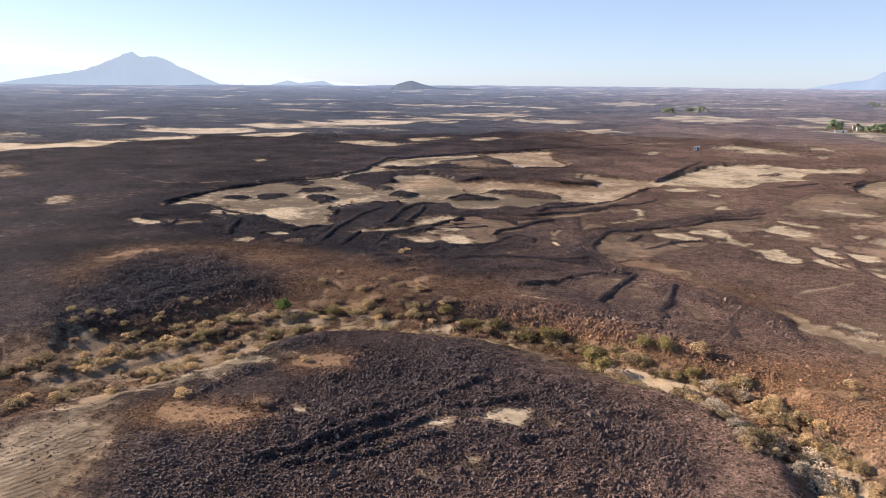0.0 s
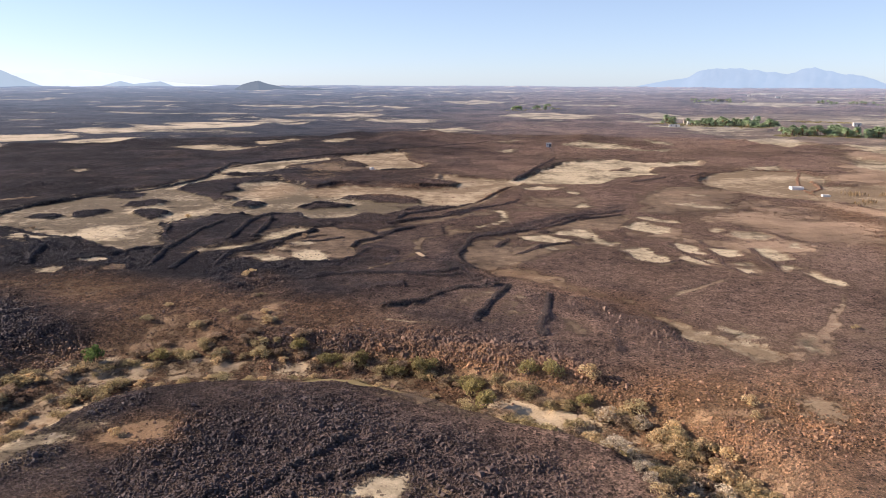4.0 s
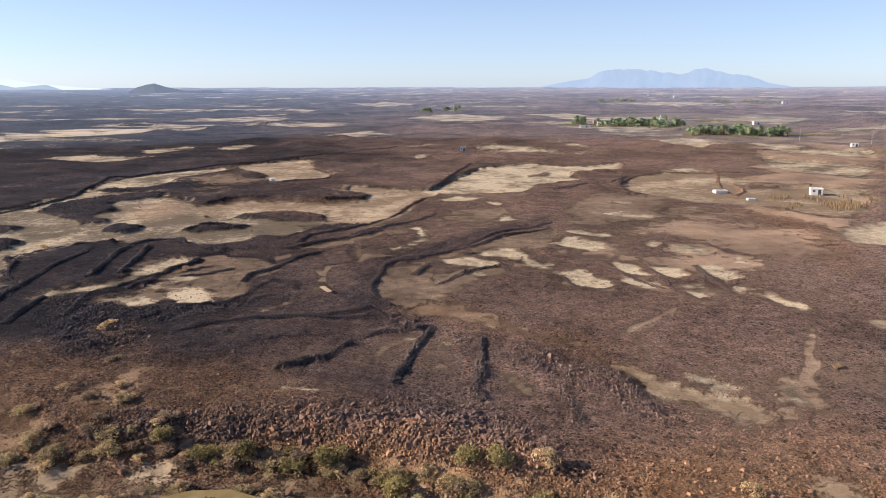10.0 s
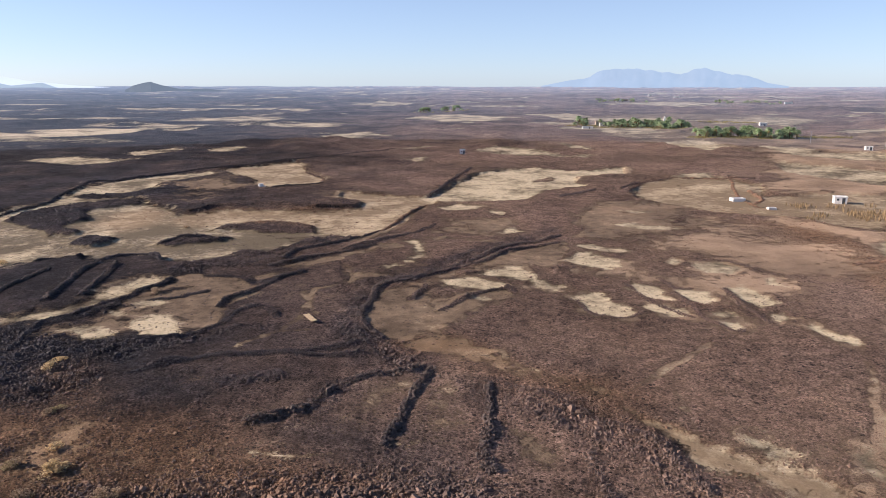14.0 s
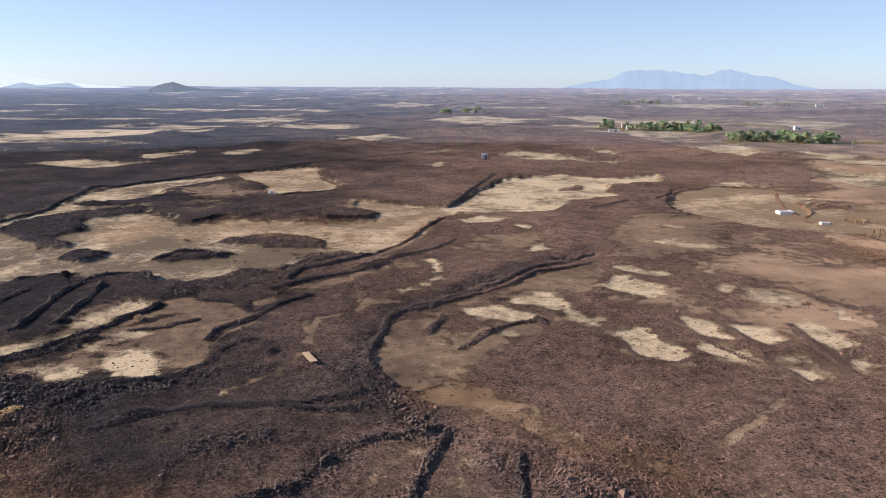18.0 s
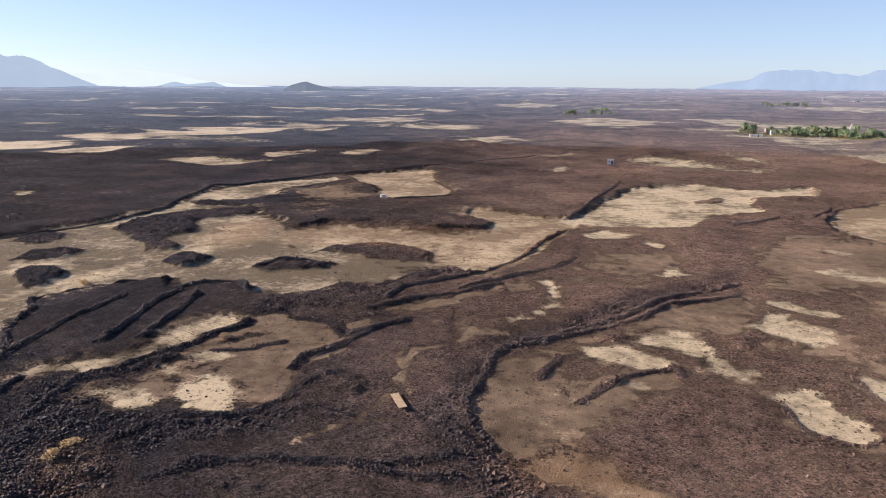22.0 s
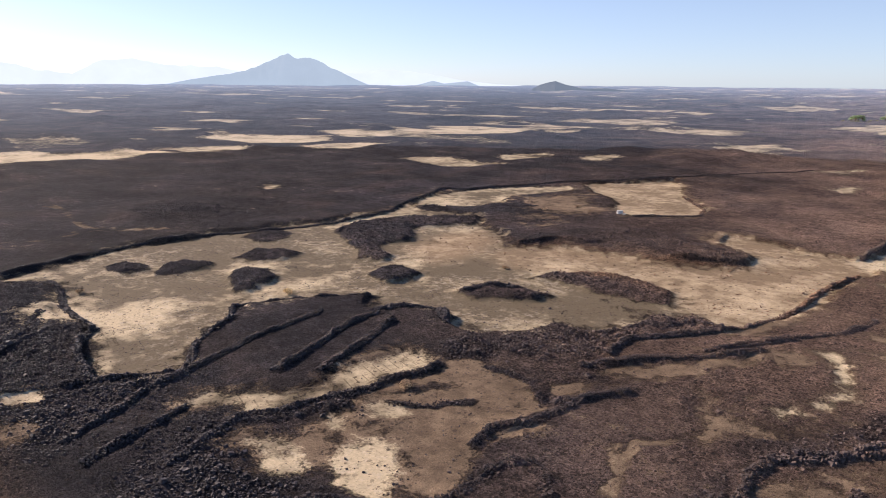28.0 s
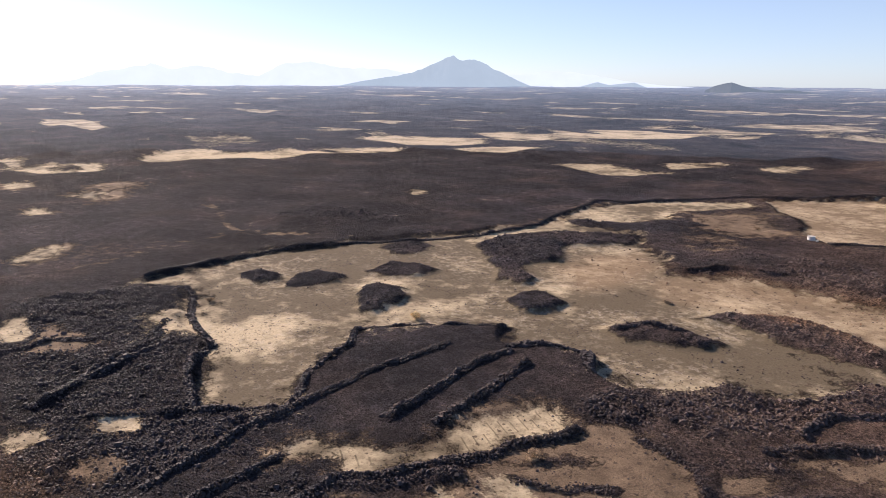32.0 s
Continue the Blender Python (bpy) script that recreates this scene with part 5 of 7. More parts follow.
    earth = n.mix(1.0, earth, n.ramp(speck, 0, 1, 0.72, 1.22), "MULTIPLY")
    drift = n.math("ADD", tone, n.math("MULTIPLY", n.math("SUBTRACT", broad, 0.5), 3.2))
    drift = n.math("ADD", drift, n.math("MULTIPLY", n.math("SUBTRACT", middle, 0.5), 2.2), True)
    silt = n.mix(drift, (0.150, 0.119, 0.074), (0.60, 0.49, 0.31))
    flecks = n.math("MULTIPLY", n.ramp(n.noise(0.9, 8, None, 0.7), 0.52, 0.60), n.ramp(broad, 0.42, 0.6))
    silt = n.mix(n.math("MULTIPLY", flecks, 0.35), silt, (0.64, 0.55, 0.42))
    clods = n.ramp(n.noise(1.7, 6, None, 0.65), 0.56, 0.64)
    silt = n.mix(n.math("MULTIPLY", clods, 0.55), silt, (0.150, 0.108, 0.070))
    silt = n.mix(n.math("MULTIPLY", rust, 0.6, True), silt, (0.46, 0.315, 0.180))
    silt = n.mix(n.math("MULTIPLY", block, n.ramp(some.outputs[2], 0.75, 0.95, 0, 0.8)), silt, (0.09, 0.065, 0.045))
    silt = n.mix(1.0, silt, n.ramp(fine, 0.3, 0.7, 0.84, 1.12), "MULTIPLY")
    ragged = n.math("ADD", n.math("MULTIPLY", fine, 0.3), n.math("ADD", n.math("MULTIPLY", middle, 0.4), n.math("MULTIPLY", broad, 0.3)))
    ragged = n.math("SUBTRACT", ragged, 0.5)

    def edged(mask, spread_by):
        return n.ramp(n.math("ADD", mask, n.math("MULTIPLY", ragged, spread_by)), 0.34, 0.66)

    soil_k, sand_k = edged(soil, 3.2), edged(sand, 3.4)
    colour = n.mix(soil_k, lava, earth)
    colour = n.mix(sand_k, colour, silt)
    stony = n.math("SUBTRACT", 1.0, n.math("MAXIMUM", sand_k, n.math("MULTIPLY", soil_k, 0.9)))
    relief = n.bump(n.math("MULTIPLY", n.math("SUBTRACT", 1.0, cells.outputs["Distance"]), stony), 0.7, 1.0)
    relief = n.bump(n.math("MULTIPLY", n.math("SUBTRACT", 1.0, pebble.outputs["Distance"]), stony), 0.35, 1.0, relief)
    relief = n.bump(n.math("MULTIPLY", lumps, n.math("ADD", stony, 0.15)), 0.8, 0.6, relief)
    relief = n.bump(n.math("MULTIPLY", block, stony), 0.45, 1.0, relief)
    relief = n.bump(fine, 0.10, 0.8, relief)
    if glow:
        # haze over the backdrop, painted as blue emission that grows with distance
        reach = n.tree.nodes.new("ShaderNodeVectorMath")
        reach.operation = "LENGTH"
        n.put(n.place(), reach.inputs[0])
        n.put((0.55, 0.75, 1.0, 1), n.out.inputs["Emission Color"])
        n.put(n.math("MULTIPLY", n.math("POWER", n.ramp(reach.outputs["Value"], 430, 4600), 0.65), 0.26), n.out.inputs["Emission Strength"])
    return n.finish(colour, relief)


def stone_material(name, dark, brown, island):
    n = Nodes(name, 0.72)
    n.out.inputs["Specular IOR Level"].default_value = 0.25
    if island:
        pick = n.add("ShaderNodeNewGeometry").outputs["Random Per Island"]
    else:
        pick = n.add("ShaderNodeObjectInfo").outputs["Random"]
    colour = n.mix(n.math("MULTIPLY", n.attribute("brown"), 1.0) if island else 0.5, dark, brown)
    if island:
        colour = n.mix(n.math("MULTIPLY", n.attribute("rust"), n.ramp(n.noise(0.5, 4), 0.4, 0.6, 0.3, 1.0)), colour, (0.54, 0.295, 0.140))
    colour = n.mix(1.0, colour, n.ramp(pick, 0, 1, 0.5, 1.2), "MULTIPLY")
    worn = n.noise(4.0, 4)
    colour = n.mix(n.ramp(worn, 0.5, 0.75, 0, 0.35), colour, (0.16, 0.12, 0.095))
    return n.finish(colour, n.bump(n.noise(9.0, 4), 0.06, 0.8))


GROUND = ground_material()
# The same ground with haze painted on as emission.
HAZED_PLAIN = ground_material("hazed_distant_plain", True)
RUBBLE = stone_material("lava_stone", (0.058, 0.051, 0.053), (0.275, 0.176, 0.124), True)
WALL_STONE = stone_material("wall_stone", (0.070, 0.058, 0.053), (0.135, 0.095, 0.073), False)


# ---- building helpers ----
def mesh_of(name, verts, faces, material, values=None, smooth=False):
    me = bpy.data.meshes.new(name)
    verts, faces = np.asarray(verts, np.float32), np.asarray(faces, np.int32)
    me.vertices.add(len(verts))
    me.vertices.foreach_set("co", verts.ravel())
    size = faces.shape[1]
    me.loops.add(faces.size)
    me.loops.foreach_set("vertex_index", faces.ravel())
    me.polygons.add(len(faces))
    me.polygons.foreach_set("loop_start", np.arange(0, faces.size, size, dtype=np.int32))
    me.polygons.foreach_set("use_smooth", np.full(len(faces), smooth))
    me.update(calc_edges=True)
    for key, data in (values or {}).items():
        me.attributes.new(key, "FLOAT", "POINT").data.foreach_set("value", np.asarray(data, np.float32))
    me.materials.append(material)
    return me


# ---- the ground, one sheet to the horizon, its fields cut out along their borders ----
def spread(low, high, pitch, reach_low, reach_high, grow_low, grow_high):
    """Grid lines: even from low to high, then ever wider out to the reaches."""
    def tail(reach, grow):
        out, d, s = [], 0.0, pitch
        while d < reach:
            s *= 1 + grow
            d += s
            out.append(d)
        return np.array(out)
    return np.r_[low - tail(reach_low, grow_low)[::-1], np.arange(low, high, pitch), high + tail(reach_high, grow_high)]


gx = spread(-120, 85, 0.62, 4700, 4700, 0.035, 0.035)
gy = spread(36, 265, 0.62, 4900, 4650, 0.16, 0.03)
GX, GY = np.meshgrid(gx, gy)
GX, GY = GX.ravel(), GY.ravel()
parts_of_cover = [cover(GX[k : k + 60000], GY[k : k + 60000]) for k in range(0, len(GX), 60000)]
GZ, SAND, TONE, SOIL, RUST, BROWN = (np.concatenate([p[i] for p in parts_of_cover]) for i in range(6))
nx, ny = len(gx), len(gy)
row, col = np.meshgrid(np.arange(ny - 1), np.arange(nx - 1), indexing="ij")
corner = (row * nx + col).ravel()
QUADS = np.stack([corner, corner + 1, corner + nx + 1, corner + nx], 1)
cx, cy = GX[QUADS].mean(1), GY[QUADS].mean(1)
owner = np.zeros(len(QUADS), np.int32)
labels = [p for p in PATCHES if p[4]]
for index, (kind, tone, feather, outline, label) in enumerate(labels, 1):
    o = np.array(outline)
    k = np.nonzero((cx > o[:, 0].min()) & (cx < o[:, 0].max()) & (cy > o[:, 1].min()) & (cy < o[:, 1].max()))[0]
    owner[k[inside_by(outline, cx[k], cy[k]) > 0]] = index


def ground_piece(name, faces, label, category, material=None):
    used, back = np.unique(faces, return_inverse=True)
    values = {"sand": SAND[used], "tone": TONE[used], "soil": SOIL[used], "rust": RUST[used], "brown": BROWN[used]}
    me = mesh_of(name, np.stack([GX[used], GY[used], GZ[used]], 1), back.reshape(faces.shape), material or GROUND, values, True)
    return tagged(new(name, me), label, category, kind="structure")


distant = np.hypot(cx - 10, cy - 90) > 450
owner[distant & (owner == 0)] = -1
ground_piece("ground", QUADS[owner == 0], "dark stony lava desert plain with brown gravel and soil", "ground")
ground_piece("backdrop", QUADS[owner == -1], "hazy lava plain stretching to the horizon", "backdrop", HAZED_PLAIN)
for index, (kind, tone, feather, outline, label) in enumerate(labels, 1):
    ground_piece("field", QUADS[owner == index], label, "field")


# ---- loose stones ----
CUBE = np.array([[-1, -1, -1], [1, -1, -1], [1, 1, -1], [-1, 1, -1], [-1, -1, 1], [1, -1, 1], [1, 1, 1], [-1, 1, 1]], float)
CUBE_FACES = np.array([[0, 3, 2, 1], [4, 5, 6, 7], [0, 1, 5, 4], [1, 2, 6, 5], [2, 3, 7, 6], [3, 0, 4, 7]])
OPEN_FACES = CUBE_FACES[1:]


def stones(name, xs, ys, zs, sizes, seed, material, values, label):
    """Many angular stones in one mesh of stuff."""
    rng = np.random.default_rng(seed)
    n = len(xs)
    shape = CUBE[None] * rng.uniform(0.45, 1.05, (n, 8, 3)) * np.array([0.64, 0.52, 0.44])
    shape[:, 4:, :2] *= rng.uniform(0.45, 0.95, (n, 1, 2))
    a, b = rng.uniform(0, 6.283, n), rng.normal(0, 0.3, n)
    tilt = np.stack([shape[..., 0], shape[..., 1] * np.cos(b)[:, None] - shape[..., 2] * np.sin(b)[:, None], shape[..., 1] * np.sin(b)[:, None] + shape[..., 2] * np.cos(b)[:, None]], -1)
    c, s = np.cos(a)[:, None], np.sin(a)[:, None]
    turned = np.stack([tilt[..., 0] * c - tilt[..., 1] * s, tilt[..., 0] * s + tilt[..., 1] * c, tilt[..., 2]], -1)
    verts = turned * np.asarray(sizes)[:, None, None] + np.stack([xs, ys, zs], -1)[:, None]
    faces = (np.arange(n)[:, None, None] * 8 + OPEN_FACES[None]).reshape(-1, 4)
    me = mesh_of(name, verts.reshape(-1, 3), faces, material, {k: np.repeat(v, 8) for k, v in values.items()})
    ob = new(name, me)
    return tagged(ob, label, "stones", kind="stuff") if label else ob


def beside_walls(x, y):
    """1 in the trodden strips beside the walls."""
    out = np.zeros(x.shape)
    for tall, wide, line in WALLS.values():
        o = np.array(line)
        k = np.nonzero((x > o[:, 0].min() - 3) & (x < o[:, 0].max() + 3) & (y > o[:, 1].min() - 3) & (y < o[:, 1].max() + 3))[0]
        if len(k):
            gap = line_gap(line, x[k], y[k])
            out[k] = np.maximum(out[k], 1 - step(1.2, 2.4, gap))
    return out


def rubble(x0, x1, y0, y1, gap, size, seed, label):
    rng = np.random.default_rng(seed)
    xs, ys = np.meshgrid(np.arange(x0, x1, gap), np.arange(y0, y1, gap))
    xs = xs.ravel() + rng.uniform(-0.6, 0.6, xs.size) * gap
    ys = ys.ravel() + rng.uniform(-0.6, 0.6, ys.size) * gap
    z, sand, tone, soil, rust, brown, block = cover(xs, ys)
    clump = 0.17 + 0.60 * block + 0.35 * wander(xs, ys, 11, 61) + 0.35 * wander(xs, ys, 3, 62, 2) + 0.2 * rust + 0.25 * block * step(99, 104, ys) * (1 - step(116, 124, ys))
    keep = rng.uniform(0, 1, xs.size) < np.clip(clump, 0.06, 1) * (1 - step(0.25, 0.6, sand)) * (1 - 0.88 * step(0.3, 0.7, soil)) * (1 - 0.6 * beside_walls(xs, ys)) + 0.012 + 0.22 * step(0.16, 0.34, wander(xs * 0.7, ys, 3.2, 63, 2)) * ((sand > 0.4) | (soil > 0.5)) * (1 - block)
    big = size * np.exp(rng.normal(0, 0.38, xs.size)) * (0.5 + 0.5 * np.maximum(block, 0.7 * rust)) * (1 + np.where(xs < 22, 0.25, 0.05) * np.maximum(block, rust) * step(97, 103, ys) * (1 - step(117, 126, ys)))
    bank = step(99, 104, ys) * (1 - step(116, 124, ys))
    big = big * 0.85
    xs, ys, z, big, rust, brown = (a[keep] for a in (xs, ys, z, big, rust, brown))
    stones("lava_rubble", xs, ys, z + 0.12 * big, big, seed, RUBBLE, {"rust": rust, "brown": brown}, label)
    return len(xs)


total_stones = rubble(-62, 62, 38, 150, 0.30, 0.27, 11, "angular dark basalt rubble strewn over the ground")
total_stones += rubble(-150, -62, 60, 215, 0.33, 0.25, 12, "dense bluish black basalt rubble")
total_stones += rubble(-62, 100, 150, 290, 0.49, 0.34, 13, "scattered brown basalt stones on gravel")
total_stones += rubble(-200, -62, 215, 300, 0.9, 0.42, 14, "scattered dark basalt stones on far lava")
print("stones", total_stones)


# ---- dry stone walls ----
def along(line, gap):
    pts = np.array(line, float)
    seg = np.hypot(*np.diff(pts, axis=0).T)
    s = np.r_[0, np.cumsum(seg)]
    at = np.arange(0, s[-1], gap)
    x, y = np.interp(at, s, pts[:, 0]), np.interp(at, s, pts[:, 1])
    k = np.clip(np.searchsorted(s, at, side="right") - 1, 0, len(seg) - 1)
    d = np.diff(pts, axis=0)[k] / seg[k][:, None]
    return x, y, d


def stone_shape(seed):
    """One angular wall stone, about a metre before it is scaled."""
    rng = np.random.default_rng(seed)
    verts = CUBE * rng.uniform(0.5, 1.05, (8, 3)) * np.array([0.6, 0.5, 0.42])
    verts[4:, :2] *= rng.uniform(0.5, 0.95, 2)
    return mesh_of("stone", verts, CUBE_FACES, WALL_STONE)


STONE_SHAPES = [stone_shape(900 + k) for k in range(8)]
SINGLE = {"twinL", "twinR", "mound1", "mound2", "mound4", "corner", "cross", "plotA", "plotB", "plotC", "plotEdge", "sandEdge", "cliff", "terrace"}


def stone_wall(key, tall, wide, line, seed):
    rng = np.random.default_rng(seed)
    far = np.hypot(np.mean([p[0] for p in line]) - 5, np.mean([p[1] for p in line]) - 90)
    size = (0.22 if far < 120 else 0.28) * (0.7 if key.startswith(("ridge", "arc", "plots", "low")) else 1.0)
    loose = key.startswith(("ridge", "arc", "cross", "low", "plots", "mound5", "corner"))
    x, y, d = along(line, size * 1.1)
    bend = 0.8 if loose else 0.35
    x, y = x + wander(x, y, 9, 71) * bend, y + wander(x, y, 9, 72) * bend
    xs, ys, up, sizes = [], [], [], []
    ruin = step(0.1 if not loose else -0.3, 0.5, wander(x, y, 8, 73))
    for layer, sides in ((0, (-0.8, -0.4, 0.4, 0.8)), (1, (-0.25, 0.2))):
        for side in sides:
            off = side * (0.2 + 0.4 * wide) + rng.normal(0, 0.13, len(x)) * (1 + ruin)
            gone = rng.uniform(0, 1, len(x)) < 0.1 + 0.3 * loose + 0.5 * ruin * (layer > 0)
            shift = rng.normal(0, 0.12, len(x))
            xs.append((x - d[:, 1] * off + d[:, 0] * shift)[~gone])
            ys.append((y + d[:, 0] * off + d[:, 1] * shift)[~gone])
            up.append(np.full((~gone).sum(), 0.08 + 0.12 * layer))
            sizes.append((size * 1.15 * np.exp(rng.normal(0, 0.3, len(x))))[~gone])
    xs, ys, up, sizes = (np.concatenate(a) for a in (xs, ys, up, sizes))
    z, _, _, _, rust, brown, _ = cover(xs, ys)
    wall = new("stone_wall")
    wall.location = (line[0][0], line[0][1], height(*line[0]))
    tagged(wall, "low dry stone wall of dark basalt blocks" if far < 130 else "long low wall of piled dark stones", "wall", "field walls")
    back = Matrix.Translation(wall.location).inverted()
    single = np.zeros(len(xs), bool)
    if key in SINGLE:
        single[rng.permutation(len(xs))[:200]] = True
    for k in np.nonzero(single)[0]:
        ob = new("stone", STONE_SHAPES[k % 8])
        ob.parent, ob.matrix_parent_inverse = wall, back
        ob.location = (xs[k], ys[k], z[k] + up[k] + 0.05)
        ob.rotation_euler = (0.3 * math.sin(k * 1.7), 0.3 * math.cos(k * 2.3), k * 2.4)
        ob.scale = (sizes[k] * 1.1,) * 3
    rest = ~single
    fill = stones("stone_fill", xs[rest], ys[rest], (z + up)[rest], sizes[rest], seed, RUBBLE, {"rust": rust[rest], "brown": 0.6 * np.minimum(brown[rest], 1)}, "")
    fill.parent, fill.matrix_parent_inverse = wall, back
    tagged(fill, kind="stuff")


for number, (key, (tall, wide, line)) in enumerate(WALLS.items()):
    stone_wall(key, tall, wide, line, 200 + number)


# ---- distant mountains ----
# Distance haze painted as a pale blue glow over a nearly black base.
def haze_glow_rock(name, colour, glow):
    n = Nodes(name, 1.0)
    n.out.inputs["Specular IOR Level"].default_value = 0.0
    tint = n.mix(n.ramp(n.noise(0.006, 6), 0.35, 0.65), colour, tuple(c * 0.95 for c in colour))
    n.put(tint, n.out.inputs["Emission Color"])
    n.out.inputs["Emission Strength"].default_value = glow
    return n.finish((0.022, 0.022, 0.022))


def mountain(name, label, distance, outline, material, seed, deep=0.16):
    """A range from its skyline: degrees left of +y and degrees of height, seen from the flight."""
    az, el = np.array([o[0] for o in outline]), np.array([o[1] for o in outline])
    us = np.linspace(az[0], az[-1], 140)
    vs = np.linspace(-1, 1, 25)
    ridge = np.interp(us, az[::-1] if az[0] > az[-1] else az, el[::-1] if az[0] > az[-1] else el)
    ridge = ridge + 0.13 * wander(us * 10, us * 0, 6, seed, 5) * step(0.0, 0.5, ridge)
    U, V = np.meshgrid(us, vs)
    top = np.maximum(0, 40 + np.tan(np.radians(ridge)) * distance)[None] * np.maximum(0, 1 - np.abs(V) ** 1.3)
    top = top * (1 + 0.3 * wander(U * 60, V * 60, 18, seed + 1, 4) * np.abs(V) ** 0.5) - 4
    r = distance * (1 + deep * V * np.clip((ridge + 0.5) / max(0.3, max(el) + 0.5), 0.15, 1)[None] * 0.35)
    x, y = 14 - np.sin(np.radians(U)) * r, 60 + np.cos(np.radians(U)) * r
    n, m = len(us), len(vs)
    i, j = np.meshgrid(np.arange(m - 1), np.arange(n - 1), indexing="ij")
    k = (i * n + j).ravel()
    faces = np.stack([k, k + 1, k + n + 1, k + n], 1)
    ob = new(name, mesh_of(name, np.stack([x.ravel(), y.ravel(), top.ravel()], 1), faces, material, None, True))
    return tagged(ob, label, "mountain", kind="structure")


# Glow colours of the painted haze, paler for the farther ridge.
NEAR_HAZE = haze_glow_rock("hazy_rock", (0.29, 0.365, 0.42), 1.0)
MESA_HAZE = haze_glow_rock("soft_hazy_rock", (0.285, 0.375, 0.465), 1.0)
FAR_HAZE = haze_glow_rock("pale_hazy_rock", (0.54, 0.615, 0.69), 1.0)
HILL_HAZE = haze_glow_rock("dark_hazy_rock", (0.15, 0.19, 0.23), 0.8)
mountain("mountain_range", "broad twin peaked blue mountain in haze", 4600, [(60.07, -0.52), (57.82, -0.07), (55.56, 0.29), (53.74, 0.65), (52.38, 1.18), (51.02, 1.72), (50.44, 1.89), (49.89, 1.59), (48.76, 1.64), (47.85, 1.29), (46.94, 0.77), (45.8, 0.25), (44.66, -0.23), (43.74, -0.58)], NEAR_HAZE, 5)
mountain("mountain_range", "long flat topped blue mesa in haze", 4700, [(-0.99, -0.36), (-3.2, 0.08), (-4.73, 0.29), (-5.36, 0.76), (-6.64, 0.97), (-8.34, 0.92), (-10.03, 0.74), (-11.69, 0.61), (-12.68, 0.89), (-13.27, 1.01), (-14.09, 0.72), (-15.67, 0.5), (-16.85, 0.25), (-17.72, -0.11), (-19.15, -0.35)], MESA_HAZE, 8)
mountain("hill", "small dark cone hill on the plain", 2950, [(31.1, -0.59), (30.5, -0.26), (29.78, -0.06), (29.3, 0.02), (28.54, -0.23), (27.76, -0.4), (26.97, -0.58)], HILL_HAZE, 11)
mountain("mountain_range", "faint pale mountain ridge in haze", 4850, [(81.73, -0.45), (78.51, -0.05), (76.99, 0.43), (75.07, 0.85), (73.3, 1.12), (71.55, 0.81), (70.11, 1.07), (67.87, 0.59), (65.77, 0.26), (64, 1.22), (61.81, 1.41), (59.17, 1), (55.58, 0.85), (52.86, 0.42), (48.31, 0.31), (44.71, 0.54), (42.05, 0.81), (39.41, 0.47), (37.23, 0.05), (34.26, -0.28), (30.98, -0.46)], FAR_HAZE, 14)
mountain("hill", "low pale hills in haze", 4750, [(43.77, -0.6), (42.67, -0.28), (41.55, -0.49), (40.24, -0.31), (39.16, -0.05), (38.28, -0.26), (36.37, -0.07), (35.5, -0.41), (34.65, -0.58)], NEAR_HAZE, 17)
mountain("hill", "low tan rise beside the cone hill", 2900, [(28.18, -0.65), (26.97, -0.53), (25.33, -0.5), (24.1, -0.64), (22.84, -0.69)], HILL_HAZE, 19)


# ---- things ----
def part(name, bm, material, parent, label=""):
    """A bmesh, or a ready mesh, as one mesh object under a thing."""
    if isinstance(bm, bmesh.types.BMesh):
        me = bpy.data.meshes.new(name)
        bm.to_mesh(me)
        bm.free()
        me.materials.append(material)
    else:
        me = bm
    ob = new(name, me)
    ob.parent = parent
    return tagged(ob, label) if label else ob


def plain(name, colour, roughness=0.85, vary=0.25, scale=3.0):
    n = Nodes(name, roughness)
    tint = n.mix(n.ramp(n.noise(scale, 5), 0.35, 0.65), tuple(c * (1 - vary) for c in colour), tuple(min(1, c * (1 + vary * 0.6)) for c in colour))
    return n.finish(tint, n.bump(n.noise(scale * 8, 3), 0.01, 0.5))


def foliage(name, colour):
    n = Nodes(name, 0.8)
    pick = n.add("ShaderNodeNewGeometry").outputs["Random Per Island"]
    tint = n.mix(pick, tuple(c * 0.6 for c in colour), tuple(min(1, c * 1.45) for c in colour))
    own = n.add("ShaderNodeObjectInfo").outputs["Random"]
    tint = n.mix(1.0, tint, n.ramp(own, 0, 1, 0.75, 1.25), "MULTIPLY")
    thin = n.add("ShaderNodeBsdfTranslucent", Color=tint)
    both = n.tree.nodes.new("ShaderNodeMixShader")
    both.inputs[0].default_value = 0.4
    n.put(n.out.outputs[0], both.inputs[1])
    n.put(thin.outputs[0], both.inputs[2])
    n.put(both.outputs[0], n.tree.nodes["Material Output"].inputs["Surface"])
    return n.finish(tint)


LEAF_GREEN = foliage("green_leaves", (0.30, 0.255, 0.105))
LEAF_OLIVE = foliage("olive_grey_leaves", (0.40, 0.325, 0.17))
LEAF_STRAW = foliage("straw_twigs", (0.60, 0.46, 0.25))
LEAF_PALE = foliage("bleached_twigs", (0.66, 0.56, 0.40))
LEAF_BROWN = foliage("dry_brown_twigs", (0.38, 0.28, 0.18))
LEAF_FRESH = foliage("fresh_green_leaves", (0.14, 0.205, 0.06))
PALM_LEAF = foliage("palm_fronds", (0.34, 0.42, 0.24))
DEAD_FROND = foliage("dead_palm_fronds", (0.40, 0.29, 0.16))
BARK = plain("grey_brown_bark", (0.15, 0.11, 0.08))
LIMEWASH = plain("limewashed_plaster", (0.74, 0.72, 0.67), 0.9, 0.12, 0.8)
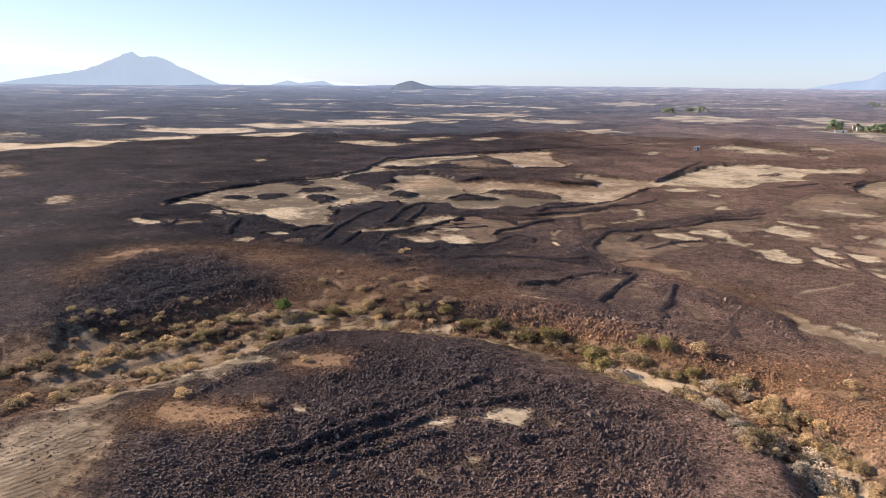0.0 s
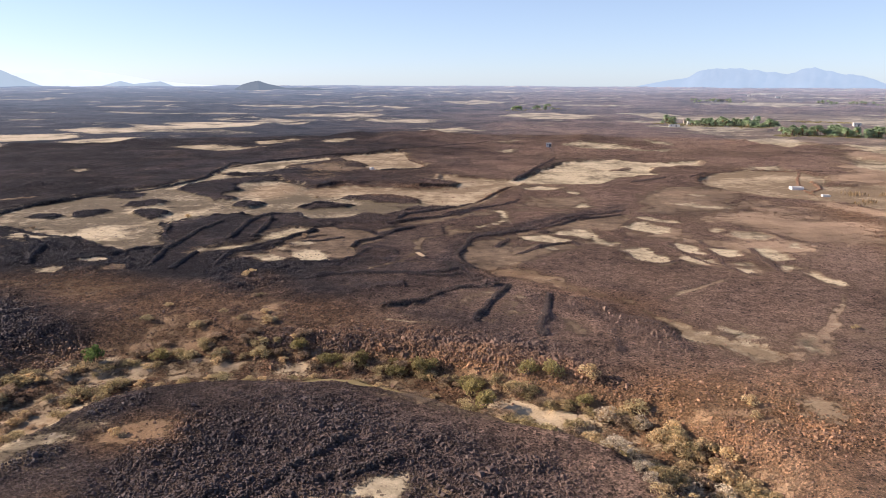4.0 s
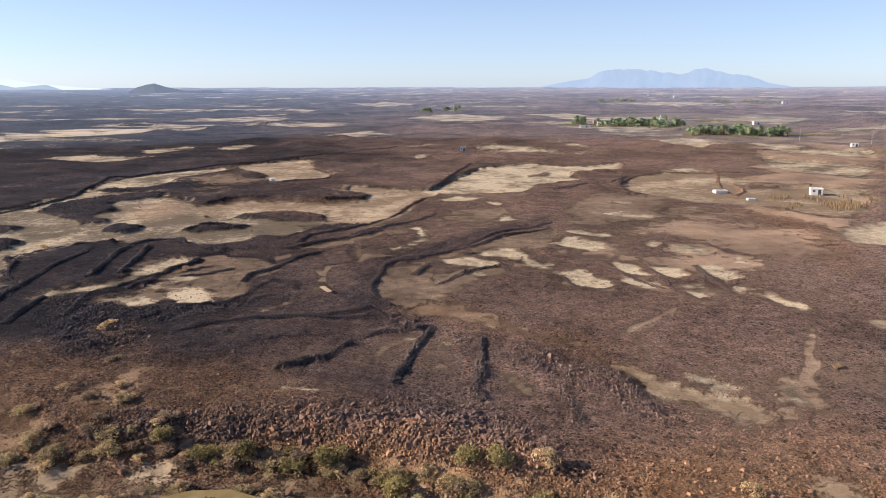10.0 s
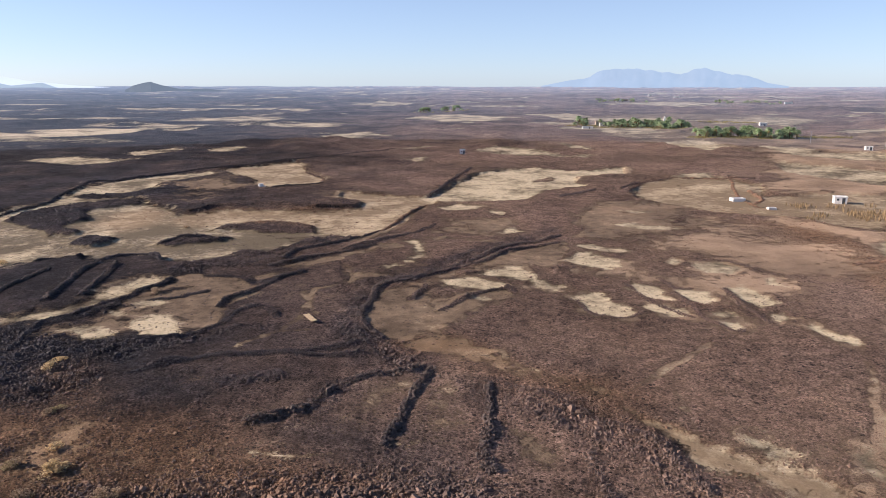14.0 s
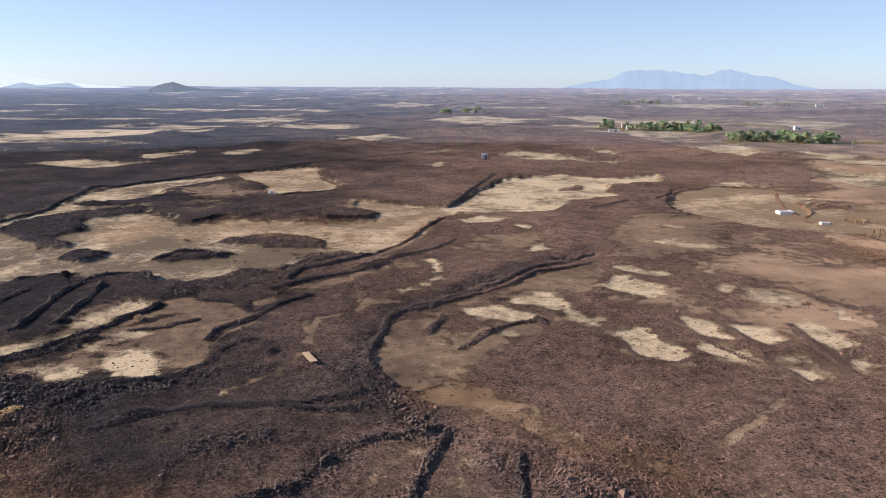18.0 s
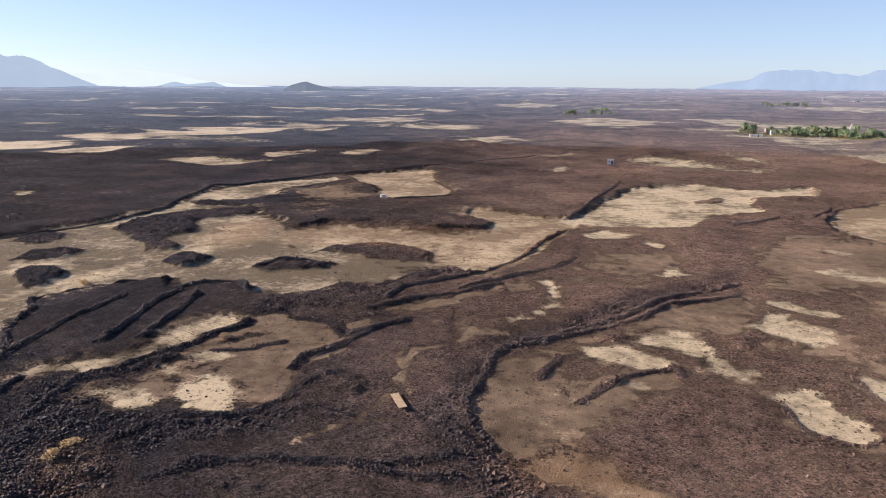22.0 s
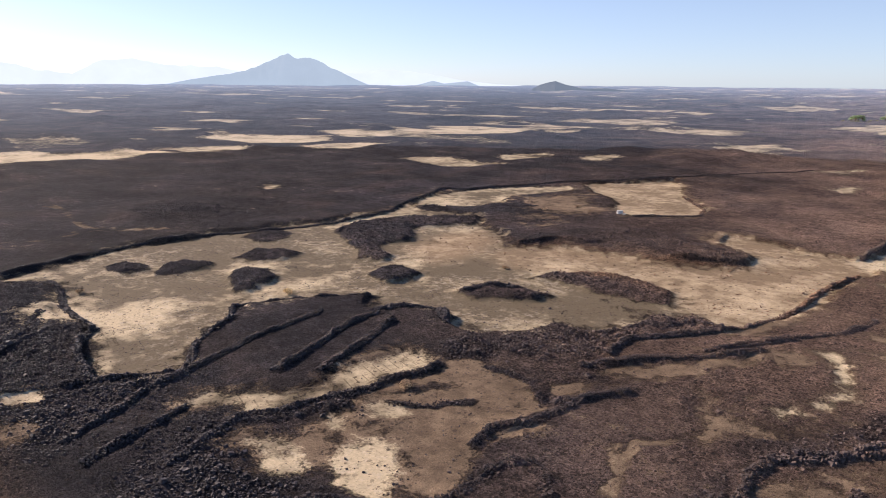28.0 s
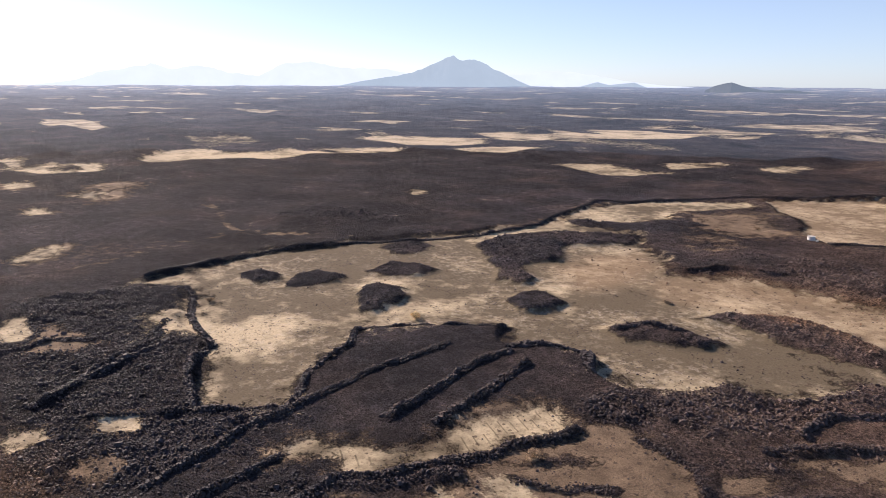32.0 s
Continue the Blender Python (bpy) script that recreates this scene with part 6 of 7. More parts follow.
TAN_PLASTER = plain("tan_plaster", (0.52, 0.42, 0.32), 0.9, 0.15, 0.8)
CONCRETE = plain("pale_concrete", (0.55, 0.52, 0.47), 0.9, 0.15, 1.2)
DARK_OPENING = plain("weathered_dark_paint", (0.07, 0.075, 0.08), 0.6)
BOARD = plain("bleached_board", (0.50, 0.38, 0.23), 0.85, 0.2, 2.0)


def box(bm, x0, x1, y0, y1, z0, z1, soften=0.0):
    made = bmesh.ops.create_cube(bm, size=1.0, matrix=Matrix.Translation(((x0 + x1) / 2, (y0 + y1) / 2, (z0 + z1) / 2)) @ Matrix.Diagonal((x1 - x0, y1 - y0, z1 - z0, 1)))
    if soften:
        edges = list({e for v in made["verts"] for e in v.link_edges})
        bmesh.ops.bevel(bm, geom=edges, offset=soften, segments=1, affect="EDGES")


def tubes(runs, sides=5):
    """Tapered tubes along runs of (x, y, z, radius) as one mesh's vertices and faces."""
    verts, faces = [], []
    for run in runs:
        base = len(verts)
        for x, y, z, r in run:
            for k in range(sides):
                a = 2 * math.pi * k / sides
                verts.append((x + r * math.cos(a), y + r * math.sin(a), z))
        for i in range(len(run) - 1):
            for k in range(sides):
                a, b = base + i * sides + k, base + i * sides + (k + 1) % sides
                faces.append((a, b, b + sides, a + sides))
    return np.array(verts), np.array(faces)


def leaf_cards(points, size, rng):
    """Small bent leaves, one at each point."""
    n = len(points)
    u = rng.normal(0, 1, (n, 3))
    u /= np.linalg.norm(u, axis=1)[:, None]
    w = np.cross(u, rng.normal(0, 1, (n, 3)))
    w /= np.linalg.norm(w, axis=1)[:, None]
    long, wide = size * rng.uniform(0.6, 1.3, (n, 1)), size * rng.uniform(0.25, 0.55, (n, 1))
    verts = np.stack([points - u * long * 0.5, points + w * wide * 0.5, points + u * long * 0.5, points - w * wide * 0.5], 1)
    return verts.reshape(-1, 3), np.arange(n * 4).reshape(-1, 4)


def shrub_model(seed, leaf, label, leaves=520, size=0.21):
    """A low desert shrub about two metres across: stems and a broken crown of small leaves."""
    rng = np.random.default_rng(seed)
    lumps = [(0.8 * math.cos(a) * r, 0.7 * math.sin(a) * r, 0.35 + 0.5 * (1 - r) + rng.uniform(-0.1, 0.15), rng.uniform(0.24, 0.42)) for a, r in zip(rng.uniform(0, 6.28, 11), rng.uniform(0.1, 1.0, 11))]
    which = rng.integers(0, len(lumps), leaves)
    off = rng.normal(0, 1, (leaves, 3))
    off *= (rng.uniform(0.5, 1.0, (leaves, 1)) ** 0.5) / np.linalg.norm(off, axis=1)[:, None]
    lumps = np.array(lumps)
    points = lumps[which, :3] + off * lumps[which, 3:] * np.array([1, 1, 0.85])
    points[:, 2] = np.maximum(points[:, 2], 0.04)
    thing = new("shrub")
    tagged(thing, label, "shrub", "desert shrubs")
    runs = [[(0, 0, -0.2, 0.035), (p[0] * 0.45, p[1] * 0.45, p[2] * 0.6, 0.022), (p[0], p[1], p[2] + p[3] * 0.5, 0.006)] for p in lumps]
    v, f = tubes(runs, 3)
    part("trunk", mesh_of("trunk", v, f, BARK), BARK, thing)
    v, f = leaf_cards(points, size, rng)
    part("foliage", mesh_of("foliage", v, f, leaf), leaf, thing)
    return thing


def at_ground(x, y, turn=0.0, size=1.0, tall=1.0, sink=0.0):
    return Matrix.Translation((x, y, height(x, y) - sink)) @ Matrix.Rotation(turn, 4, "Z") @ Matrix.Diagonal((size, size, size * tall, 1))


SHRUBS = {
    "green": [shrub_model(1, LEAF_GREEN, "dense green shrub on the river bank"), shrub_model(2, LEAF_GREEN, "dense green shrub on the river bank")],
    "olive": [shrub_model(3, LEAF_OLIVE, "olive grey shrub in the dry river bed"), shrub_model(4, LEAF_OLIVE, "olive grey shrub in the dry river bed")],
    "straw": [shrub_model(5, LEAF_STRAW, "dry straw coloured shrub on sand", 500, 0.22), shrub_model(6, LEAF_STRAW, "dry straw coloured shrub on sand", 500, 0.22)],
    "brown": [shrub_model(7, LEAF_BROWN, "leafless brown twiggy shrub on stony ground", 440, 0.22)],
    "pale": [shrub_model(9, LEAF_PALE, "bleached pale dry bush in the river bed", 420, 0.22)],
    "fresh": [shrub_model(8, LEAF_FRESH, "bright green leafy bush beside the river bed", 620, 0.2)],
}
SPARE = [m for models in SHRUBS.values() for m in models]
plant_rng = random.Random(5)


def plant(kind, x, y, size, tall=1.0):
    copy_thing(plant_rng.choice(SHRUBS[kind]), at_ground(x, y, plant_rng.uniform(0, 6.28), size, tall, 0.05))


# along the dry river bed: a thick fringe under the far bank, a thinner one on the near side
fx, fy, fd = along(WADI, 1.5)
for x, y, d in zip(fx, fy, fd):
    left = x < -20
    for side in (1, 1, -1):
        if plant_rng.random() < (0.7 if side > 0 else 0.66):
            off = side * plant_rng.uniform(2.2, 5.2 if not left else 9.0)
            if x > 24:
                kind = plant_rng.choice(["straw", "straw", "straw", "olive", "brown"])
            elif side > 0:
                kind = plant_rng.choice(["green", "olive", "olive", "brown", "straw"] if not left else ["olive", "brown", "olive", "straw"])
            else:
                kind = plant_rng.choice(["olive", "olive", "straw", "brown"])
            plant(kind, x - d[1] * off + plant_rng.uniform(-1, 1), y + d[0] * off, plant_rng.uniform(0.9, 2.0), plant_rng.uniform(0.5, 0.85))
# the broad flat where the river bed widens
for _ in range(40):
    x, y = plant_rng.uniform(-66, -42), plant_rng.uniform(62, 98)
    plant(plant_rng.choice(["olive", "brown", "straw", "brown"]), x, y, plant_rng.uniform(0.7, 1.3), plant_rng.uniform(0.55, 0.85))
for x, y in ((-42.5, 103), (-11.2, 109.2), (-1.8, 108.3), (14.8, 107.6), (18.1, 106.9), (7.4, 103.7), (10, 100.4), (-22, 109.9)):
    plant("green", x, y, plant_rng.uniform(1.6, 2.2), 1.1)
for x, y in [(21.9, 94.8), (24.6, 91.0), (27.1, 88.7), (30.9, 82.4), (31.8, 80.1), (30.0, 84.4), (34.1, 94.1), (35.0, 91.2), (36.2, 88.6), (36.5, 84.5), (37.6, 81.9), (39.0, 79.2), (40.0, 78.1), (41.8, 82.0), (33.7, 87.5), (34.5, 80.5), (28.1, 101.5), (30.2, 99.8), (26.1, 100.7), (32.2, 96.8), (35.4, 85.3), (38.4, 86.7), (36.8, 79.0), (39.6, 82.7), (41.8, 78.1), (40.9, 80.0), (31.8, 87.7), (29.2, 90.8)]:
    plant(plant_rng.choice(["pale", "straw", "straw", "pale", "brown"]), x, y, plant_rng.uniform(1.1, 2.1), 0.75)
for x, y in [(-70.6, 68.9), (-66.2, 67.6), (-64.4, 64.0), (-70.2, 72.5), (-64.4, 70.0), (-60.3, 68.8), (-61.5, 73.0), (-58.1, 72.9), (-59.5, 75.5), (-60.0, 78.8), (-61.0, 82.0), (-68.1, 77.0), (-71.9, 77.1), (-74.8, 75.8), (-74.4, 72.3), (-61.2, 64.0), (-60.1, 67.4), (-65.0, 76.6), (-65.3, 82.0), (-55.9, 78.9), (-56.8, 82.1), (-52.6, 80.4), (-54.7, 84.9), (-56.2, 88.1), (-67.2, 89.5), (-64.8, 90.6), (-55.8, 84.4), (-48.9, 87.5), (-45.4, 87.2), (-43.7, 91.7), (-42.5, 94.3), (-38.5, 92.1), (-41.8, 101.0), (-48.5, 93.6), (-52.4, 85.9), (-79.9, 75.5)]:
    plant(plant_rng.choice(["olive", "brown", "olive", "straw"]), x, y, plant_rng.uniform(0.9, 1.5), 0.75)
for x, y in [(-42.2, 112.7), (-39, 104.6), (-40.6, 118.3), (-33.6, 120.3), (-35.7, 116.2), (-30.2, 115.9), (-41.2, 113.8), (-49.4, 143.6), (-39.5, 129.2), (-52, 118.7), (-51.8, 112.5), (-44.8, 107.4), (-37.2, 110.3), (-31.4, 112)]:
    plant(plant_rng.choice(["brown", "straw", "olive"]), x, y, plant_rng.uniform(1.0, 1.7), 0.6)
plant("fresh", -51.4, 99.1, 2.3, 1.2)
for x, y in ((22.2, 98.2), (27.9, 90.5), (34.5, 96.9), (35.9, 93.9), (32.6, 85.8), (38.6, 89.2), (29.9, 101.8), (23.2, 106.9)):
    plant(plant_rng.choice(["straw", "olive"]), x, y, plant_rng.uniform(1.5, 2.3), 0.85)
for x, y in ((64.9, 137.1), (-41.9, 113.3), (-30.7, 116.1), (-35.5, 116.6), (-40, 128), (-49, 140.7), (-53.1, 177), (-131.5, 169.3), (-99.7, 194.7), (-77.4, 237.7), (-104.5, 270.2), (-105.1, 302.2), (-99.2, 312.5), (43.5, 104.2), (43.5, 100.3), (-25, 62.3), (-35.9, 59.5), (-29, 76.9)):
    plant(plant_rng.choice(["straw", "brown"]), x, y, plant_rng.uniform(0.9, 1.5), 0.8)


# ---- date palms of the oasis ----
def palm_model(seed, tall):
    rng = np.random.default_rng(seed)
    palm = new("date_palm")
    tagged(palm, "date palm with grey green crown in an oasis grove", "palm tree", "oasis palms")
    lean = rng.uniform(-0.5, 0.5, 2)
    v, f = tubes([[(lean[0] * k * k, lean[1] * k * k, tall * k - 0.3, 0.26 - 0.08 * k) for k in np.linspace(0, 1, 5)]], 7)
    part("trunk", mesh_of("trunk", v, f, BARK), BARK, palm)

    def fronds(count, low, high, reach, droop):
        verts, faces = [], []
        for k in range(count):
            a, rise = rng.uniform(0, 6.283), rng.uniform(low, high)
            for side in (-1, 1):
                base = len(verts)
                for i in range(5):
                    u = i / 4
                    r, z = reach * u * math.cos(rise), reach * u * math.sin(rise) - droop * u * u
                    w = 0.6 * math.sin(math.pi * min(1, u * 0.9 + 0.12)) * side
                    for ww, dz in ((0, 0), (w, -0.22 * abs(w) - 0.1)):
                        verts.append((lean[0] + r * math.cos(a) - ww * math.sin(a), lean[1] + r * math.sin(a) + ww * math.cos(a), tall - 0.3 + z + dz))
                faces += [(base + 2 * i, base + 2 * i + 1, base + 2 * i + 3, base + 2 * i + 2) for i in range(4)]
        return np.array(verts), np.array(faces)

    v, f = fronds(46, -0.35, 1.35, 3.5, 1.4)
    part("crown", mesh_of("crown", v, f, PALM_LEAF), PALM_LEAF, palm)
    v, f = fronds(9, -1.2, -0.5, 2.2, 0.4)
    part("frond_skirt", mesh_of("frond_skirt", v, f, DEAD_FROND), DEAD_FROND, palm, "hanging dry brown fronds")
    return palm


PALMS = [palm_model(31, 4.6), palm_model(32, 3.6), palm_model(33, 5.8), palm_model(34, 2.2)]
grove = random.Random(9)
for cxp, cyp, half, deep, count in ((108, 695, 26, 14, 46), (142, 692, 15, 24, 44), (66, 705, 6, 8, 8), (166, 585, 24, 8, 48), (196, 580, 16, 9, 24), (-95, 985, 28, 18, 16), (190, 1400, 45, 30, 18), (420, 1400, 55, 30, 18)):
    for _ in range(count):
        x, y = cxp + grove.uniform(-half, half), cyp + grove.uniform(-deep, deep)
        copy_thing(grove.choice(PALMS), at_ground(x, y, grove.uniform(0, 6.28), grove.uniform(0.8, 1.15)))
under = []
undergrowth_rng = np.random.default_rng(12)
for cxp, cyp, half, deep, count in ((108, 688, 34, 12, 90), (142, 680, 20, 20, 90), (66, 702, 14, 8, 30), (170, 578, 36, 9, 130), (230, 590, 20, 8, 40), (-95, 975, 36, 12, 30), (215, 770, 30, 8, 60)):
    for _ in range(count):
        x, y = cxp + undergrowth_rng.uniform(-half, half), cyp + undergrowth_rng.uniform(-deep, deep)
        r = undergrowth_rng.uniform(0.8, 2.2)
        spot = undergrowth_rng.normal(0, 0.5, (26, 3)) * (r, r, r * 0.5)
        spot[:, 2] = np.abs(spot[:, 2])
        under.append(spot + (x, y, height(x, y)))
v, f = leaf_cards(np.concatenate(under), 0.9, undergrowth_rng)
tagged(new("undergrowth", mesh_of("undergrowth", v, f, LEAF_GREEN)), "low green bushes and crops under the oasis palms", "bushes", kind="stuff")
for model in SPARE + PALMS:
    for child in list(model.children):
        bpy.data.objects.remove(child)
    bpy.data.objects.remove(model)


# ---- buildings ----
def house(x, y, wide, deep, tall, turn, material, label, windows=1):
    home = new("house")
    tagged(home, label, "house", "small buildings")
    bm = bmesh.new()
    box(bm, -wide / 2, wide / 2, -deep / 2, deep / 2, -0.4, tall, 0.03)
    part("wall", bm, material, home)
    bm = bmesh.new()
    box(bm, -wide / 2 - 0.12, wide / 2 + 0.12, -deep / 2 - 0.12, deep / 2 + 0.12, tall, tall + 0.12)
    for x0, x1, y0, y1 in ((-wide / 2 - 0.12, wide / 2 + 0.12, -deep / 2 - 0.12, -deep / 2 + 0.06), (-wide / 2 - 0.12, wide / 2 + 0.12, deep / 2 - 0.06, deep / 2 + 0.12), (-wide / 2 - 0.12, -wide / 2 + 0.06, -deep / 2 + 0.06, deep / 2 - 0.06), (wide / 2 - 0.06, wide / 2 + 0.12, -deep / 2 + 0.06, deep / 2 - 0.06)):
        box(bm, x0, x1, y0, y1, tall + 0.12, tall + 0.36)
    part("roof", bm, material, home)
    bm = bmesh.new()
    box(bm, wide * 0.1, wide * 0.1 + 0.95, -deep / 2 - 0.04, -deep / 2 + 0.05, 0, 2.0, 0.01)
    part("door", bm, DARK_OPENING, home, "dark weathered door")
    for k in range(windows):
        bm = bmesh.new()
        px = -wide * 0.32 + k * wide * 0.25
        box(bm, px, px + 0.7, -deep / 2 - 0.03, -deep / 2 + 0.05, 1.1, 1.8, 0.01)
        part("window", bm, DARK_OPENING, home)
    home.matrix_basis = at_ground(x, y, turn)
    return home


house(124.5, 303.5, 3.9, 3.2, 2.1, radians(-10), LIMEWASH, "small white flat roofed house beside dry maize")
house(-17.9, 443, 3.0, 2.6, 2.2, 0.1, LIMEWASH, "tiny white hut on dark lava")
house(219, 495, 3.8, 3.0, 2.0, -0.2, LIMEWASH, "small white house on a tan field")
house(66, 735, 7, 4, 3.0, 0.0, TAN_PLASTER, "low tan house beside the palm grove", 2)
house(83, 722, 5, 4, 3.2, 0.1, TAN_PLASTER, "small tan house beside the palms", 2)
house(84, 697, 4, 3, 2.8, 0.1, LIMEWASH, "small white house beside the palms")
house(69, 668, 9, 3, 1.6, 0.1, LIMEWASH, "long low white shed beside the palms")
house(227, 713, 6, 4, 2.8, 0.0, LIMEWASH, "white house behind the palm grove", 2)
house(191, 1450, 12, 8, 5.0, 0.0, LIMEWASH, "white two storey house far on the plain", 3)
house(204, 1455, 9, 7, 4.0, 0.0, TAN_PLASTER, "pinkish tan house far on the plain", 2)
house(320, 1880, 10, 7, 4, 0.0, LIMEWASH, "white building far on the plain", 2)
house(373, 1818, 13, 7, 4, 0.0, LIMEWASH, "long white building far on the plain", 3)
house(486, 1402, 13, 6, 3.4, 0.0, LIMEWASH, "long white building far on the plain", 3)


def tower(x, y):
    """A slim white tower over the palms."""
    thing = new("tower")
    tagged(thing, "slim white tower rising above the palm grove", "tower")
    bm = bmesh.new()
    box(bm, -0.7, 0.7, -0.7, 0.7, -0.5, 7.0, 0.05)
    part("shaft", bm, LIMEWASH, thing)
    bm = bmesh.new()
    box(bm, -0.95, 0.95, -0.95, 0.95, 7.0, 7.3, 0.05)
    part("ledge", bm, LIMEWASH, thing)
    bm = bmesh.new()
    bmesh.ops.create_cone(bm, cap_ends=True, segments=10, radius1=0.7, radius2=0.3, depth=1.6, matrix=Matrix.Translation((0, 0, 8.1)))
    part("cap", bm, LIMEWASH, thing)
    thing.matrix_basis = at_ground(x, y)


tower(141, 712)


def cistern(x, y, wide, deep, tall, turn, label):
    """A low walled water basin of plastered blocks, open at the top."""
    thing = new("cistern")
    tagged(thing, label, "cistern")
    bm = bmesh.new()
    for x0, x1, y0, y1 in ((-wide / 2, wide / 2, -deep / 2, -deep / 2 + 0.25), (-wide / 2, wide / 2, deep / 2 - 0.25, deep / 2), (-wide / 2, -wide / 2 + 0.25, -deep / 2 + 0.25, deep / 2 - 0.25), (wide / 2 - 0.25, wide / 2, -deep / 2 + 0.25, deep / 2 - 0.25)):
        box(bm, x0, x1, y0, y1, -0.3, tall, 0.02)
    part("basin_wall", bm, LIMEWASH, thing)
    bm = bmesh.new()
    box(bm, -wide / 2 + 0.25, wide / 2 - 0.25, -deep / 2 + 0.25, deep / 2 - 0.25, -0.2, tall * 0.85)
    part("cover_slab", bm, CONCRETE, thing)
    thing.matrix_basis = at_ground(x, y, turn)


cistern(91.3, 304.5, 4.4, 3.0, 1.1, 0.2, "low white plastered cistern on a tan field")
cistern(97.6, 288.5, 2.6, 1.8, 0.7, 0.1, "small pale concrete basin by the field edge")


def water_tank(x, y):
    thing = new("water_tank")
    tagged(thing, "round white concrete water tank beside a field wall", "water tank")
    bm = bmesh.new()
    bmesh.ops.create_cone(bm, cap_ends=True, segments=28, radius1=1.45, radius2=1.4, depth=1.7, matrix=Matrix.Translation((0, 0, 0.45)))
    part("drum", bm, LIMEWASH, thing)
    bm = bmesh.new()
    bmesh.ops.create_cone(bm, cap_ends=True, segments=28, radius1=1.55, radius2=1.5, depth=0.14, matrix=Matrix.Translation((0, 0, 1.37)))
    part("lid", bm, CONCRETE, thing)
    bm = bmesh.new()
    box(bm, 1.45, 3.4, -0.4, 0.4, -0.2, 0.5, 0.03)
    part("trough", bm, CONCRETE, thing)
    thing.matrix_basis = at_ground(x, y, -0.4, 0.68)


water_tank(-84.2, 312)


def board_platform(x, y, turn):
    """A flat row of bleached boards on two bearers."""
    thing = new("board_platform")
    tagged(thing, "flat platform of pale bleached boards on gravel", "platform")
    for k in range(5):
        bm = bmesh.new()
        box(bm, -0.77 + 0.22 * k, -0.57 + 0.22 * k, -2.05, 2.05, 0.10, 0.14)
        part("board", bm, BOARD, thing)
    for py in (-1.0, 1.0):
        bm = bmesh.new()
        box(bm, -0.75, 0.3, py - 0.05, py + 0.05, -0.1, 0.096)
        part("bearer", bm, BARK, thing)
    thing.matrix_basis = at_ground(x, y, turn, 1.0, 1.0, -0.25)


board_platform(-17.8, 164.8, radians(38))


def utility_pole(x, y):
    thing = new("utility_pole")
    tagged(thing, "thin grey utility pole on the plain", "pole", "utility poles")
    v, f = tubes([[(0, 0, -0.5, 0.14), (0, 0, 8.5, 0.09)]], 8)
    part("post", mesh_of("post", v, f, CONCRETE), CONCRETE, thing)
    bm = bmesh.new()
    box(bm, -0.9, 0.9, -0.05, 0.05, 8.0, 8.12)
    part("crossarm", bm, CONCRETE, thing)
    thing.matrix_basis = at_ground(x, y, 0.3)


for x, y in ((203, 540), (240, 520)):
    utility_pole(x, y)


# ---- dry maize beside the house ----
def maize():
    rng = np.random.default_rng(77)
    points = []
    for _ in range(620):
        x, y = rng.uniform(100, 136), rng.uniform(268, 296)
        if wander(np.array([x]), np.array([y]), 6, 78)[0] > 0.0:
            points.append((x, y))
    points = np.array(points)
    z = cover(points[:, 0], points[:, 1])[0]
    verts, faces = [], []
    for (x, y), g in zip(points, z):
        tall, a = rng.uniform(0.8, 2.0), rng.uniform(0, 6.28)
        for k in range(3):
            b, base = a + k * 2.1, len(verts)
            c, s = math.cos(b), math.sin(b)
            verts += [(x, y, g), (x + 0.28 * c, y + 0.28 * s, g + tall * 0.45), (x + 0.1 * c - 0.05 * s, y + 0.1 * s, g + tall), (x - 0.06 * s, y + 0.06 * c, g + tall * 0.4)]
            faces.append((base, base + 1, base + 2, base + 3))
    ob = new("maize", mesh_of("maize", verts, faces, DEAD_FROND))
    tagged(ob, "stand of dry yellow maize stalks beside the house", "maize", kind="stuff")


maize()


# ---- pools left in the river bed ----
def water_material():
    n = Nodes("muddy_water", 0.3)
    n.out.inputs["Specular IOR Level"].default_value = 0.2
    tint = n.mix(n.ramp(n.noise(0.6, 4), 0.35, 0.65), (0.22, 0.165, 0.055), (0.30, 0.225, 0.085))
    return n.finish(tint, n.bump(n.noise(5.0, 3), 0.01, 0.3))


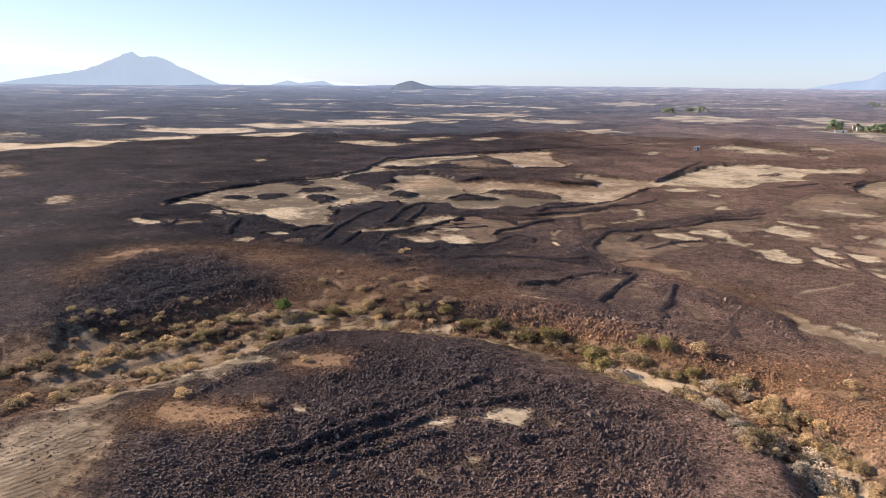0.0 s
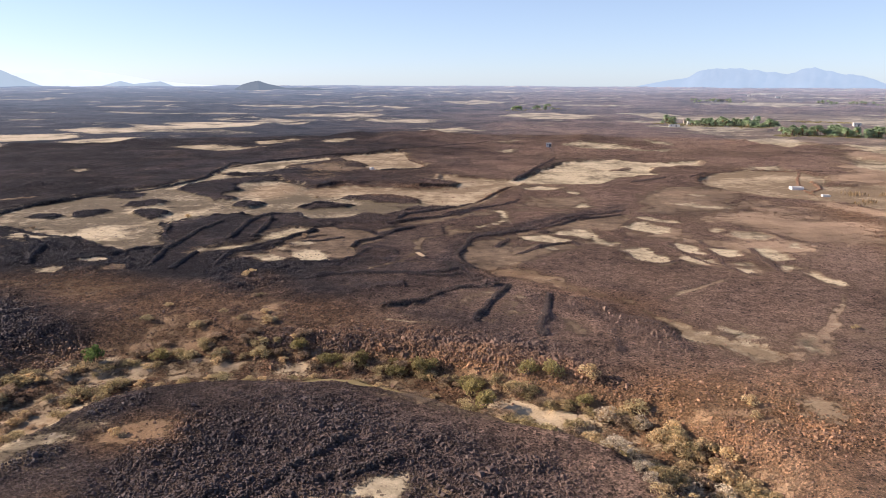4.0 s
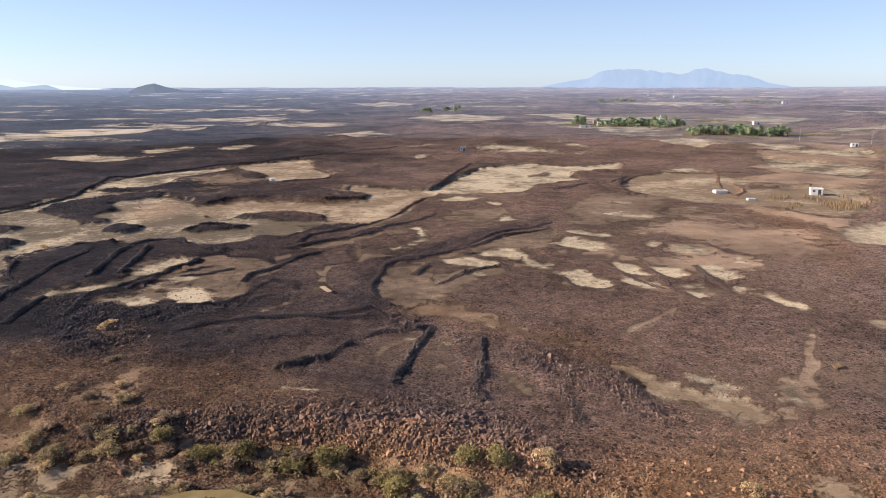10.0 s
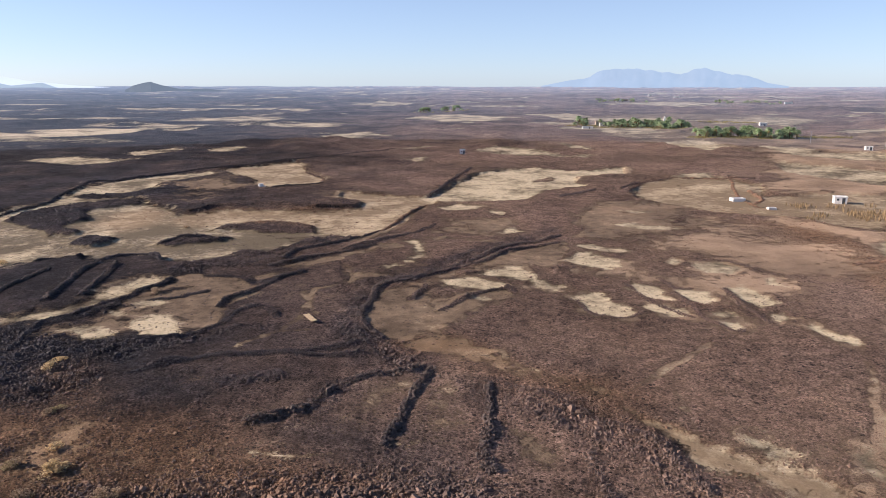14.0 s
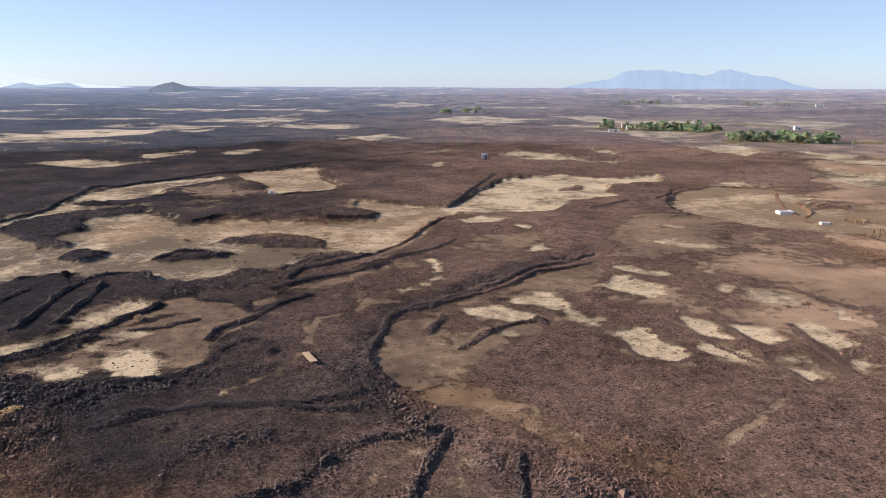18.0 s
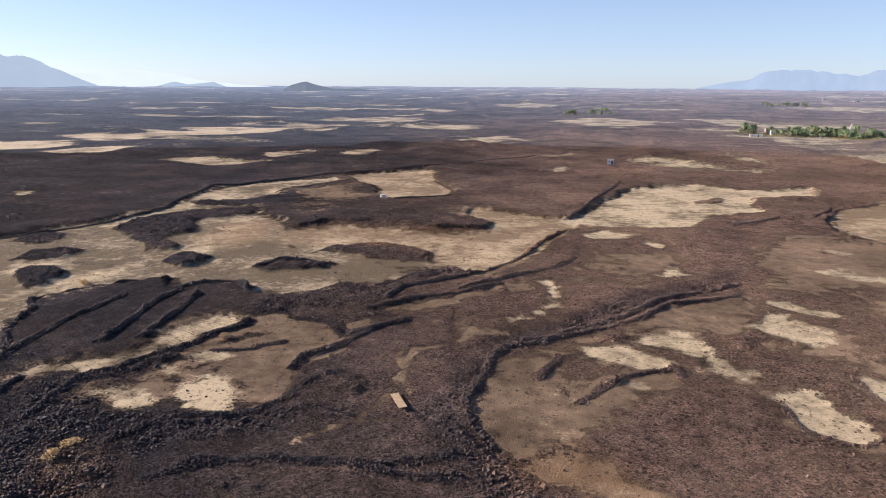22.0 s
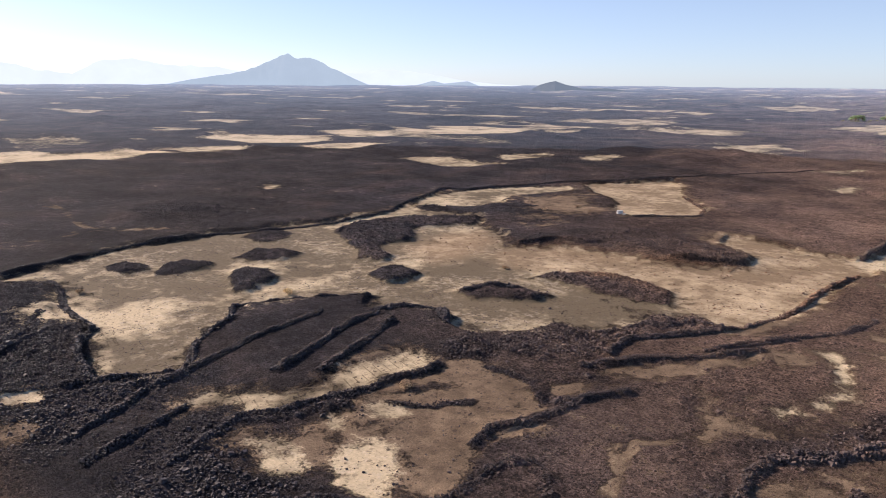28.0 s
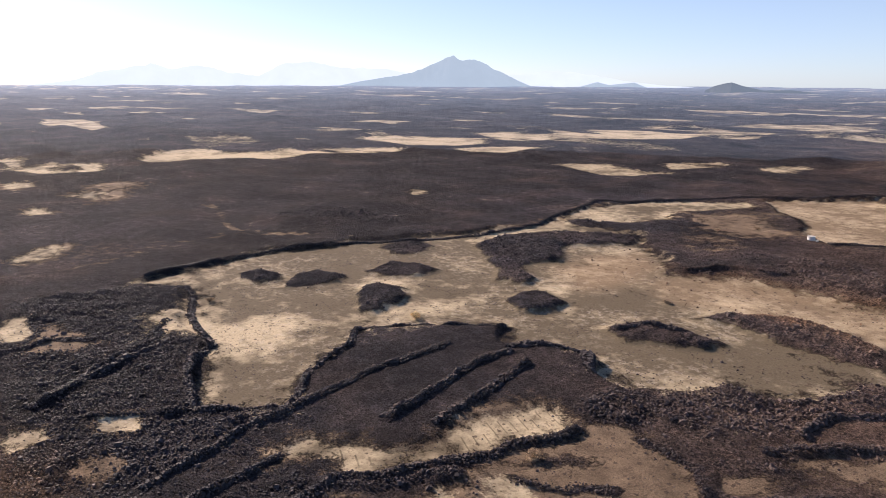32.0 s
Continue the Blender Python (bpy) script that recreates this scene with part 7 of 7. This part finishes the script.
WATER = water_material()
for kind, value, feather, outline, label in PATCHES:
    if kind == "pool":
        o = np.array(outline)
        mid = o.mean(0)
        o = mid + (o - mid) * 1.18
        level = float(cover(o[:, 0], o[:, 1])[0].mean()) - 0.22
        bm = bmesh.new()
        bm.faces.new([bm.verts.new((px, py, level)) for px, py in o][::-1])
        bmesh.ops.recalc_face_normals(bm, faces=bm.faces)
        me = bpy.data.meshes.new("water")
        bm.to_mesh(me)
        bm.free()
        me.materials.append(WATER)
        tagged(new("water", me), "shallow greenish brown pool in the river bed", "water", kind="structure")


# ---- furrows of the tilled fields ----
def furrows(outline, turn, gap, bow, seed):
    """Low ridges of turned earth, joined, inside a field."""
    o = np.array(outline)
    mid = o.mean(0)
    rng = np.random.default_rng(seed)
    half = np.abs(o - mid).max() * 1.3
    verts, faces = [], []
    c, s = math.cos(turn), math.sin(turn)
    for off in np.arange(-half, half, gap):
        u = np.arange(-half, half, 0.8)
        v = off + bow * (u / half) ** 2 + 0.12 * wander(u, u * 0 + off, 4, seed)
        x, y = mid[0] + u * c - v * s, mid[1] + u * s + v * c
        ok = (inside_by(outline, x, y) > 1.2) & (rng.uniform(0, 1, len(u)) > 0.08)
        z = cover(x, y)[0]
        for k in range(len(u) - 1):
            if ok[k] and ok[k + 1]:
                base = len(verts)
                for i in (k, k + 1):
                    for w, up in ((-0.22, -0.05), (0, 0.045), (0.22, -0.05)):
                        verts.append((x[i] - s * w, y[i] + c * w, z[i] + up))
                faces += [(base, base + 3, base + 4, base + 1), (base + 1, base + 4, base + 5, base + 2)]
    values = {"sand": np.ones(len(verts)), "tone": np.full(len(verts), 0.45), "soil": np.zeros(len(verts)), "rust": np.zeros(len(verts)), "brown": np.ones(len(verts))}
    ob = new("furrows", mesh_of("furrows", verts, faces, GROUND, values))
    tagged(ob, "low curved ridges of ploughed earth in a field", "furrows", kind="stuff")


for kind, value, feather, outline, label in PATCHES:
    if "curved furrows" in label:
        furrows(outline, radians(75), 0.9, 3.0, 301)
    if "furrowed field" in label:
        furrows(outline, radians(12), 3.2, 4.0, 302)
    if "ploughed sand" in label:
        furrows(outline, radians(-20), 1.4, -3.0, 303)
